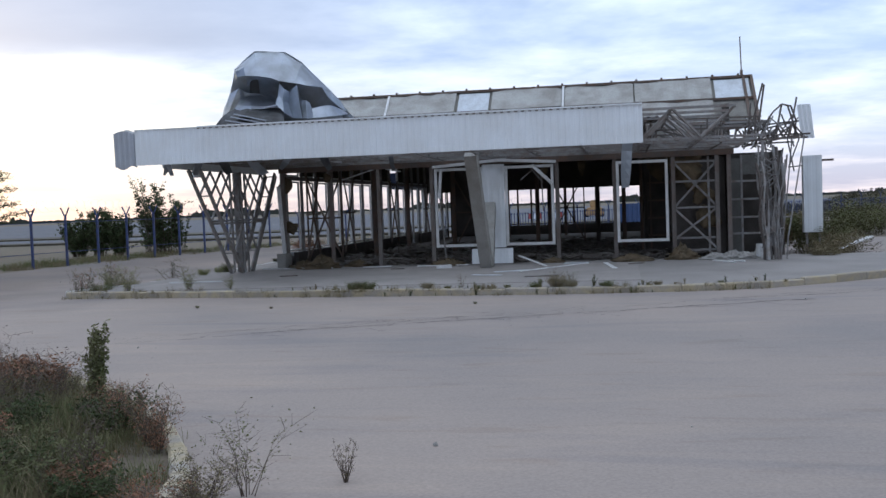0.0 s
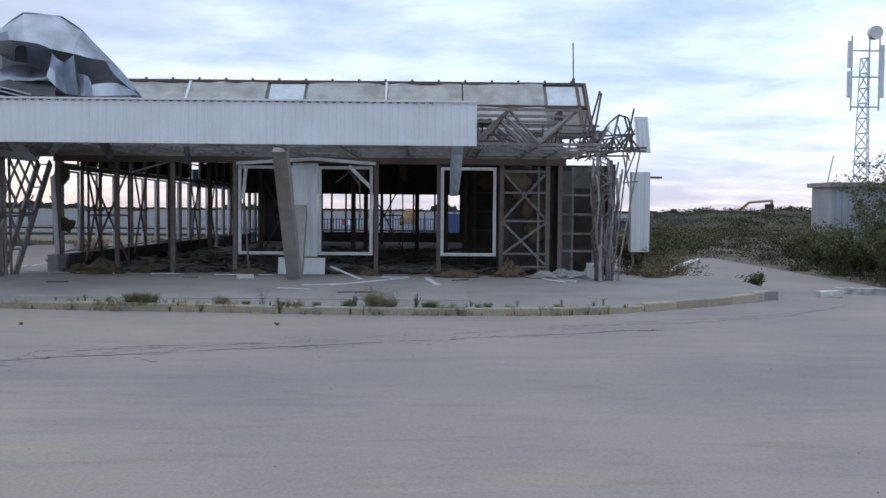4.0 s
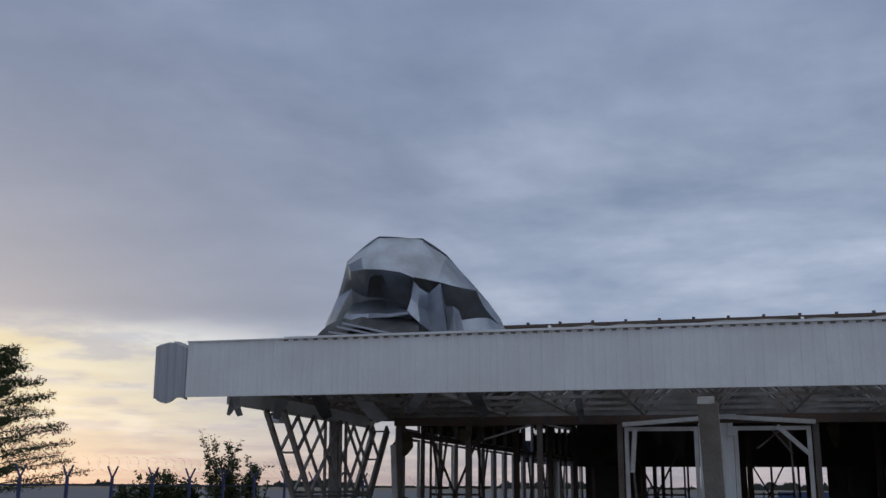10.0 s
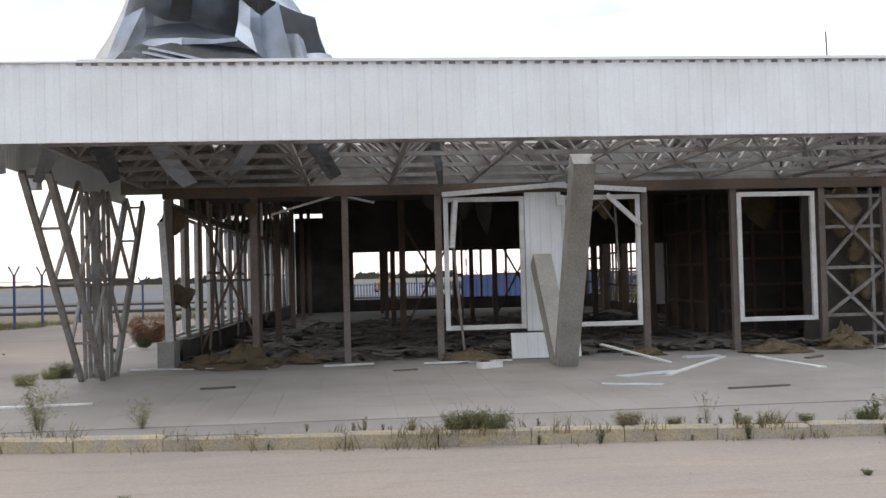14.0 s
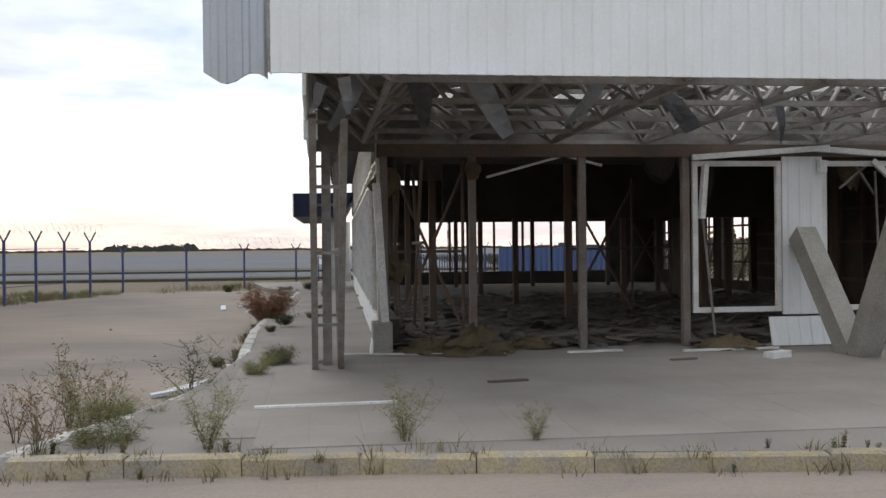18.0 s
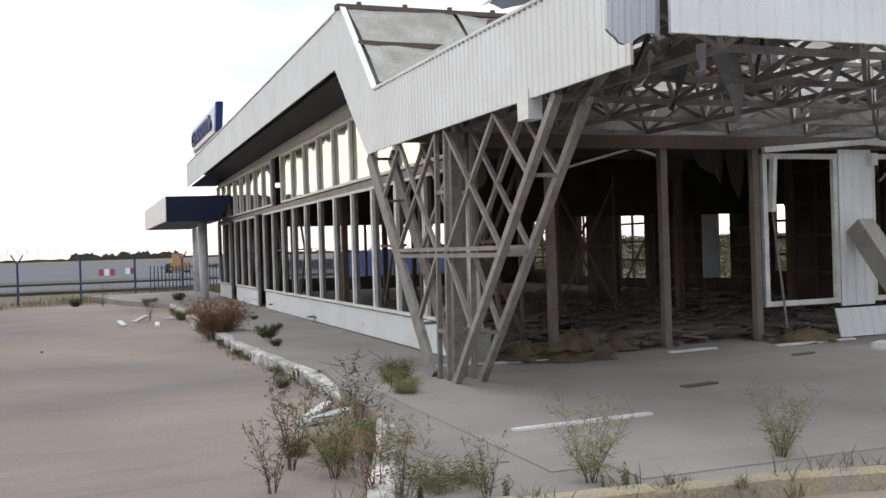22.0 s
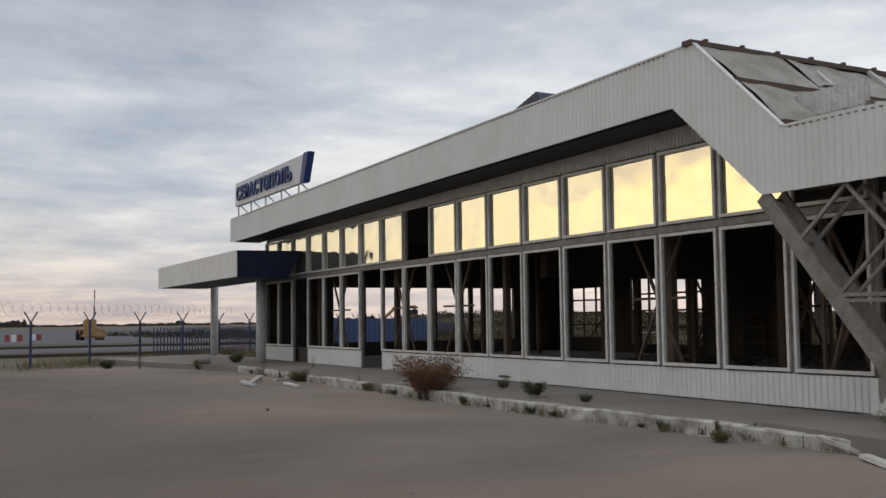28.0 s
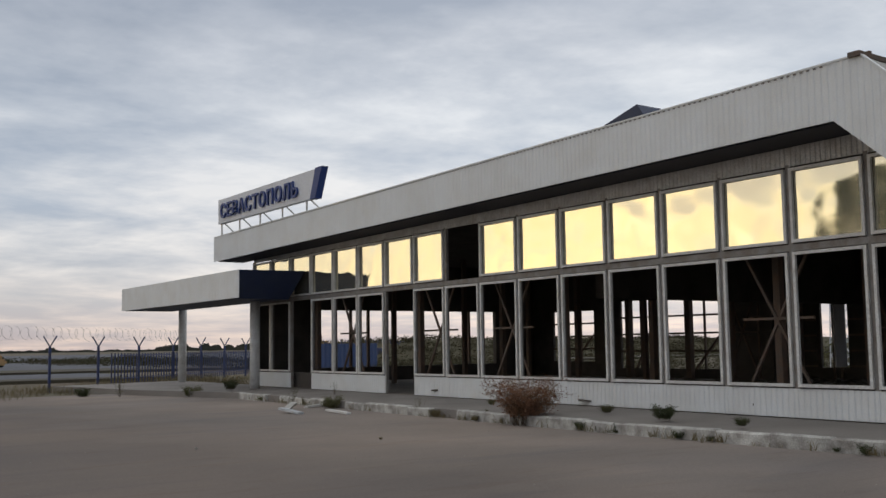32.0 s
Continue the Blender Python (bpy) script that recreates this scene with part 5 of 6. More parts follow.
WB, GB = "white painted strip lying on the pavement", "weathered board lying on the pavement"
plank(-2.95, -4.95, -1.4, -4.85, 0.09, CREAM, WB)
plank(4.25, -2.05, 4.62, -1.85, 0.18, CREAM, "broken white block lying on the pavement", "block", 0.1)
plank(5.7, -4.6, 6.5, -4.9, 0.22, FROST, "sheet of dusty glass lying flat on the pavement", "glass sheet", 0.012)
plank(6.2, -3.8, 7.3, -3.3, 0.3, FROST, "sheet of dusty glass lying flat on the pavement", "glass sheet", 0.012)
plank(6.9, -3.9, 8.7, -1.5, 0.09, CREAM, WB)
plank(6.6, -1.0, 7.5, -2.2, 0.07, CREAM, WB, lift=0.25)
plank(9.2, -1.6, 9.5, -3.6, 0.14, CREAM, WB)
plank(8.0, -1.4, 8.7, -1.2, 0.16, FROST, GB)
plank(3.4, -0.9, 5.0, -0.8, 0.08, CREAM, WB)
plank(1.6, -0.7, 2.5, -0.6, 0.09, CREAM, WB)
plank(-1.9, -0.2, 0.6, -0.75, 0.05, CREAM, WB)
plank(-0.15, -3.6, 0.35, -3.5, 0.12, RUST, GB)
plank(12.3, -1.6, 12.8, -2.6, 0.06, CREAM, WB)
plank(12.7, -1.9, 13.1, -2.2, 0.06, CREAM, WB)
plank(7.2, -5.6, 8.1, -5.5, 0.05, LITTER, GB)
plank(16.4, 1.6, 17.7, 3.2, 0.2, CREAM, "pale plank leaning in the scrub", lift=0.05, lift2=0.35)
plank(2.8, -2.0, 3.2, -1.9, 0.1, LITTER, GB)
plank(9.9, -2.2, 10.3, -1.9, 0.1, LITTER, GB)
for i, (x, y) in enumerate(((12.9, -0.6), (13.3, -0.9), (13.0, -0.1), (13.7, -0.5), (12.4, -0.9))):
    mound("concrete_rubble", x, y, -0.02, 0.45, 0.3, 0.25, CONC, "grey heap of broken concrete by the wall", "rubble heap", "rubble at the broken corner", 20 + i)
bm = bmesh.new()
beam(bm, (13.75, -0.9, 0), (13.75, -0.9, 0.42), 0.34, n=14)
single("white_bucket", bm, CREAM, "dented white bucket among the rubble", "bucket")
# loose kerb debris by the side wall
for i, (x, y, l, an) in enumerate(((-4.0, -1.7, 0.9, 60), (-4.1, -2.4, 0.7, 20), (-3.5, -0.8, 0.6, 100), (-3.2, 1.2, 0.5, 40), (-2.9, 0.2, 0.8, 70), (-3.0, 2.4, 0.4, 10), (-4.3, 15.5, 1.2, 85), (-5.2, 16.2, 0.9, 95), (-4.6, 17.4, 0.5, 40), (-3.6, 18.0, 0.6, 20))):
    bm = bmesh.new()
    c, s = math.cos(radians(an)) * l / 2, math.sin(radians(an)) * l / 2
    beam(bm, (x - c, y - s, ROAD_Z + 0.03), (x + c, y + s, ROAD_Z + 0.05 + 0.06 * (i % 3)), 0.12 + 0.03 * (i % 3), 0.05)
    single("fallen_strip", bm, (CREAM, FROST, KERBW)[i % 3], "pale strip of broken trim by the kerb", "debris", "broken trim by the kerb")

# cracks in the asphalt: open dark joints
def crack(line, seed, wide=0.03):
    r = random.Random(seed)
    pts = along(line, 0.11)
    verts, faces = [], []
    for i, p in enumerate(pts):
        w = wide * r.uniform(0.25, 1.0)
        j = Vector((r.uniform(-0.04, 0.04), r.uniform(-0.045, 0.045) + 0.16 * noise.noise(Vector((p.x * 1.3, p.y * 1.3, seed))), 0))
        verts += [(p.x + j.x, p.y + j.y - w, ROAD_Z + 0.004), (p.x + j.x, p.y + j.y + w, ROAD_Z + 0.004)]
        if i and r.random() > 0.12:
            n = 2 * i
            faces.append((n - 2, n, n + 1, n - 1))
    ob = cells("road_crack", verts, faces, CRACK)
    tagged(ob, "dark open crack in the dusty asphalt", "crack", "cracks in the asphalt", "structure")


CRACK = material("crack_dirt", (0.06, 0.05, 0.042), 1.0, bump=0.3)
MAIN = [(2.2, -15.6), (4.0, -14.5), (7.0, -13.3), (11.2, -11.5), (13.5, -10.6)]
crack(MAIN, 1, 0.028)
crack([(3.2, -14.2), (5.4, -13.2), (7.9, -12.5), (9.0, -11.2)], 2, 0.012)
crack([(-2.5, -17.9), (0.2, -16.6), (2.2, -15.6)], 3, 0.012)
crack([(-1.0, -16.4), (2.4, -14.7), (3.2, -14.2)], 5, 0.01)
for i in range(26):
    x = 1.0 + 0.38 * i
    y = float(np.interp(x, [p[0] for p in [(-2.5, -17.9)] + MAIN], [p[1] for p in [(-2.5, -17.9)] + MAIN]))
    crack([(x, y), (x - 0.1 + 0.05 * (i % 5), y + 0.5 + 0.12 * (i % 4)), (x + 0.25 * (i % 3), y + 0.9)], 60 + i, 0.014)
rnd = random.Random(4)
for i in range(24):
    t = rnd.random()
    x = 3 + 9.5 * t
    y = float(np.interp(x, [p[0] for p in MAIN], [p[1] for p in MAIN])) + rnd.uniform(-0.5, 1.1)
    crack([(x, y), (x + rnd.uniform(0.2, 0.7), y + rnd.uniform(-0.7, 0.7)), (x + rnd.uniform(0.3, 1.2), y + rnd.uniform(-0.8, 0.8))], 10 + i, 0.012)
crack([(11.5, -10.2), (14, -9.6), (16.5, -8.2), (19, -5.5)], 40, 0.025)
crack([(13.0, -9.4), (15.5, -8.5), (18.0, -6.6)], 41, 0.016)

# ---- fence and airfield ----
fence = thing("fence", "blue steel airfield fence with forked post tops", "fence")
LINE_A = [(-18, -8), (-16, 8), (-13.7, 19), (-11.2, 28.5)]
LINE_B = [(-11.0, 31.0), (-8.3, 33.2), (-5.2, 35.7), (-1.8, 38.6), (2.3, 42.3), (14, 54), (30, 72), (80, 120)]
segs, arms = [], []
for line, top in ((LINE_A, 2.0), (LINE_B, 1.5)):
    for p in along(line, 2.1 if line is LINE_A else 3.3):
        x, y = p.x, p.y
        segs.append(((x, y, ROAD_Z - 0.1), (x, y, top)))
        arms += [((x, y, top - 0.02), (x - 0.24, y + 0.05, top + 0.42)), ((x, y, top - 0.02), (x + 0.24, y - 0.05, top + 0.42))]
bars("fence_post", fence, FENCE, segs, 0.09)
bars("fork_arm", fence, FENCE, arms, 0.05)
bm = bmesh.new()
pts = along(LINE_B, 0.26)
for a, b in zip(pts[42:], pts[43:]):
    beam(bm, (a.x, a.y, ROAD_Z + 0.1), (a.x, a.y, 1.2), 0.05, 0.02)
slats = part("fence_slat", bm, FENCE, fence)
tagged(slats, kind="stuff")
pts = along(LINE_B, 2.9)
bars("fence_rail", fence, FENCE, [((a.x, a.y, z), (b.x, b.y, z)) for a, b in zip(pts[4:], pts[5:]) for z in (0.1, 1.1)], 0.04)
pts = along(LINE_A, 2.9)
bars("fence_wire", fence, FENCE, [((a.x, a.y, z), (b.x, b.y, z)) for a, b in zip(pts, pts[1:]) for z in (0.4, 1.75)], 0.025)
# wire coil along the forks
verts, faces = [], []
for line, top in ((LINE_A, 2.5), (LINE_B[:5], 2.0)):
    base = along(line, 0.045)
    for k, p in enumerate(base):
        an = 2 * math.pi * k / 11
        r = 0.27 + 0.03 * math.sin(k * 0.37)
        c = Vector((p.x + r * math.cos(an), p.y + 0.1 * math.cos(an), top + r * math.sin(an)))
        n = len(verts)
        verts += [tuple(c), (c.x + 0.004, c.y, c.z + 0.0035), (c.x - 0.0035, c.y + 0.004, c.z)]
        if k:
            faces += [(n - 3, n, n + 1, n - 2), (n - 2, n + 1, n + 2, n - 1), (n - 1, n + 2, n, n - 3)]
tagged(cells("wire_coil", verts, faces, WIRE), "coils of razor wire along the fence forks", "razor wire", kind="stuff")

bm = bmesh.new()
box(bm, -500, 66, ROAD_Z - 0.1, 600, 74.9, ROAD_Z + 0.16)
DIRT = material("dark_earth", (0.06, 0.05, 0.038), 1.0, spots=(0.09, 0.085, 0.05), scale=0.3, amount=0.6, bump=0.4)
box(bm, -400, 46.5, ROAD_Z - 0.1, 4.5, 49.9, ROAD_Z + 0.14)
tagged(part("earth_bank", bm, DIRT), "low dark earth edge along the airfield apron", "earth bank", kind="structure")

# far tree line
rnd = random.Random(3)
verts, faces = [], []
for i in range(2600):
    an = rnd.uniform(-1.5, 1.5)
    d = rnd.uniform(900, 1500)
    h = rnd.uniform(1.2, 5.5) * (1.6 if noise.noise(Vector((an * 9, 0, 0))) > 0.1 else 0.6)
    w = rnd.uniform(6, 22)
    x, y = math.sin(an) * d, math.cos(an) * d
    ca, sa = math.cos(an), -math.sin(an)
    n = len(verts)
    k = 7
    for q in range(k):
        t = q / (k - 1)
        verts.append((x + ca * (t - 0.5) * w, y + sa * (t - 0.5) * w, ROAD_Z - 0.5 + h * (math.sin(math.pi * t) ** 0.5) * rnd.uniform(0.7, 1.1)))
    verts.append((x + ca * 0.5 * w, y + sa * 0.5 * w, ROAD_Z - 1))
    verts.append((x - ca * 0.5 * w, y - sa * 0.5 * w, ROAD_Z - 1))
    faces.append(tuple(range(n, n + k + 2)))
FARTREE = material("far_trees", (0.045, 0.05, 0.04), 1.0, spots=(0.07, 0.065, 0.05), scale=0.02, fine=0.5, amount=0.7, bump=0)
tagged(cells("far_trees", verts, faces, FARTREE), "low dark tree line along the horizon", "trees", kind="stuff")

# ---- plants ----
def blades(spots, mat, name, label, category, seed, h=(0.1, 0.3), w=0.012, lean=0.5, kind="stuff"):
    """Grass: tapered bent blades at spots of (x, y, z, spread, count, scale)."""
    g = np.random.default_rng(seed)
    V, F = [], []
    n0 = 0
    for spot in spots:
        x, y, z, spread, count, sc = spot[:6]
        wide = w * (spot[6] if len(spot) > 6 else 1.0)
        count = int(count)
        r = spread * np.sqrt(g.random(count))
        an = g.random(count) * 2 * np.pi
        px, py = x + r * np.cos(an), y + r * np.sin(an)
        hh = sc * (h[0] + (h[1] - h[0]) * g.random(count))
        dx, dy = lean * hh * g.normal(0, 0.6, count), lean * hh * g.normal(0, 0.6, count)
        ta = g.random(count) * np.pi
        wx, wy = wide * sc ** 0.5 * np.cos(ta), wide * sc ** 0.5 * np.sin(ta)
        pts = np.stack([np.stack([px - wx, py - wy, np.full(count, z)], 1), np.stack([px + wx, py + wy, np.full(count, z)], 1),
                        np.stack([px + dx * .4 + wx * .7, py + dy * .4 + wy * .7, z + hh * .6], 1), np.stack([px + dx * .4 - wx * .7, py + dy * .4 - wy * .7, z + hh * .6], 1),
                        np.stack([px + dx, py + dy, z + hh], 1)], 1)
        V.append(pts.reshape(-1, 3))
        i = n0 + 5 * np.arange(count)
        F += np.stack([i, i + 1, i + 2, i + 3], 1).tolist() + np.stack([i + 3, i + 2, i + 4], 1).tolist()
        n0 += 5 * count
    return tagged(cells(name, np.concatenate(V).tolist(), F, mat), label, category, kind=kind)


def tufts(spots, mat, name, label, category, seed, size=0.05):
    """Leafy scrub: small leaf blades filling low rounded clumps of (x, y, z, spread, count, height, wide)."""
    g = np.random.default_rng(seed)
    V, F, n0 = [], [], 0
    for x, y, z, spread, count, hh, wide in spots:
        d = g.normal(0, 1, (count, 3))
        d /= np.linalg.norm(d, axis=1)[:, None]
        d *= (g.random(count) ** 0.4)[:, None]
        c = np.stack([x + d[:, 0] * spread, y + d[:, 1] * spread, z + np.abs(d[:, 2]) * hh], 1)
        u = g.normal(0, 1, (count, 3)) + (0, 0, 0.5)
        u /= np.linalg.norm(u, axis=1)[:, None]
        w = np.cross(u, g.normal(0, 1, (count, 3)))
        w /= np.linalg.norm(w, axis=1)[:, None] + 1e-6
        s = (size * wide * (0.5 + g.random(count)))[:, None]
        V.append(np.stack([c - u * s, c + w * s * 0.3, c + u * s, c - w * s * 0.3], 1).reshape(-1, 3))
        i = n0 + 4 * np.arange(count)
        F += np.stack([i, i + 1, i + 2, i + 3], 1).tolist()
        n0 += 4 * count
    return tagged(cells(name, np.concatenate(V).tolist(), F, mat), label, category, kind="stuff")


def leafy(seed, height, spread, stems, leaves, leaf, up=1.0, twig=0.008, base=0.15, slim=0.28, bare=0.3):
    """Stems and leaf quads of a weed or shrub: two meshes' worth of vertices and faces."""
    r = random.Random(seed)
    sv, sf, lv, lf = [], [], [], []

    def tube(p, q, w0, w1):
        d, a, b = bar_frame(p, q)
        n = len(sv)
        for e, w in ((p, w0), (q, w1)):
            for an in (0, 2.094, 4.189):
                sv.append(tuple(e + a * math.cos(an) * w + b * math.sin(an) * w))
        for i in range(3):
            sf.append((n + i, n + (i + 1) % 3, n + 3 + (i + 1) % 3, n + 3 + i))

    def leaf_at(p):
        n = len(lv)
        u = Vector((r.gauss(0, 1), r.gauss(0, 1), r.gauss(0, 0.7))).normalized()
        w = u.cross(Vector((r.gauss(0, 1), r.gauss(0, 1), r.gauss(0, 1)))).normalized()
        s = leaf * r.uniform(0.6, 1.4)
        for du, dw in ((0, 0), (0.55, slim), (1, 0), (0.55, -slim)):
            lv.append(tuple(p + u * du * s + w * dw * s))
        lf.append((n, n + 1, n + 2, n + 3))

    for _ in range(stems):
        an = r.random() * 6.283
        p = Vector((math.cos(an) * base * spread * r.random(), math.sin(an) * base * spread * r.random(), 0))
        d = Vector((math.cos(an) * spread * r.uniform(0.1, 1), math.sin(an) * spread * r.uniform(0.1, 1), height * r.uniform(0.55, 1.0) * up))
        steps = 5
        prev = p
        for k in range(1, steps + 1):
            t = k / steps
            q = p + Vector((d.x * t ** 1.3, d.y * t ** 1.3, d.z * t)) + Vector((r.gauss(0, 0.03), r.gauss(0, 0.03), 0)) * spread
            tube(prev, q, twig * (1.15 - t + 1 / steps), twig * (1.05 - t))
            for _ in range(2):
                s = q + Vector((r.gauss(0, 0.22) * spread, r.gauss(0, 0.22) * spread, r.uniform(0.02, 0.2) * height))
                if t > bare:
                    tube(q, s, twig * 0.5, twig * 0.25)
                    for _ in range(leaves):
                        f = r.random()
                        leaf_at(q + (s - q) * f + Vector((r.gauss(0, 0.02), r.gauss(0, 0.02), r.gauss(0, 0.02))) * spread * 3)
            prev = q
    return sv, sf, lv, lf


_plants = {}


def plant(name, x, y, z, seed, height, spread, stems, leaves, leaf, mat, label, category="weed", group="", twig=0.008, scale=1.0, stem_mat=None, base=0.15, slim=0.28, bare=0.3):
    key = (name, seed, height, spread, stems, leaves, leaf, mat.name)
    if key not in _plants:
        sv, sf, lv, lf = leafy(seed, height, spread, stems, leaves, leaf, 1.0, twig, base, slim, bare)
        a = bpy.data.meshes.new("stalk")
        a.from_pydata(sv, [], sf)
        a.materials.append(stem_mat or TWIG)
        b = bpy.data.meshes.new("foliage")
        b.from_pydata(lv, [], lf)
        b.materials.append(mat)
        _plants[key] = (a, b)
    own = thing(name, label, category, group, at=(x, y, z))
    own.rotation_euler = (0, 0, (seed * 1.7 + x * 3 + y) % 6.28)
    own.scale = (scale,) * 3
    a, b = _plants[key]
    part("stalk", a, None, own)
    part("foliage", b, None, own)
    return own


# weeds along the kerbs
rnd = random.Random(77)
KW = "weeds along the kerb"


def plume(x, y, z, s, label, group, mat=None):
    plant("plume_weed", x, y, z, 3, 0.6, 0.3, 15, 9, 0.05, mat or PLUME, label, group=group, twig=0.003, scale=s, slim=0.045, bare=0.1)


def mat_weed(x, y, z, s, seed, mat, label, group):
    plant("low_weed", x, y, z, seed, 0.2, 0.17, 44, 5, 0.028, mat, label, group=group, twig=0.002, scale=s, slim=0.16, bare=0.0, base=0.6)


def grass_tuft(x, y, z, s, seed, mat, label, group):
    plant("grass_tuft", x, y, z, seed, 0.26, 0.2, 70, 3, 0.09, mat, label, "grass tuft", group=group, twig=0.0018, scale=s, stem_mat=mat, slim=0.025, bare=0.0, base=0.75)


def stalk_weed(x, y, z, s, seed, mat, label, group):
    plant("stalk_weed", x, y, z, seed, 0.5, 0.2, 7, 4, 0.022, mat, label, group=group, twig=0.0035, scale=s, slim=0.2, bare=0.1)


def sprig(x, y, z, s, seed, mat, label, group):
    plant("kerb_sprig", x, y, z, seed, 0.3, 0.09, 6, 6, 0.03, mat, label, group=group, twig=0.0025, scale=s, slim=0.2, bare=0.0)


for x, s, k in ((-4.70, 1.20, "s"), (-4.10, 1.00, "d"), (3.27, 0.75, "g"), (3.42, 0.75, "g"), (3.65, 0.75, "g"), (5.11, 0.60, "t"), (5.61, 0.35, "g"), (5.97, 0.70, "s"), (6.35, 0.35, "g"), (7.06, 0.35, "g"), (7.70, 0.50, "g"), (7.83, 0.90, "l"), (8.21, 0.90, "s"), (8.24, 1.00, "t"), (8.55, 0.60, "t"), (8.60, 0.80, "d"), (9.06, 0.90, "l"), (9.26, 0.35, "g"), (9.40, 0.50, "g"), (10.50, 0.40, "t"), (11.90, 0.30, "g")):
    y = front(x) + 0.09 + rnd.uniform(-0.05, 0.08)
    z = pave_z(y) - 0.02
    if k == "s":
        stalk_weed(x, y, z, s, 5, STRAW, "thin dry stalky weed growing at the kerb", KW)
    elif k == "d":
        stalk_weed(x, y, z, s, 6, LEAF, "thin green stalky weed growing at the kerb", KW)
    elif k == "l":
        sprig(x, y, z, s, 22, LEAF, "leafy upright sprig in the kerb joint", KW)
    elif k == "t":
        grass_tuft(x, y, z, s, 7, STRAW, "dry straw-coloured grass tuft in the kerb joint", KW)
    else:
        grass_tuft(x, y, z, s, 8, LEAF, "dusty green grass tuft in the kerb joint", KW)
for k in range(46):
    x = -4.7 + 17.6 * rnd.random() ** 1.2
    y = front(x) + rnd.choice((0.1, 0.12, -0.13)) + rnd.uniform(-0.04, 0.06)
    z = pave_z(y) - 0.02 if y > front(x) else ROAD_Z
    s = rnd.uniform(0.2, 0.6)
    sprig(x, y, z, s, 21 + k % 4, (LEAF, STRAW, LEAFD)[k % 3], "small sprig growing in the kerb joint", KW)
spots = []
for k in range(150):
    x = rnd.uniform(-4.8, 13.5)
    spots.append((x, front(x) + rnd.uniform(-0.14, 0.12), pave_z(-8) - 0.03 if rnd.random() < 0.5 else ROAD_Z, rnd.uniform(0.05, 0.25), rnd.randint(8, 40), rnd.uniform(0.4, 1.2)))
for k in range(120):
    t = rnd.random()
    y = -7 + 30 * t
    x = float(np.interp(y, [p[1] for p in KERB_L], [p[0] for p in KERB_L]))
    spots.append((x + rnd.uniform(-0.25, 0.2), y, ROAD_Z + 0.02, rnd.uniform(0.05, 0.3), rnd.randint(8, 40), rnd.uniform(0.4, 1.2)))
blades(spots, STRAW, "kerb_grass", "dry grass in the joints of the kerbs", "grass", 5, (0.05, 0.2), 0.006, 0.8)
CW = "weeds at the pavement corner"
for i, (x, y, s, kind) in enumerate(((-4.95, -4.6, 1.9, 0), (-4.55, -4.8, 1.6, 0), (-5.3, -5.4, 1.5, 0), (-4.75, -6.4, 1.6, 0), (-3.85, -2.9, 1.5, 2), (-3.23, -6.9, 1.1, 1), (-1.5, -6.9, 1.0, 1), (-4.7, -5.1, 1.25, 1), (-4.35, -5.5, 1.0, 1), (-4.4, -4.2, 0.6, 1), (-0.3, -7.0, 0.6, 1), (-4.0, -4.9, 0.55, 1), (-2.95, -1.4, 0.7, 3), (-4.2, -6.5, 1.4, 3), (-3.1, -2.3, 0.8, 3), (-2.8, -1.1, 1.0, 3), (-4.5, -4.4, 0.9, 3), (-4.8, -4.0, 0.7, 3), (-3.9, -3.6, 0.8, 3))):
    z = ROAD_Z if x < -3.5 else pave_z(y) - 0.01
    if kind == 0:
        stalk_weed(x, y, z, s, 12, RUSTLEAF if i % 2 else STRAW, "tall dry red-brown stalky weed at the pavement corner", CW)
    elif kind == 1:
        plume(x, y, z, s, "pale feathery bush growing through the pavement", CW)
    elif kind == 2:
        plant("twiggy_weed", x, y, z, 14, 0.5, 0.36, 9, 6, 0.022, LEAFD, "bare twiggy weed beside the pavement", group=CW, twig=0.005, scale=s, slim=0.2, bare=0.2)
    else:
        grass_tuft(x, y, z, s * 0.9, 7 + i % 3, LEAF if i % 2 else PLUME, "green grass tuft near the foot of the column", CW)
plant("tumbleweed", -3.5, 9.55, ROAD_Z, 15, 0.85, 0.62, 120, 11, 0.035, RUSTLEAF, "round red-brown dry bush against the kerb", "bush", twig=0.005, base=0.4)
for i, (x, y, s) in enumerate(((-3.0, 6.4, 1.3), (-2.4, 8.4, 0.8), (-3.3, 10.2, 0.8), (-3.2, 4.6, 0.7), (-3.4, 17.3, 1.6), (-4.3, 17.9, 1.2), (-2.6, 25.5, 1.6), (-3.6, 26.4, 1.8), (-5.2, 28.8, 1.8), (-6.2, 29.6, 1.6), (-2.2, 12.2, 0.6), (-3.3, 13.5, 0.8), (-3.6, 2.2, 0.8), (-3.9, 0.8, 0.8), (-2.1, 19.5, 0.7))):
    z = pave_z(y) - 0.01 if x > -3.3 else ROAD_Z
    if i % 3 == 2:
        stalk_weed(x, y, z, s * 0.9, 5, LEAF, "thin stalky weed along the side kerb", "weeds along the side kerb")
    else:
        mat_weed(x, y, z, s * 0.9, 7 + i % 2, LEAF if i % 3 else LEAFD, "low dusty weed along the side kerb", "weeds along the side kerb")
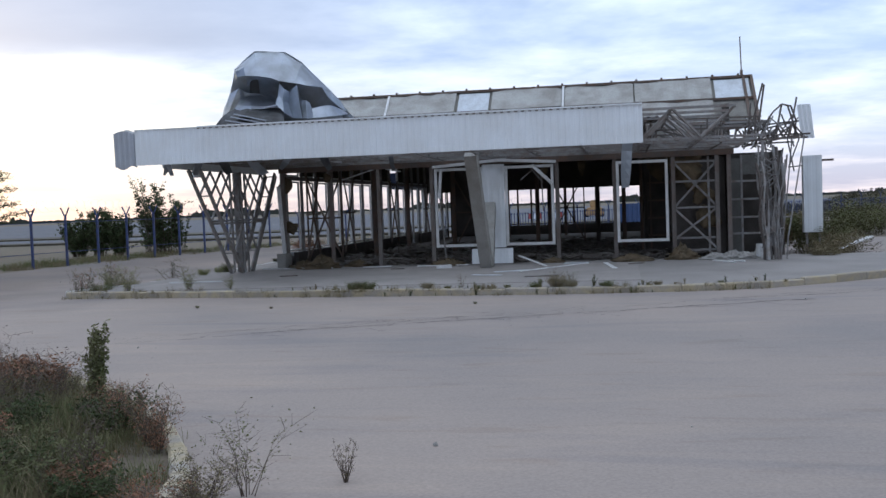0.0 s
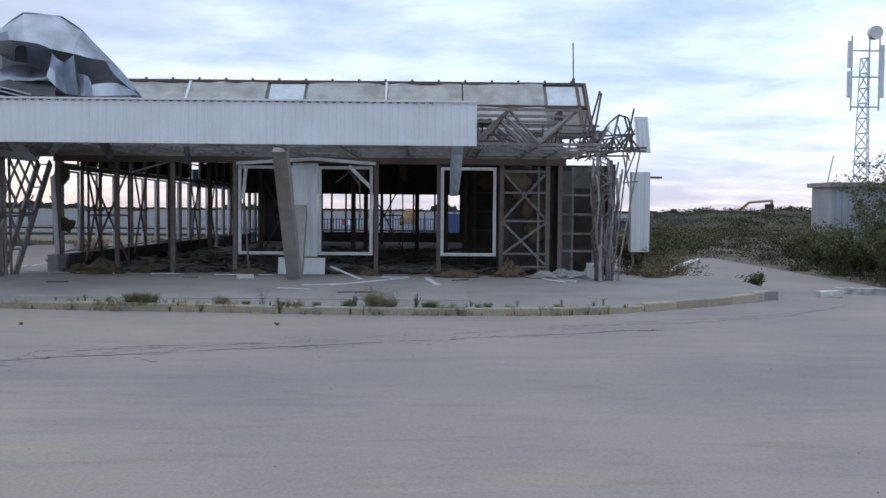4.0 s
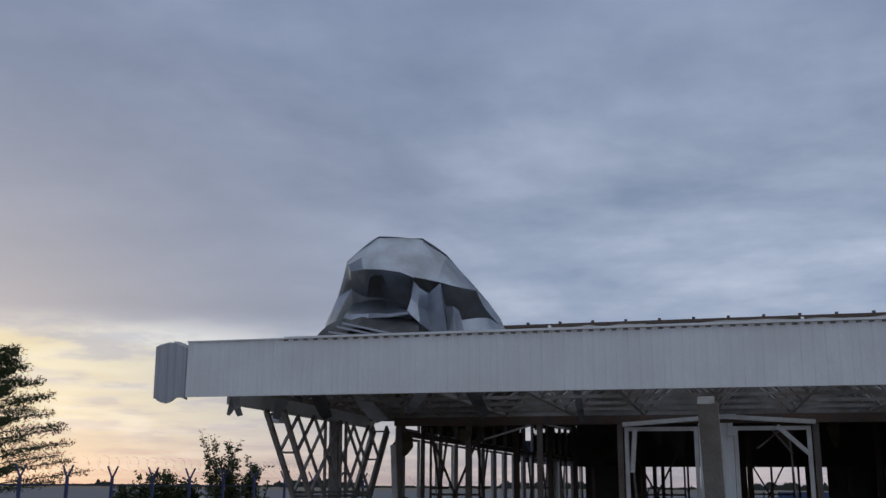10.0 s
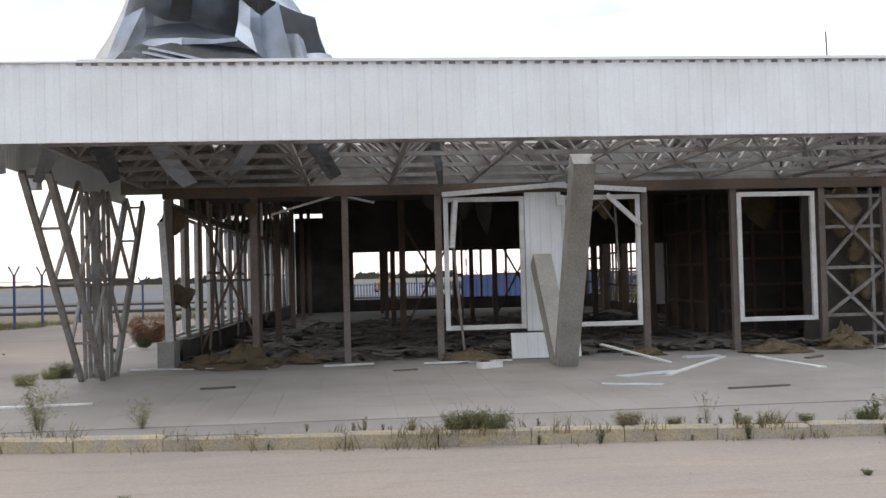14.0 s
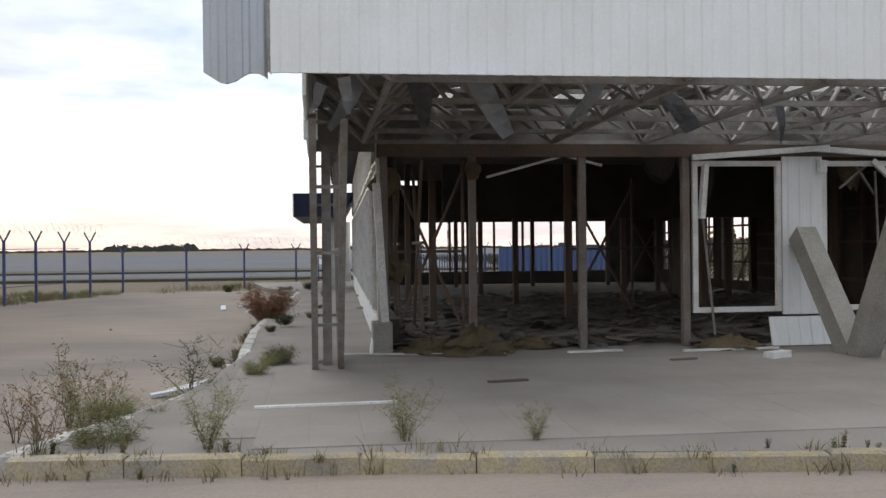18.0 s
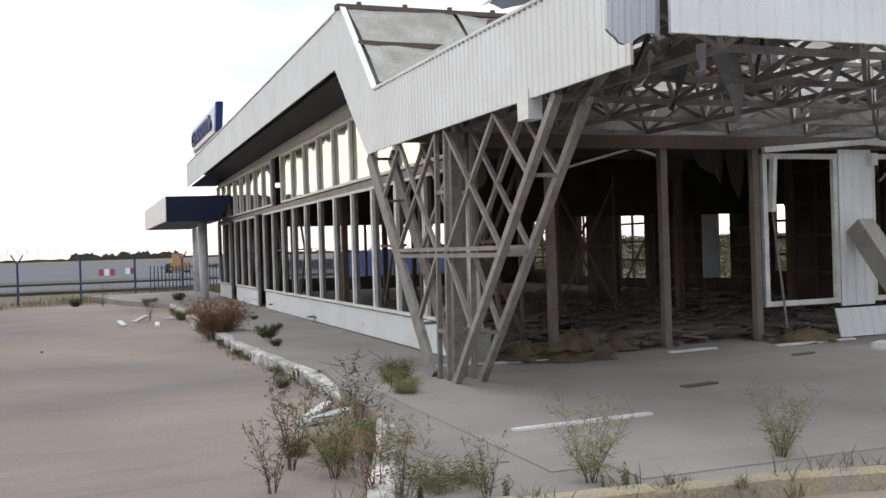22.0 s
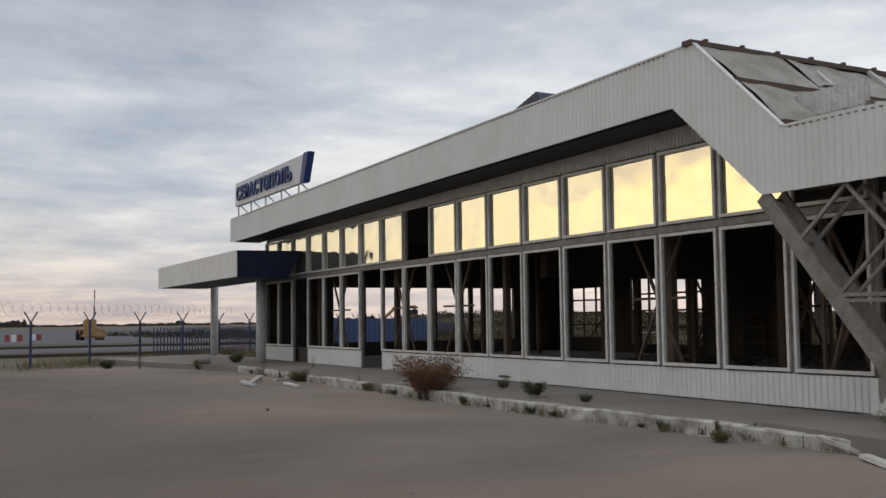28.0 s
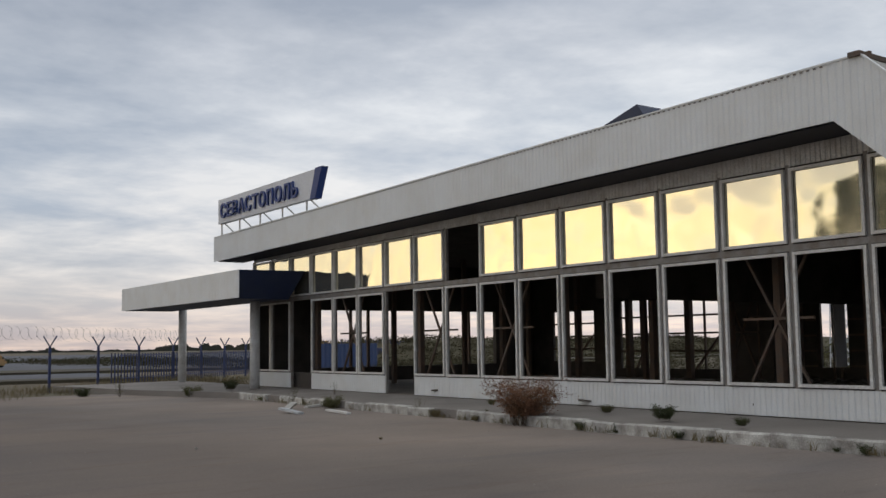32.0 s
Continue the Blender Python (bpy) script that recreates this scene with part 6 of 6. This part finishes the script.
for k in range(60):
    y = -5 + 30 * rnd.random() ** 1.3
    x = float(np.interp(y, [p[1] for p in KERB_L], [p[0] for p in KERB_L])) + rnd.choice((-0.12, 0.14, 0.16)) + rnd.uniform(-0.05, 0.05)
    s = rnd.uniform(0.3, 0.85)
    (mat_weed if k % 2 else sprig)(x, y, ROAD_Z + 0.02, s * 0.9, 7 + k % 2 if k % 2 else 21 + k % 4, (LEAF, LEAFD, STRAW)[k % 3], "small tuft growing along the side kerb", "weeds along the side kerb")

# planting bed by the camera's start
BED = [(2.6, -19.75), (4.2, -21.15), (5.3, -22.45), (5.9, -23.45), (6.35, -24.35), (6.6, -25.35), (6.6, -27.1)]
verts = [(x, y, ROAD_Z + 0.06) for x, y in BED] + [(-1.5, -27.0, ROAD_Z + 0.06), (-1.5, -20.5, ROAD_Z + 0.06)]
tagged(cells("planting_bed", verts, [tuple(range(len(verts)))], SOIL), "overgrown planting bed with dry earth", "planting bed", kind="structure")
kerb_run("kerb_bed", BED, YELLOW, "chipped yellow and white kerb round the planting bed", lambda y: ROAD_Z + 0.13, 0.1, 0.16, 9)
rnd = random.Random(15)
spots, spots2 = [], []
for k in range(560):
    y = rnd.uniform(-26.5, -19.9)
    edge = float(np.interp(y, [-27, -25.2, -24.2, -23.3, -22.3, -21.0, -19.6], [6.55, 6.6, 6.35, 5.9, 5.3, 4.2, 2.6]))
    x = edge - 0.25 - 5.5 * rnd.random() ** 1.2
    (spots if rnd.random() < 0.6 else spots2).append((x, y, ROAD_Z + 0.05, rnd.uniform(0.1, 0.35), rnd.randint(40, 110), rnd.uniform(0.5, 1.2) * min(1.15, 0.55 + 0.4 * (edge - x))))
blades(spots, LEAF, "bed_grass", "dusty green grass filling the planting bed", "grass", 6, (0.08, 0.34), 0.004)
blades(spots2, STRAW, "bed_straw", "dry straw-coloured grass in the planting bed", "grass", 7, (0.1, 0.42), 0.0035)
BG = "plants of the planting bed"
for i, (x, y, h, sp, m, lb, st, lv, lf) in enumerate((
        (4.75, -21.8, 0.9, 0.13, LEAF, "small upright green conifer shrub", 22, 16, 0.045), (3.6, -22.0, 0.75, 0.55, TWIG, "bare purple-grey twiggy shrub", 30, 3, 0.025), (4.2, -22.3, 0.6, 0.5, TWIG, "bare purple-grey twiggy shrub", 26, 3, 0.025), (3.0, -21.4, 0.8, 0.6, TWIG, "bare purple-grey twiggy shrub", 30, 3, 0.025), (3.9, -21.2, 0.6, 0.5, TWIG, "bare purple-grey twiggy shrub", 26, 3, 0.025),
        (2.75, -22.6, 1.2, 0.45, LEAFD, "dark leafy shrub in the planting bed", 16, 6, 0.06), (3.1, -23.3, 0.8, 0.5, LEAFD, "dark leafy shrub in the planting bed", 20, 6, 0.04),
        (5.5, -22.6, 0.5, 0.3, RUSTLEAF, "red-brown dry herb clump", 26, 5, 0.02), (5.9, -22.95, 0.5, 0.28, STRAW, "dry straw herb clump", 26, 5, 0.02), (6.15, -23.3, 0.45, 0.25, RUSTLEAF, "red-brown dry herb clump", 26, 5, 0.02), (5.2, -22.4, 0.45, 0.3, RUSTLEAF, "red-brown dry herb clump", 22, 5, 0.02),
        (7.35, -24.3, 0.62, 0.42, LEAF, "spreading twiggy weed beside the kerb", 9, 4, 0.025), (7.2, -24.8, 0.4, 0.3, STRAW, "orange-brown dry weed beside the kerb", 36, 6, 0.02), (7.0, -25.2, 0.35, 0.3, RUSTLEAF, "orange-brown dry weed beside the kerb", 36, 6, 0.02), (8.0, -23.9, 0.3, 0.12, STRAW, "thin pale grass stalks in a crack", 12, 1, 0.015))):
    plant("bed_shrub", x - 0.4, y - 0.2, ROAD_Z + (0.05 if x < 6.9 else 0), 40 + i, h, sp, st, lv, lf, m, lb, "shrub", BG, twig=0.004, slim=0.2, bare=0.15)
rnd = random.Random(16)
for k in range(46):
    y = rnd.uniform(-25.3, -20.4)
    edge = float(np.interp(y, [-27, -25.2, -24.2, -23.3, -22.3, -21.0, -19.6], [6.55, 6.6, 6.35, 5.9, 5.3, 4.2, 2.6]))
    x = edge - 0.45 - 3.2 * rnd.random()
    if k % 2:
        mat_weed(x, y, ROAD_Z + 0.05, rnd.uniform(1.2, 2.2), 7 + k % 4 // 2, (LEAF, LEAFD, RUSTLEAF)[k % 3], "low herb mat in the planting bed", BG)
    else:
        stalk_weed(x, y, ROAD_Z + 0.05, rnd.uniform(0.7, 1.3), 5 + k % 4 // 2, (LEAF, TWIG, STRAW)[k % 3], "stalky herb in the planting bed", BG)

# bushes along the fence, the left tree
for i, (x, y, h, sp, st) in enumerate(((-20.4, 20.4, 1.8, 0.85, 34), (-19.3, 20.5, 2.4, 0.8, 34), (-18.1, 20.7, 2.1, 0.8, 34), (-16.1, 20.6, 4.0, 0.85, 17), (-15.6, 21.4, 2.8, 0.9, 20), (-15.1, 22.0, 2.9, 0.5, 10))):
    plant("fence_bush", x, y, ROAD_Z, 60 + i, h, sp, st, 16, 0.14, LEAFD, "dense dark green bush behind the fence" if i < 3 else "tall loose-crowned bush behind the fence", "bush", "bushes behind the fence", twig=0.02, base=0.5, bare=0.05)


def pine(x, y, h):
    own = thing("pine_tree", "dark pine tree with drooping ragged branches", "tree", at=(x, y, ROAD_Z))
    r = random.Random(9)
    bm = bmesh.new()
    beam(bm, (0, 0, 0), (0.1, 0, h * 0.6), 0.26, n=8)
    beam(bm, (0.1, 0, h * 0.6), (0.0, 0.1, h * 0.97), 0.14, n=8)
    limbs, V, F = [], [], []
    for k in range(60):
        z = h * (0.16 + 0.80 * k / 60)
        an = k * 2.4
        l = (h * 0.56) * (1.05 - z / h) ** 0.7 * r.uniform(0.7, 1.1)
        q = Vector((math.cos(an) * l, math.sin(an) * l, z + 0.15 * l))
        beam(bm, (0.05, 0, z), q, 0.05, n=4)
        for _ in range(420):
            t = r.uniform(0.2, 1.08)
            p = Vector((0.05, 0, z)).lerp(q, t) + Vector((r.gauss(0, 0.16), r.gauss(0, 0.16), r.gauss(0, 0.13)))
            u = Vector((r.gauss(0, 1), r.gauss(0, 1), r.gauss(0.5, 0.7))).normalized() * r.uniform(0.12, 0.26)
            w = u.cross(Vector((r.gauss(0, 1), r.gauss(0, 1), r.gauss(0, 1)))).normalized() * 0.03
            n = len(V)
            V += [tuple(p - w), tuple(p + w), tuple(p + u)]
            F.append((n, n + 1, n + 2))
    part("trunk", bm, TWIG, own)
    me = bpy.data.meshes.new("crown")
    me.from_pydata(V, [], F)
    me.materials.append(LEAFD)
    part("crown", me, None, own)


pine(-31.0, 23.0, 9.5)

# grass verge along the fence
rnd = random.Random(51)
spots, spots2 = [], []
for k in range(420):
    t = rnd.uniform(-6, 30)
    x = float(np.interp(t, [-8, 8, 19, 28.5], [-18, -16, -13.7, -11.2])) + rnd.uniform(-3.8, 0.2)
    (spots if rnd.random() < 0.5 else spots2).append((x, t, ROAD_Z - 0.02, rnd.uniform(0.2, 0.7), rnd.randint(40, 90), rnd.uniform(0.5, 1.3)))
for k in range(120):
    x, y = rnd.uniform(-9, 6), 0
    y = 31 + (x + 9) * 1.15 + rnd.uniform(-2.5, 3)
    spots2.append((x, y, ROAD_Z - 0.02, rnd.uniform(0.3, 0.9), rnd.randint(25, 50), rnd.uniform(0.8, 1.6)))
blades(spots, LEAF, "verge_grass", "green weeds along the airfield fence", "grass", 8, (0.06, 0.3), 0.007)
blades(spots2, STRAW, "verge_straw", "dry grass along the airfield fence", "grass", 9, (0.06, 0.3), 0.006)

# scrub field beside and behind the building
SCRUBG = material("dark_green_scrub", (0.055, 0.058, 0.03), 0.9, spots=(0.078, 0.068, 0.04), scale=0.6, amount=0.7, bump=0, spec=0.06)
SCRUB = material("brown_green_scrub", (0.082, 0.07, 0.045), 0.9, spots=(0.056, 0.058, 0.032), scale=0.8, amount=0.7, bump=0, spec=0.06)
rnd = random.Random(52)
spots, spots2, spots3 = [], [], []
for k in range(2600):
    y = -3 + 150 * rnd.random() ** 1.9
    x = 16.5 + (y + 12) * 1.15 * rnd.random() ** 0.9 + rnd.uniform(0, 3)
    if x < 20.2 and y < 9:
        if rnd.random() < 0.3:
            x, y = rnd.uniform(15.4, 17.6), rnd.uniform(0.2, 6)
        else:
            x += 3.6
    if y > 16 and rnd.random() < 0.3:
        x = rnd.uniform(14.2, 40)
    if 18.0 < x < 22.7 and y < 16.5:
        x = x - 3.2 if x < 20 and y > 0.5 else x + 4.6
    far_k = 1 + max(0, y) / 40
    tall_k = 1.1 + 1.3 * noise.noise(Vector((x * 0.16, y * 0.16, 4)))
    (spots, spots2, spots3)[k % 3].append((x, y, ROAD_Z - 0.04, rnd.uniform(0.3, 0.8) * far_k, rnd.randint(90, 150), max(0.25, 0.42 * tall_k + rnd.uniform(0, 0.35)), far_k))
tufts(spots, SCRUBG, "scrub_green", "dusty green scrub covering the field", "scrub", 10, 0.035)
blades([(a, b, c, d, e, f * 1.9, k) for a, b, c, d, e, f, k in spots2[::3]], SCRUB, "scrub_straw", "dry straw grass in the scrub field", "scrub", 11, (0.1, 0.36), 0.005, 0.9)
tufts(spots3, SCRUB, "scrub_brown", "brown-green weeds in the scrub field", "scrub", 12, 0.03)
spots = [(x, YE + 1 + rnd.uniform(0, 14), ROAD_Z, 0.6, 40, rnd.uniform(0.8, 1.8)) for x in [rnd.uniform(0, 14) for _ in range(90)]]
blades(spots, STRAW, "rear_grass", "dry grass behind the terminal", "grass", 13, (0.1, 0.32), 0.014)
for i, (x, y, h, sp, m) in enumerate(((23.9, 2.6, 4.1, 1.5, LEAF), (25.2, 3.2, 3.6, 1.5, LEAF), (24.2, 5.6, 1.5, 1.2, LEAF), (16.6, 6.6, 1.2, 1.1, LEAF), (25.0, 0.2, 1.3, 1.2, LEAF), (17.0, 5.2, 0.9, 0.8, LEAF), (16.9, 3.4, 0.8, 0.8, STRAW), (16.2, 0.9, 0.75, 0.7, STRAW), (24.4, 9.5, 1.4, 1.3, LEAF), (25.0, 13.0, 1.6, 1.6, LEAF), (27.5, 10.0, 1.7, 1.8, LEAFD), (16.4, 13.0, 1.2, 1.1, STRAW), (30.0, 20.0, 1.8, 2.2, LEAF), (22.0, 22.0, 1.6, 2.2, LEAF), (15.6, -0.2, 0.5, 0.5, STRAW))):
    plant("scrub_bush", x, y, ROAD_Z, 80 + i, h, sp, 26, (60 if h > 2 else 26) if h > 1 else 14, 0.1 if h > 1 else 0.045, m, "tall leafy dark bush in the scrub" if h > 2 else "low dusty bush in the scrub", "bush", "bushes of the scrub field", twig=0.012 if h > 1 else 0.005, base=0.5, bare=0.0, slim=0.24)
plant("scrub_bush", 18.2, -1.1, ROAD_Z, 8, 0.24, 0.3, 14, 4, 0.045, LEAFD, "low bright green weed on the asphalt edge", "bush", "bushes of the scrub field", twig=0.004, scale=1.7)
for i, (x, y, l, an) in enumerate(((20.6, -2.4, 1.4, -20), (21.9, -3.0, 1.2, -25), (19.3, -3.4, 0.6, 10))):
    bm = bmesh.new()
    c, s = math.cos(radians(an)) * l / 2, math.sin(radians(an)) * l / 2
    beam(bm, (x - c, y - s, ROAD_Z + 0.07), (x + c, y + s, ROAD_Z + 0.09), 0.3, 0.16)
    single("loose_kerb_stone", bm, KERBW, "pale loose kerb stone at the edge of the scrub", "kerb stone", "loose kerb stones")

# ---- distant things ----
hut = thing("equipment_hut", "grey metal equipment hut behind bushes", "hut", at=(29.3, 17.0, ROAD_Z))
bm = bmesh.new()
ribbed(bm, lambda s, d, z: (s, -d, z), -1.9, 1.9, lambda s: 0.0, lambda s: 3.3, 0.3, 0.03, 2.4)
part("wall", bm, material("hut_grey", (0.33, 0.35, 0.37), 0.6, scale=1, amount=0.4, bump=0.1), hut)
bm = bmesh.new()
box(bm, -2.05, -0.2, 3.3, 2.05, 2.7, 3.5)
part("roof", bm, STEEL, hut)
tower = thing("radio_tower", "slender steel radio tower with panel antennas and a dish", "tower", at=(32.4, 25.5, ROAD_Z))
segs = []
c3 = [Vector((0.62 * math.cos(a), 0.62 * math.sin(a), 0)) for a in (0.5, 2.6, 4.7)]
for k in range(3):
    segs.append((c3[k], c3[k] * 0.42 + Vector((0, 0, 10.4))))
for j in range(13):
    z0, z1 = 0.8 * j, 0.8 * (j + 1)
    f0, f1 = 1 - 0.58 * z0 / 10.4, 1 - 0.58 * z1 / 10.4
    for k in range(3):
        a, b = c3[k], c3[(k + 1) % 3]
        segs += [(a * f0 + Vector((0, 0, z0)), b * f1 + Vector((0, 0, z1))), (a * f1 + Vector((0, 0, z1)), b * f1 + Vector((0, 0, z1)))]
bars("lattice_bar", tower, SIGNW, segs, 0.045)
bars("antenna_pole", tower, ZINC, [((-0.75, 0, 7.6), (-0.75, 0, 11.6)), ((0.75, 0, 7.6), (0.75, 0, 11.6)), ((0.2, 0, 8), (0.2, 0, 11.8)), ((-0.75, 0, 7.8), (0.75, 0, 7.8)), ((-0.75, 0, 9.4), (0.75, 0, 9.4)), ((-0.75, 0, 10.8), (0.75, 0, 10.8))], 0.07)
bm = bmesh.new()
for x, z in ((-0.85, 9.0), (-0.85, 10.6), (0.85, 9.0), (0.85, 10.4)):
    box(bm, x - 0.12, -0.12, z - 0.7, x + 0.12, 0.05, z + 0.7)
part("panel_antenna", bm, SIGNW, tower)
bm = bmesh.new()
beam(bm, (0.45, -0.25, 11.75), (0.45, 0.1, 11.75), 0.72, n=20)
part("dish", bm, CREAM, tower, "round grey dish")
bars("guy_stay", tower, ZINC, [((-2.0, 0, 3.2), (-1.6, 0, 5.2)), ((2.4, 0, 3.2), (2.0, 0, 5.2))], 0.05)

digger = thing("excavator", "dusty orange excavator standing in the far field", "excavator", at=(66.3, 150, ROAD_Z + 0.6))
bm = bmesh.new()
box(bm, 1.6, -1.2, 0.7, 4.6, 1.2, 2.1)
bmesh.ops.bevel(bm, geom=bm.edges[:], offset=0.15, segments=1, affect="EDGES")
part("body", bm, ORANGE, digger)
bm = bmesh.new()
box(bm, 1.9, -1.1, 2.1, 3.1, 0.2, 3.0)
part("cab", bm, BLACK, digger)
for y0 in (-1.5, 0.9):
    bm = bmesh.new()
    box(bm, 1.0, y0, -0.5, 4.8, y0 + 0.6, 0.7)
    bmesh.ops.bevel(bm, geom=[e for e in bm.edges if abs(e.verts[0].co.y - e.verts[1].co.y) > 0.1], offset=0.4, segments=3, affect="EDGES")
    part("track", bm, BLACK, digger)
bars("boom", digger, ORANGE, [((2.6, 0, 1.8), (3.2, 0, 3.6)), ((3.2, 0, 3.6), (-1.0, 0, 3.25)), ((-0.9, 0, 3.3), (-2.9, 0, 1.6))], 0.42)
bm = bmesh.new()
box(bm, -3.7, -0.6, 0.7, -2.7, 0.6, 1.5)
bmesh.ops.bevel(bm, geom=bm.edges[:], offset=0.25, segments=2, affect="EDGES")
part("bucket", bm, ORANGE, digger)
loader = thing("airfield_loader", "dusty yellow wheel loader parked on the apron", "vehicle", at=(6.0, 104, ROAD_Z))
bm = bmesh.new()
box(bm, -1.0, -2.0, 0.55, 1.0, 2.2, 1.25)
bmesh.ops.bevel(bm, geom=bm.edges[:], offset=0.12, segments=2, affect="EDGES")
part("body", bm, ORANGE, loader)
bm = bmesh.new()
box(bm, -0.6, -0.5, 1.25, 0.6, 0.9, 2.2)
bmesh.ops.bevel(bm, geom=bm.edges[:], offset=0.12, segments=2, affect="EDGES")
part("cab", bm, ORANGE, loader)
bm = bmesh.new()
box(bm, -1.25, -2.9, 0.2, 1.25, -2.1, 0.85)
bmesh.ops.bevel(bm, geom=bm.edges[:], offset=0.2, segments=2, affect="EDGES")
part("bucket", bm, ORANGE, loader)
for x, y in ((-1.0, -1.2), (1.0, -1.2), (-1.0, 1.3), (1.0, 1.3)):
    bm = bmesh.new()
    beam(bm, (x - 0.2, y, 0.55), (x + 0.2, y, 0.55), 1.1, n=14)
    part("wheel", bm, BLACK, loader)
for x, y, mat, word in ((-2.4, 102, RED, "red"), (-1.8, 102, SIGNW, "white"), (-1.2, 102, RED, "red"), (0.7, 107, SIGNW, "white"), (1.25, 107, RED, "red")):
    bm = bmesh.new()
    box(bm, x - 0.24, y - 0.2, ROAD_Z, x + 0.24, y + 0.2, ROAD_Z + 0.7)
    for v in bm.verts:
        if v.co.z > 0:
            v.co.y = y + (v.co.y - y) * 0.5
    single("barrier_block", bm, mat, word + " barrier block on the apron", "barrier", "barrier blocks on the apron")
# slender striped mast beyond the apron
mast = thing("striped_mast", "slender red and white mast beyond the apron", "mast", at=(33.9, 260, ROAD_Z))
for k in range(5):
    bm = bmesh.new()
    beam(bm, (0, 0, 2.1 * k), (0, 0, 2.1 * k + 2.1), 0.5 - 0.05 * k, n=6)
    part("mast_section", bm, (RED, SIGNW)[k % 2], mast)
# grassy rise between the scrub and the far field
def rise(x, y):
    u = max(0.0, 1 - abs((y - 0.25 * x - 78) / 22)) * min(1.0, max(0.0, (x - 26) / 14))
    return ROAD_Z - 0.1 + 2.3 * u * u * (3 - 2 * u) * (1 + 0.25 * noise.noise(Vector((x * 0.08, y * 0.08, 0))))
tagged(sheet("earth_rise", [24 + 5 * i for i in range(34)], [50 + 5 * j for j in range(24)], rise, SCRUB), "low rise overgrown with brown-green scrub", "earth bank", kind="structure")
spots = []
for k in range(700):
    x = rnd.uniform(30, 120)
    y = 0.25 * x + rnd.uniform(58, 86)
    spots.append((x, y, rise(x, y) - 0.05, rnd.uniform(0.8, 2.6), 70, rnd.uniform(0.25, 0.7), 5))
tufts(spots, SCRUB, "rise_scrub", "dusty scrub on the low rise", "scrub", 14, 0.03)

# blue barrier sheets beyond the hall
bm = bmesh.new()
ribbed(bm, lambda s, d, z: (s, 46 + 0.25 * s - d, z), 9.5, 19.0, lambda s: ROAD_Z, lambda s: 1.55, 0.4, 0.04)
BLUEP = material("blue_sheet", (0.045, 0.08, 0.19), 0.5, spots=(0.05, 0.07, 0.14), scale=0.8, amount=0.5, bump=0.05)
single("blue_barrier", bm, BLUEP, "long blue sheet barrier behind the terminal", "barrier")

# small stones and scraps on the asphalt
rnd = random.Random(91)
bm = bmesh.new()
for i in range(520):
    x, y = rnd.uniform(-14, 18), rnd.uniform(-26, 20)
    if -4.6 < x < 18 and y > -8.9:
        continue
    s = rnd.uniform(0.005, 0.016) if i % 14 else rnd.uniform(0.015, 0.035)
    m = pose(x, y, ROAD_Z + s * 0.3, rnd.uniform(0, 90), rnd.uniform(0, 90), rnd.uniform(0, 360))
    v = [bm.verts.new(m @ Vector(p) * 1.0) for p in ((s, 0, 0), (-s, 0, 0), (0, s * 0.8, 0), (0, -s, 0), (0, 0, s * 0.6), (0, 0, -s * 0.6))]
    for f in ((0, 2, 4), (2, 1, 4), (1, 3, 4), (3, 0, 4), (2, 0, 5), (1, 2, 5), (3, 1, 5), (0, 3, 5)):
        bm.faces.new([v[k] for k in f])
single("road_stones", bm, CONC, "small grey stones scattered on the asphalt", "stones", kind="stuff")
# tufts standing free in the forecourt
for i, (x, y, s) in enumerate(((0.2, -10.2, 0.4), (2.1, -10.6, 0.3), (6.6, -10.4, 0.35), (-7.2, 9.0, 0.25))):
    mat_weed(x, y, ROAD_Z, s * 0.7, 7 + i % 2, STRAW if i % 2 else LEAF, "small dry weed in a crack of the asphalt", "weeds in the asphalt")

# paving slabs of the front walk
pavement = bpy.data.objects["pavement"]
bm = bmesh.new()
box(bm, -0.2495, -0.2495, -0.03, 0.2495, 0.2495, 0)
bmesh.ops.bevel(bm, geom=[e for e in bm.edges if all(v.co.z > -0.01 for v in e.verts)], offset=0.002, segments=1, affect="EDGES")
SLAB = material("paving_slab", (0.29, 0.262, 0.235), 0.95, spots=(0.195, 0.172, 0.155), scale=0.7, fine=60, amount=0.5, bump=0.2, grainy=0.14, vary=0.025)
slab = mesh_of(bm, "paving_slab", SLAB)
rnd = random.Random(17)
for i in range(27):
    for j in range(11):
        x, y = -3.1 + 0.5 * i, -1.75 - 0.5 * j
        if x < -2.8 and y < -6.5:
            continue
        ob = new("paving_slab", slab)
        ob.parent = pavement
        ob.matrix_basis = pose(x, y, pave_z(y) + 0.012 + rnd.uniform(0, 0.0015), math.degrees(0.0154) + rnd.uniform(-0.1, 0.1), rnd.uniform(-0.1, 0.1), rnd.uniform(-0.1, 0.1))
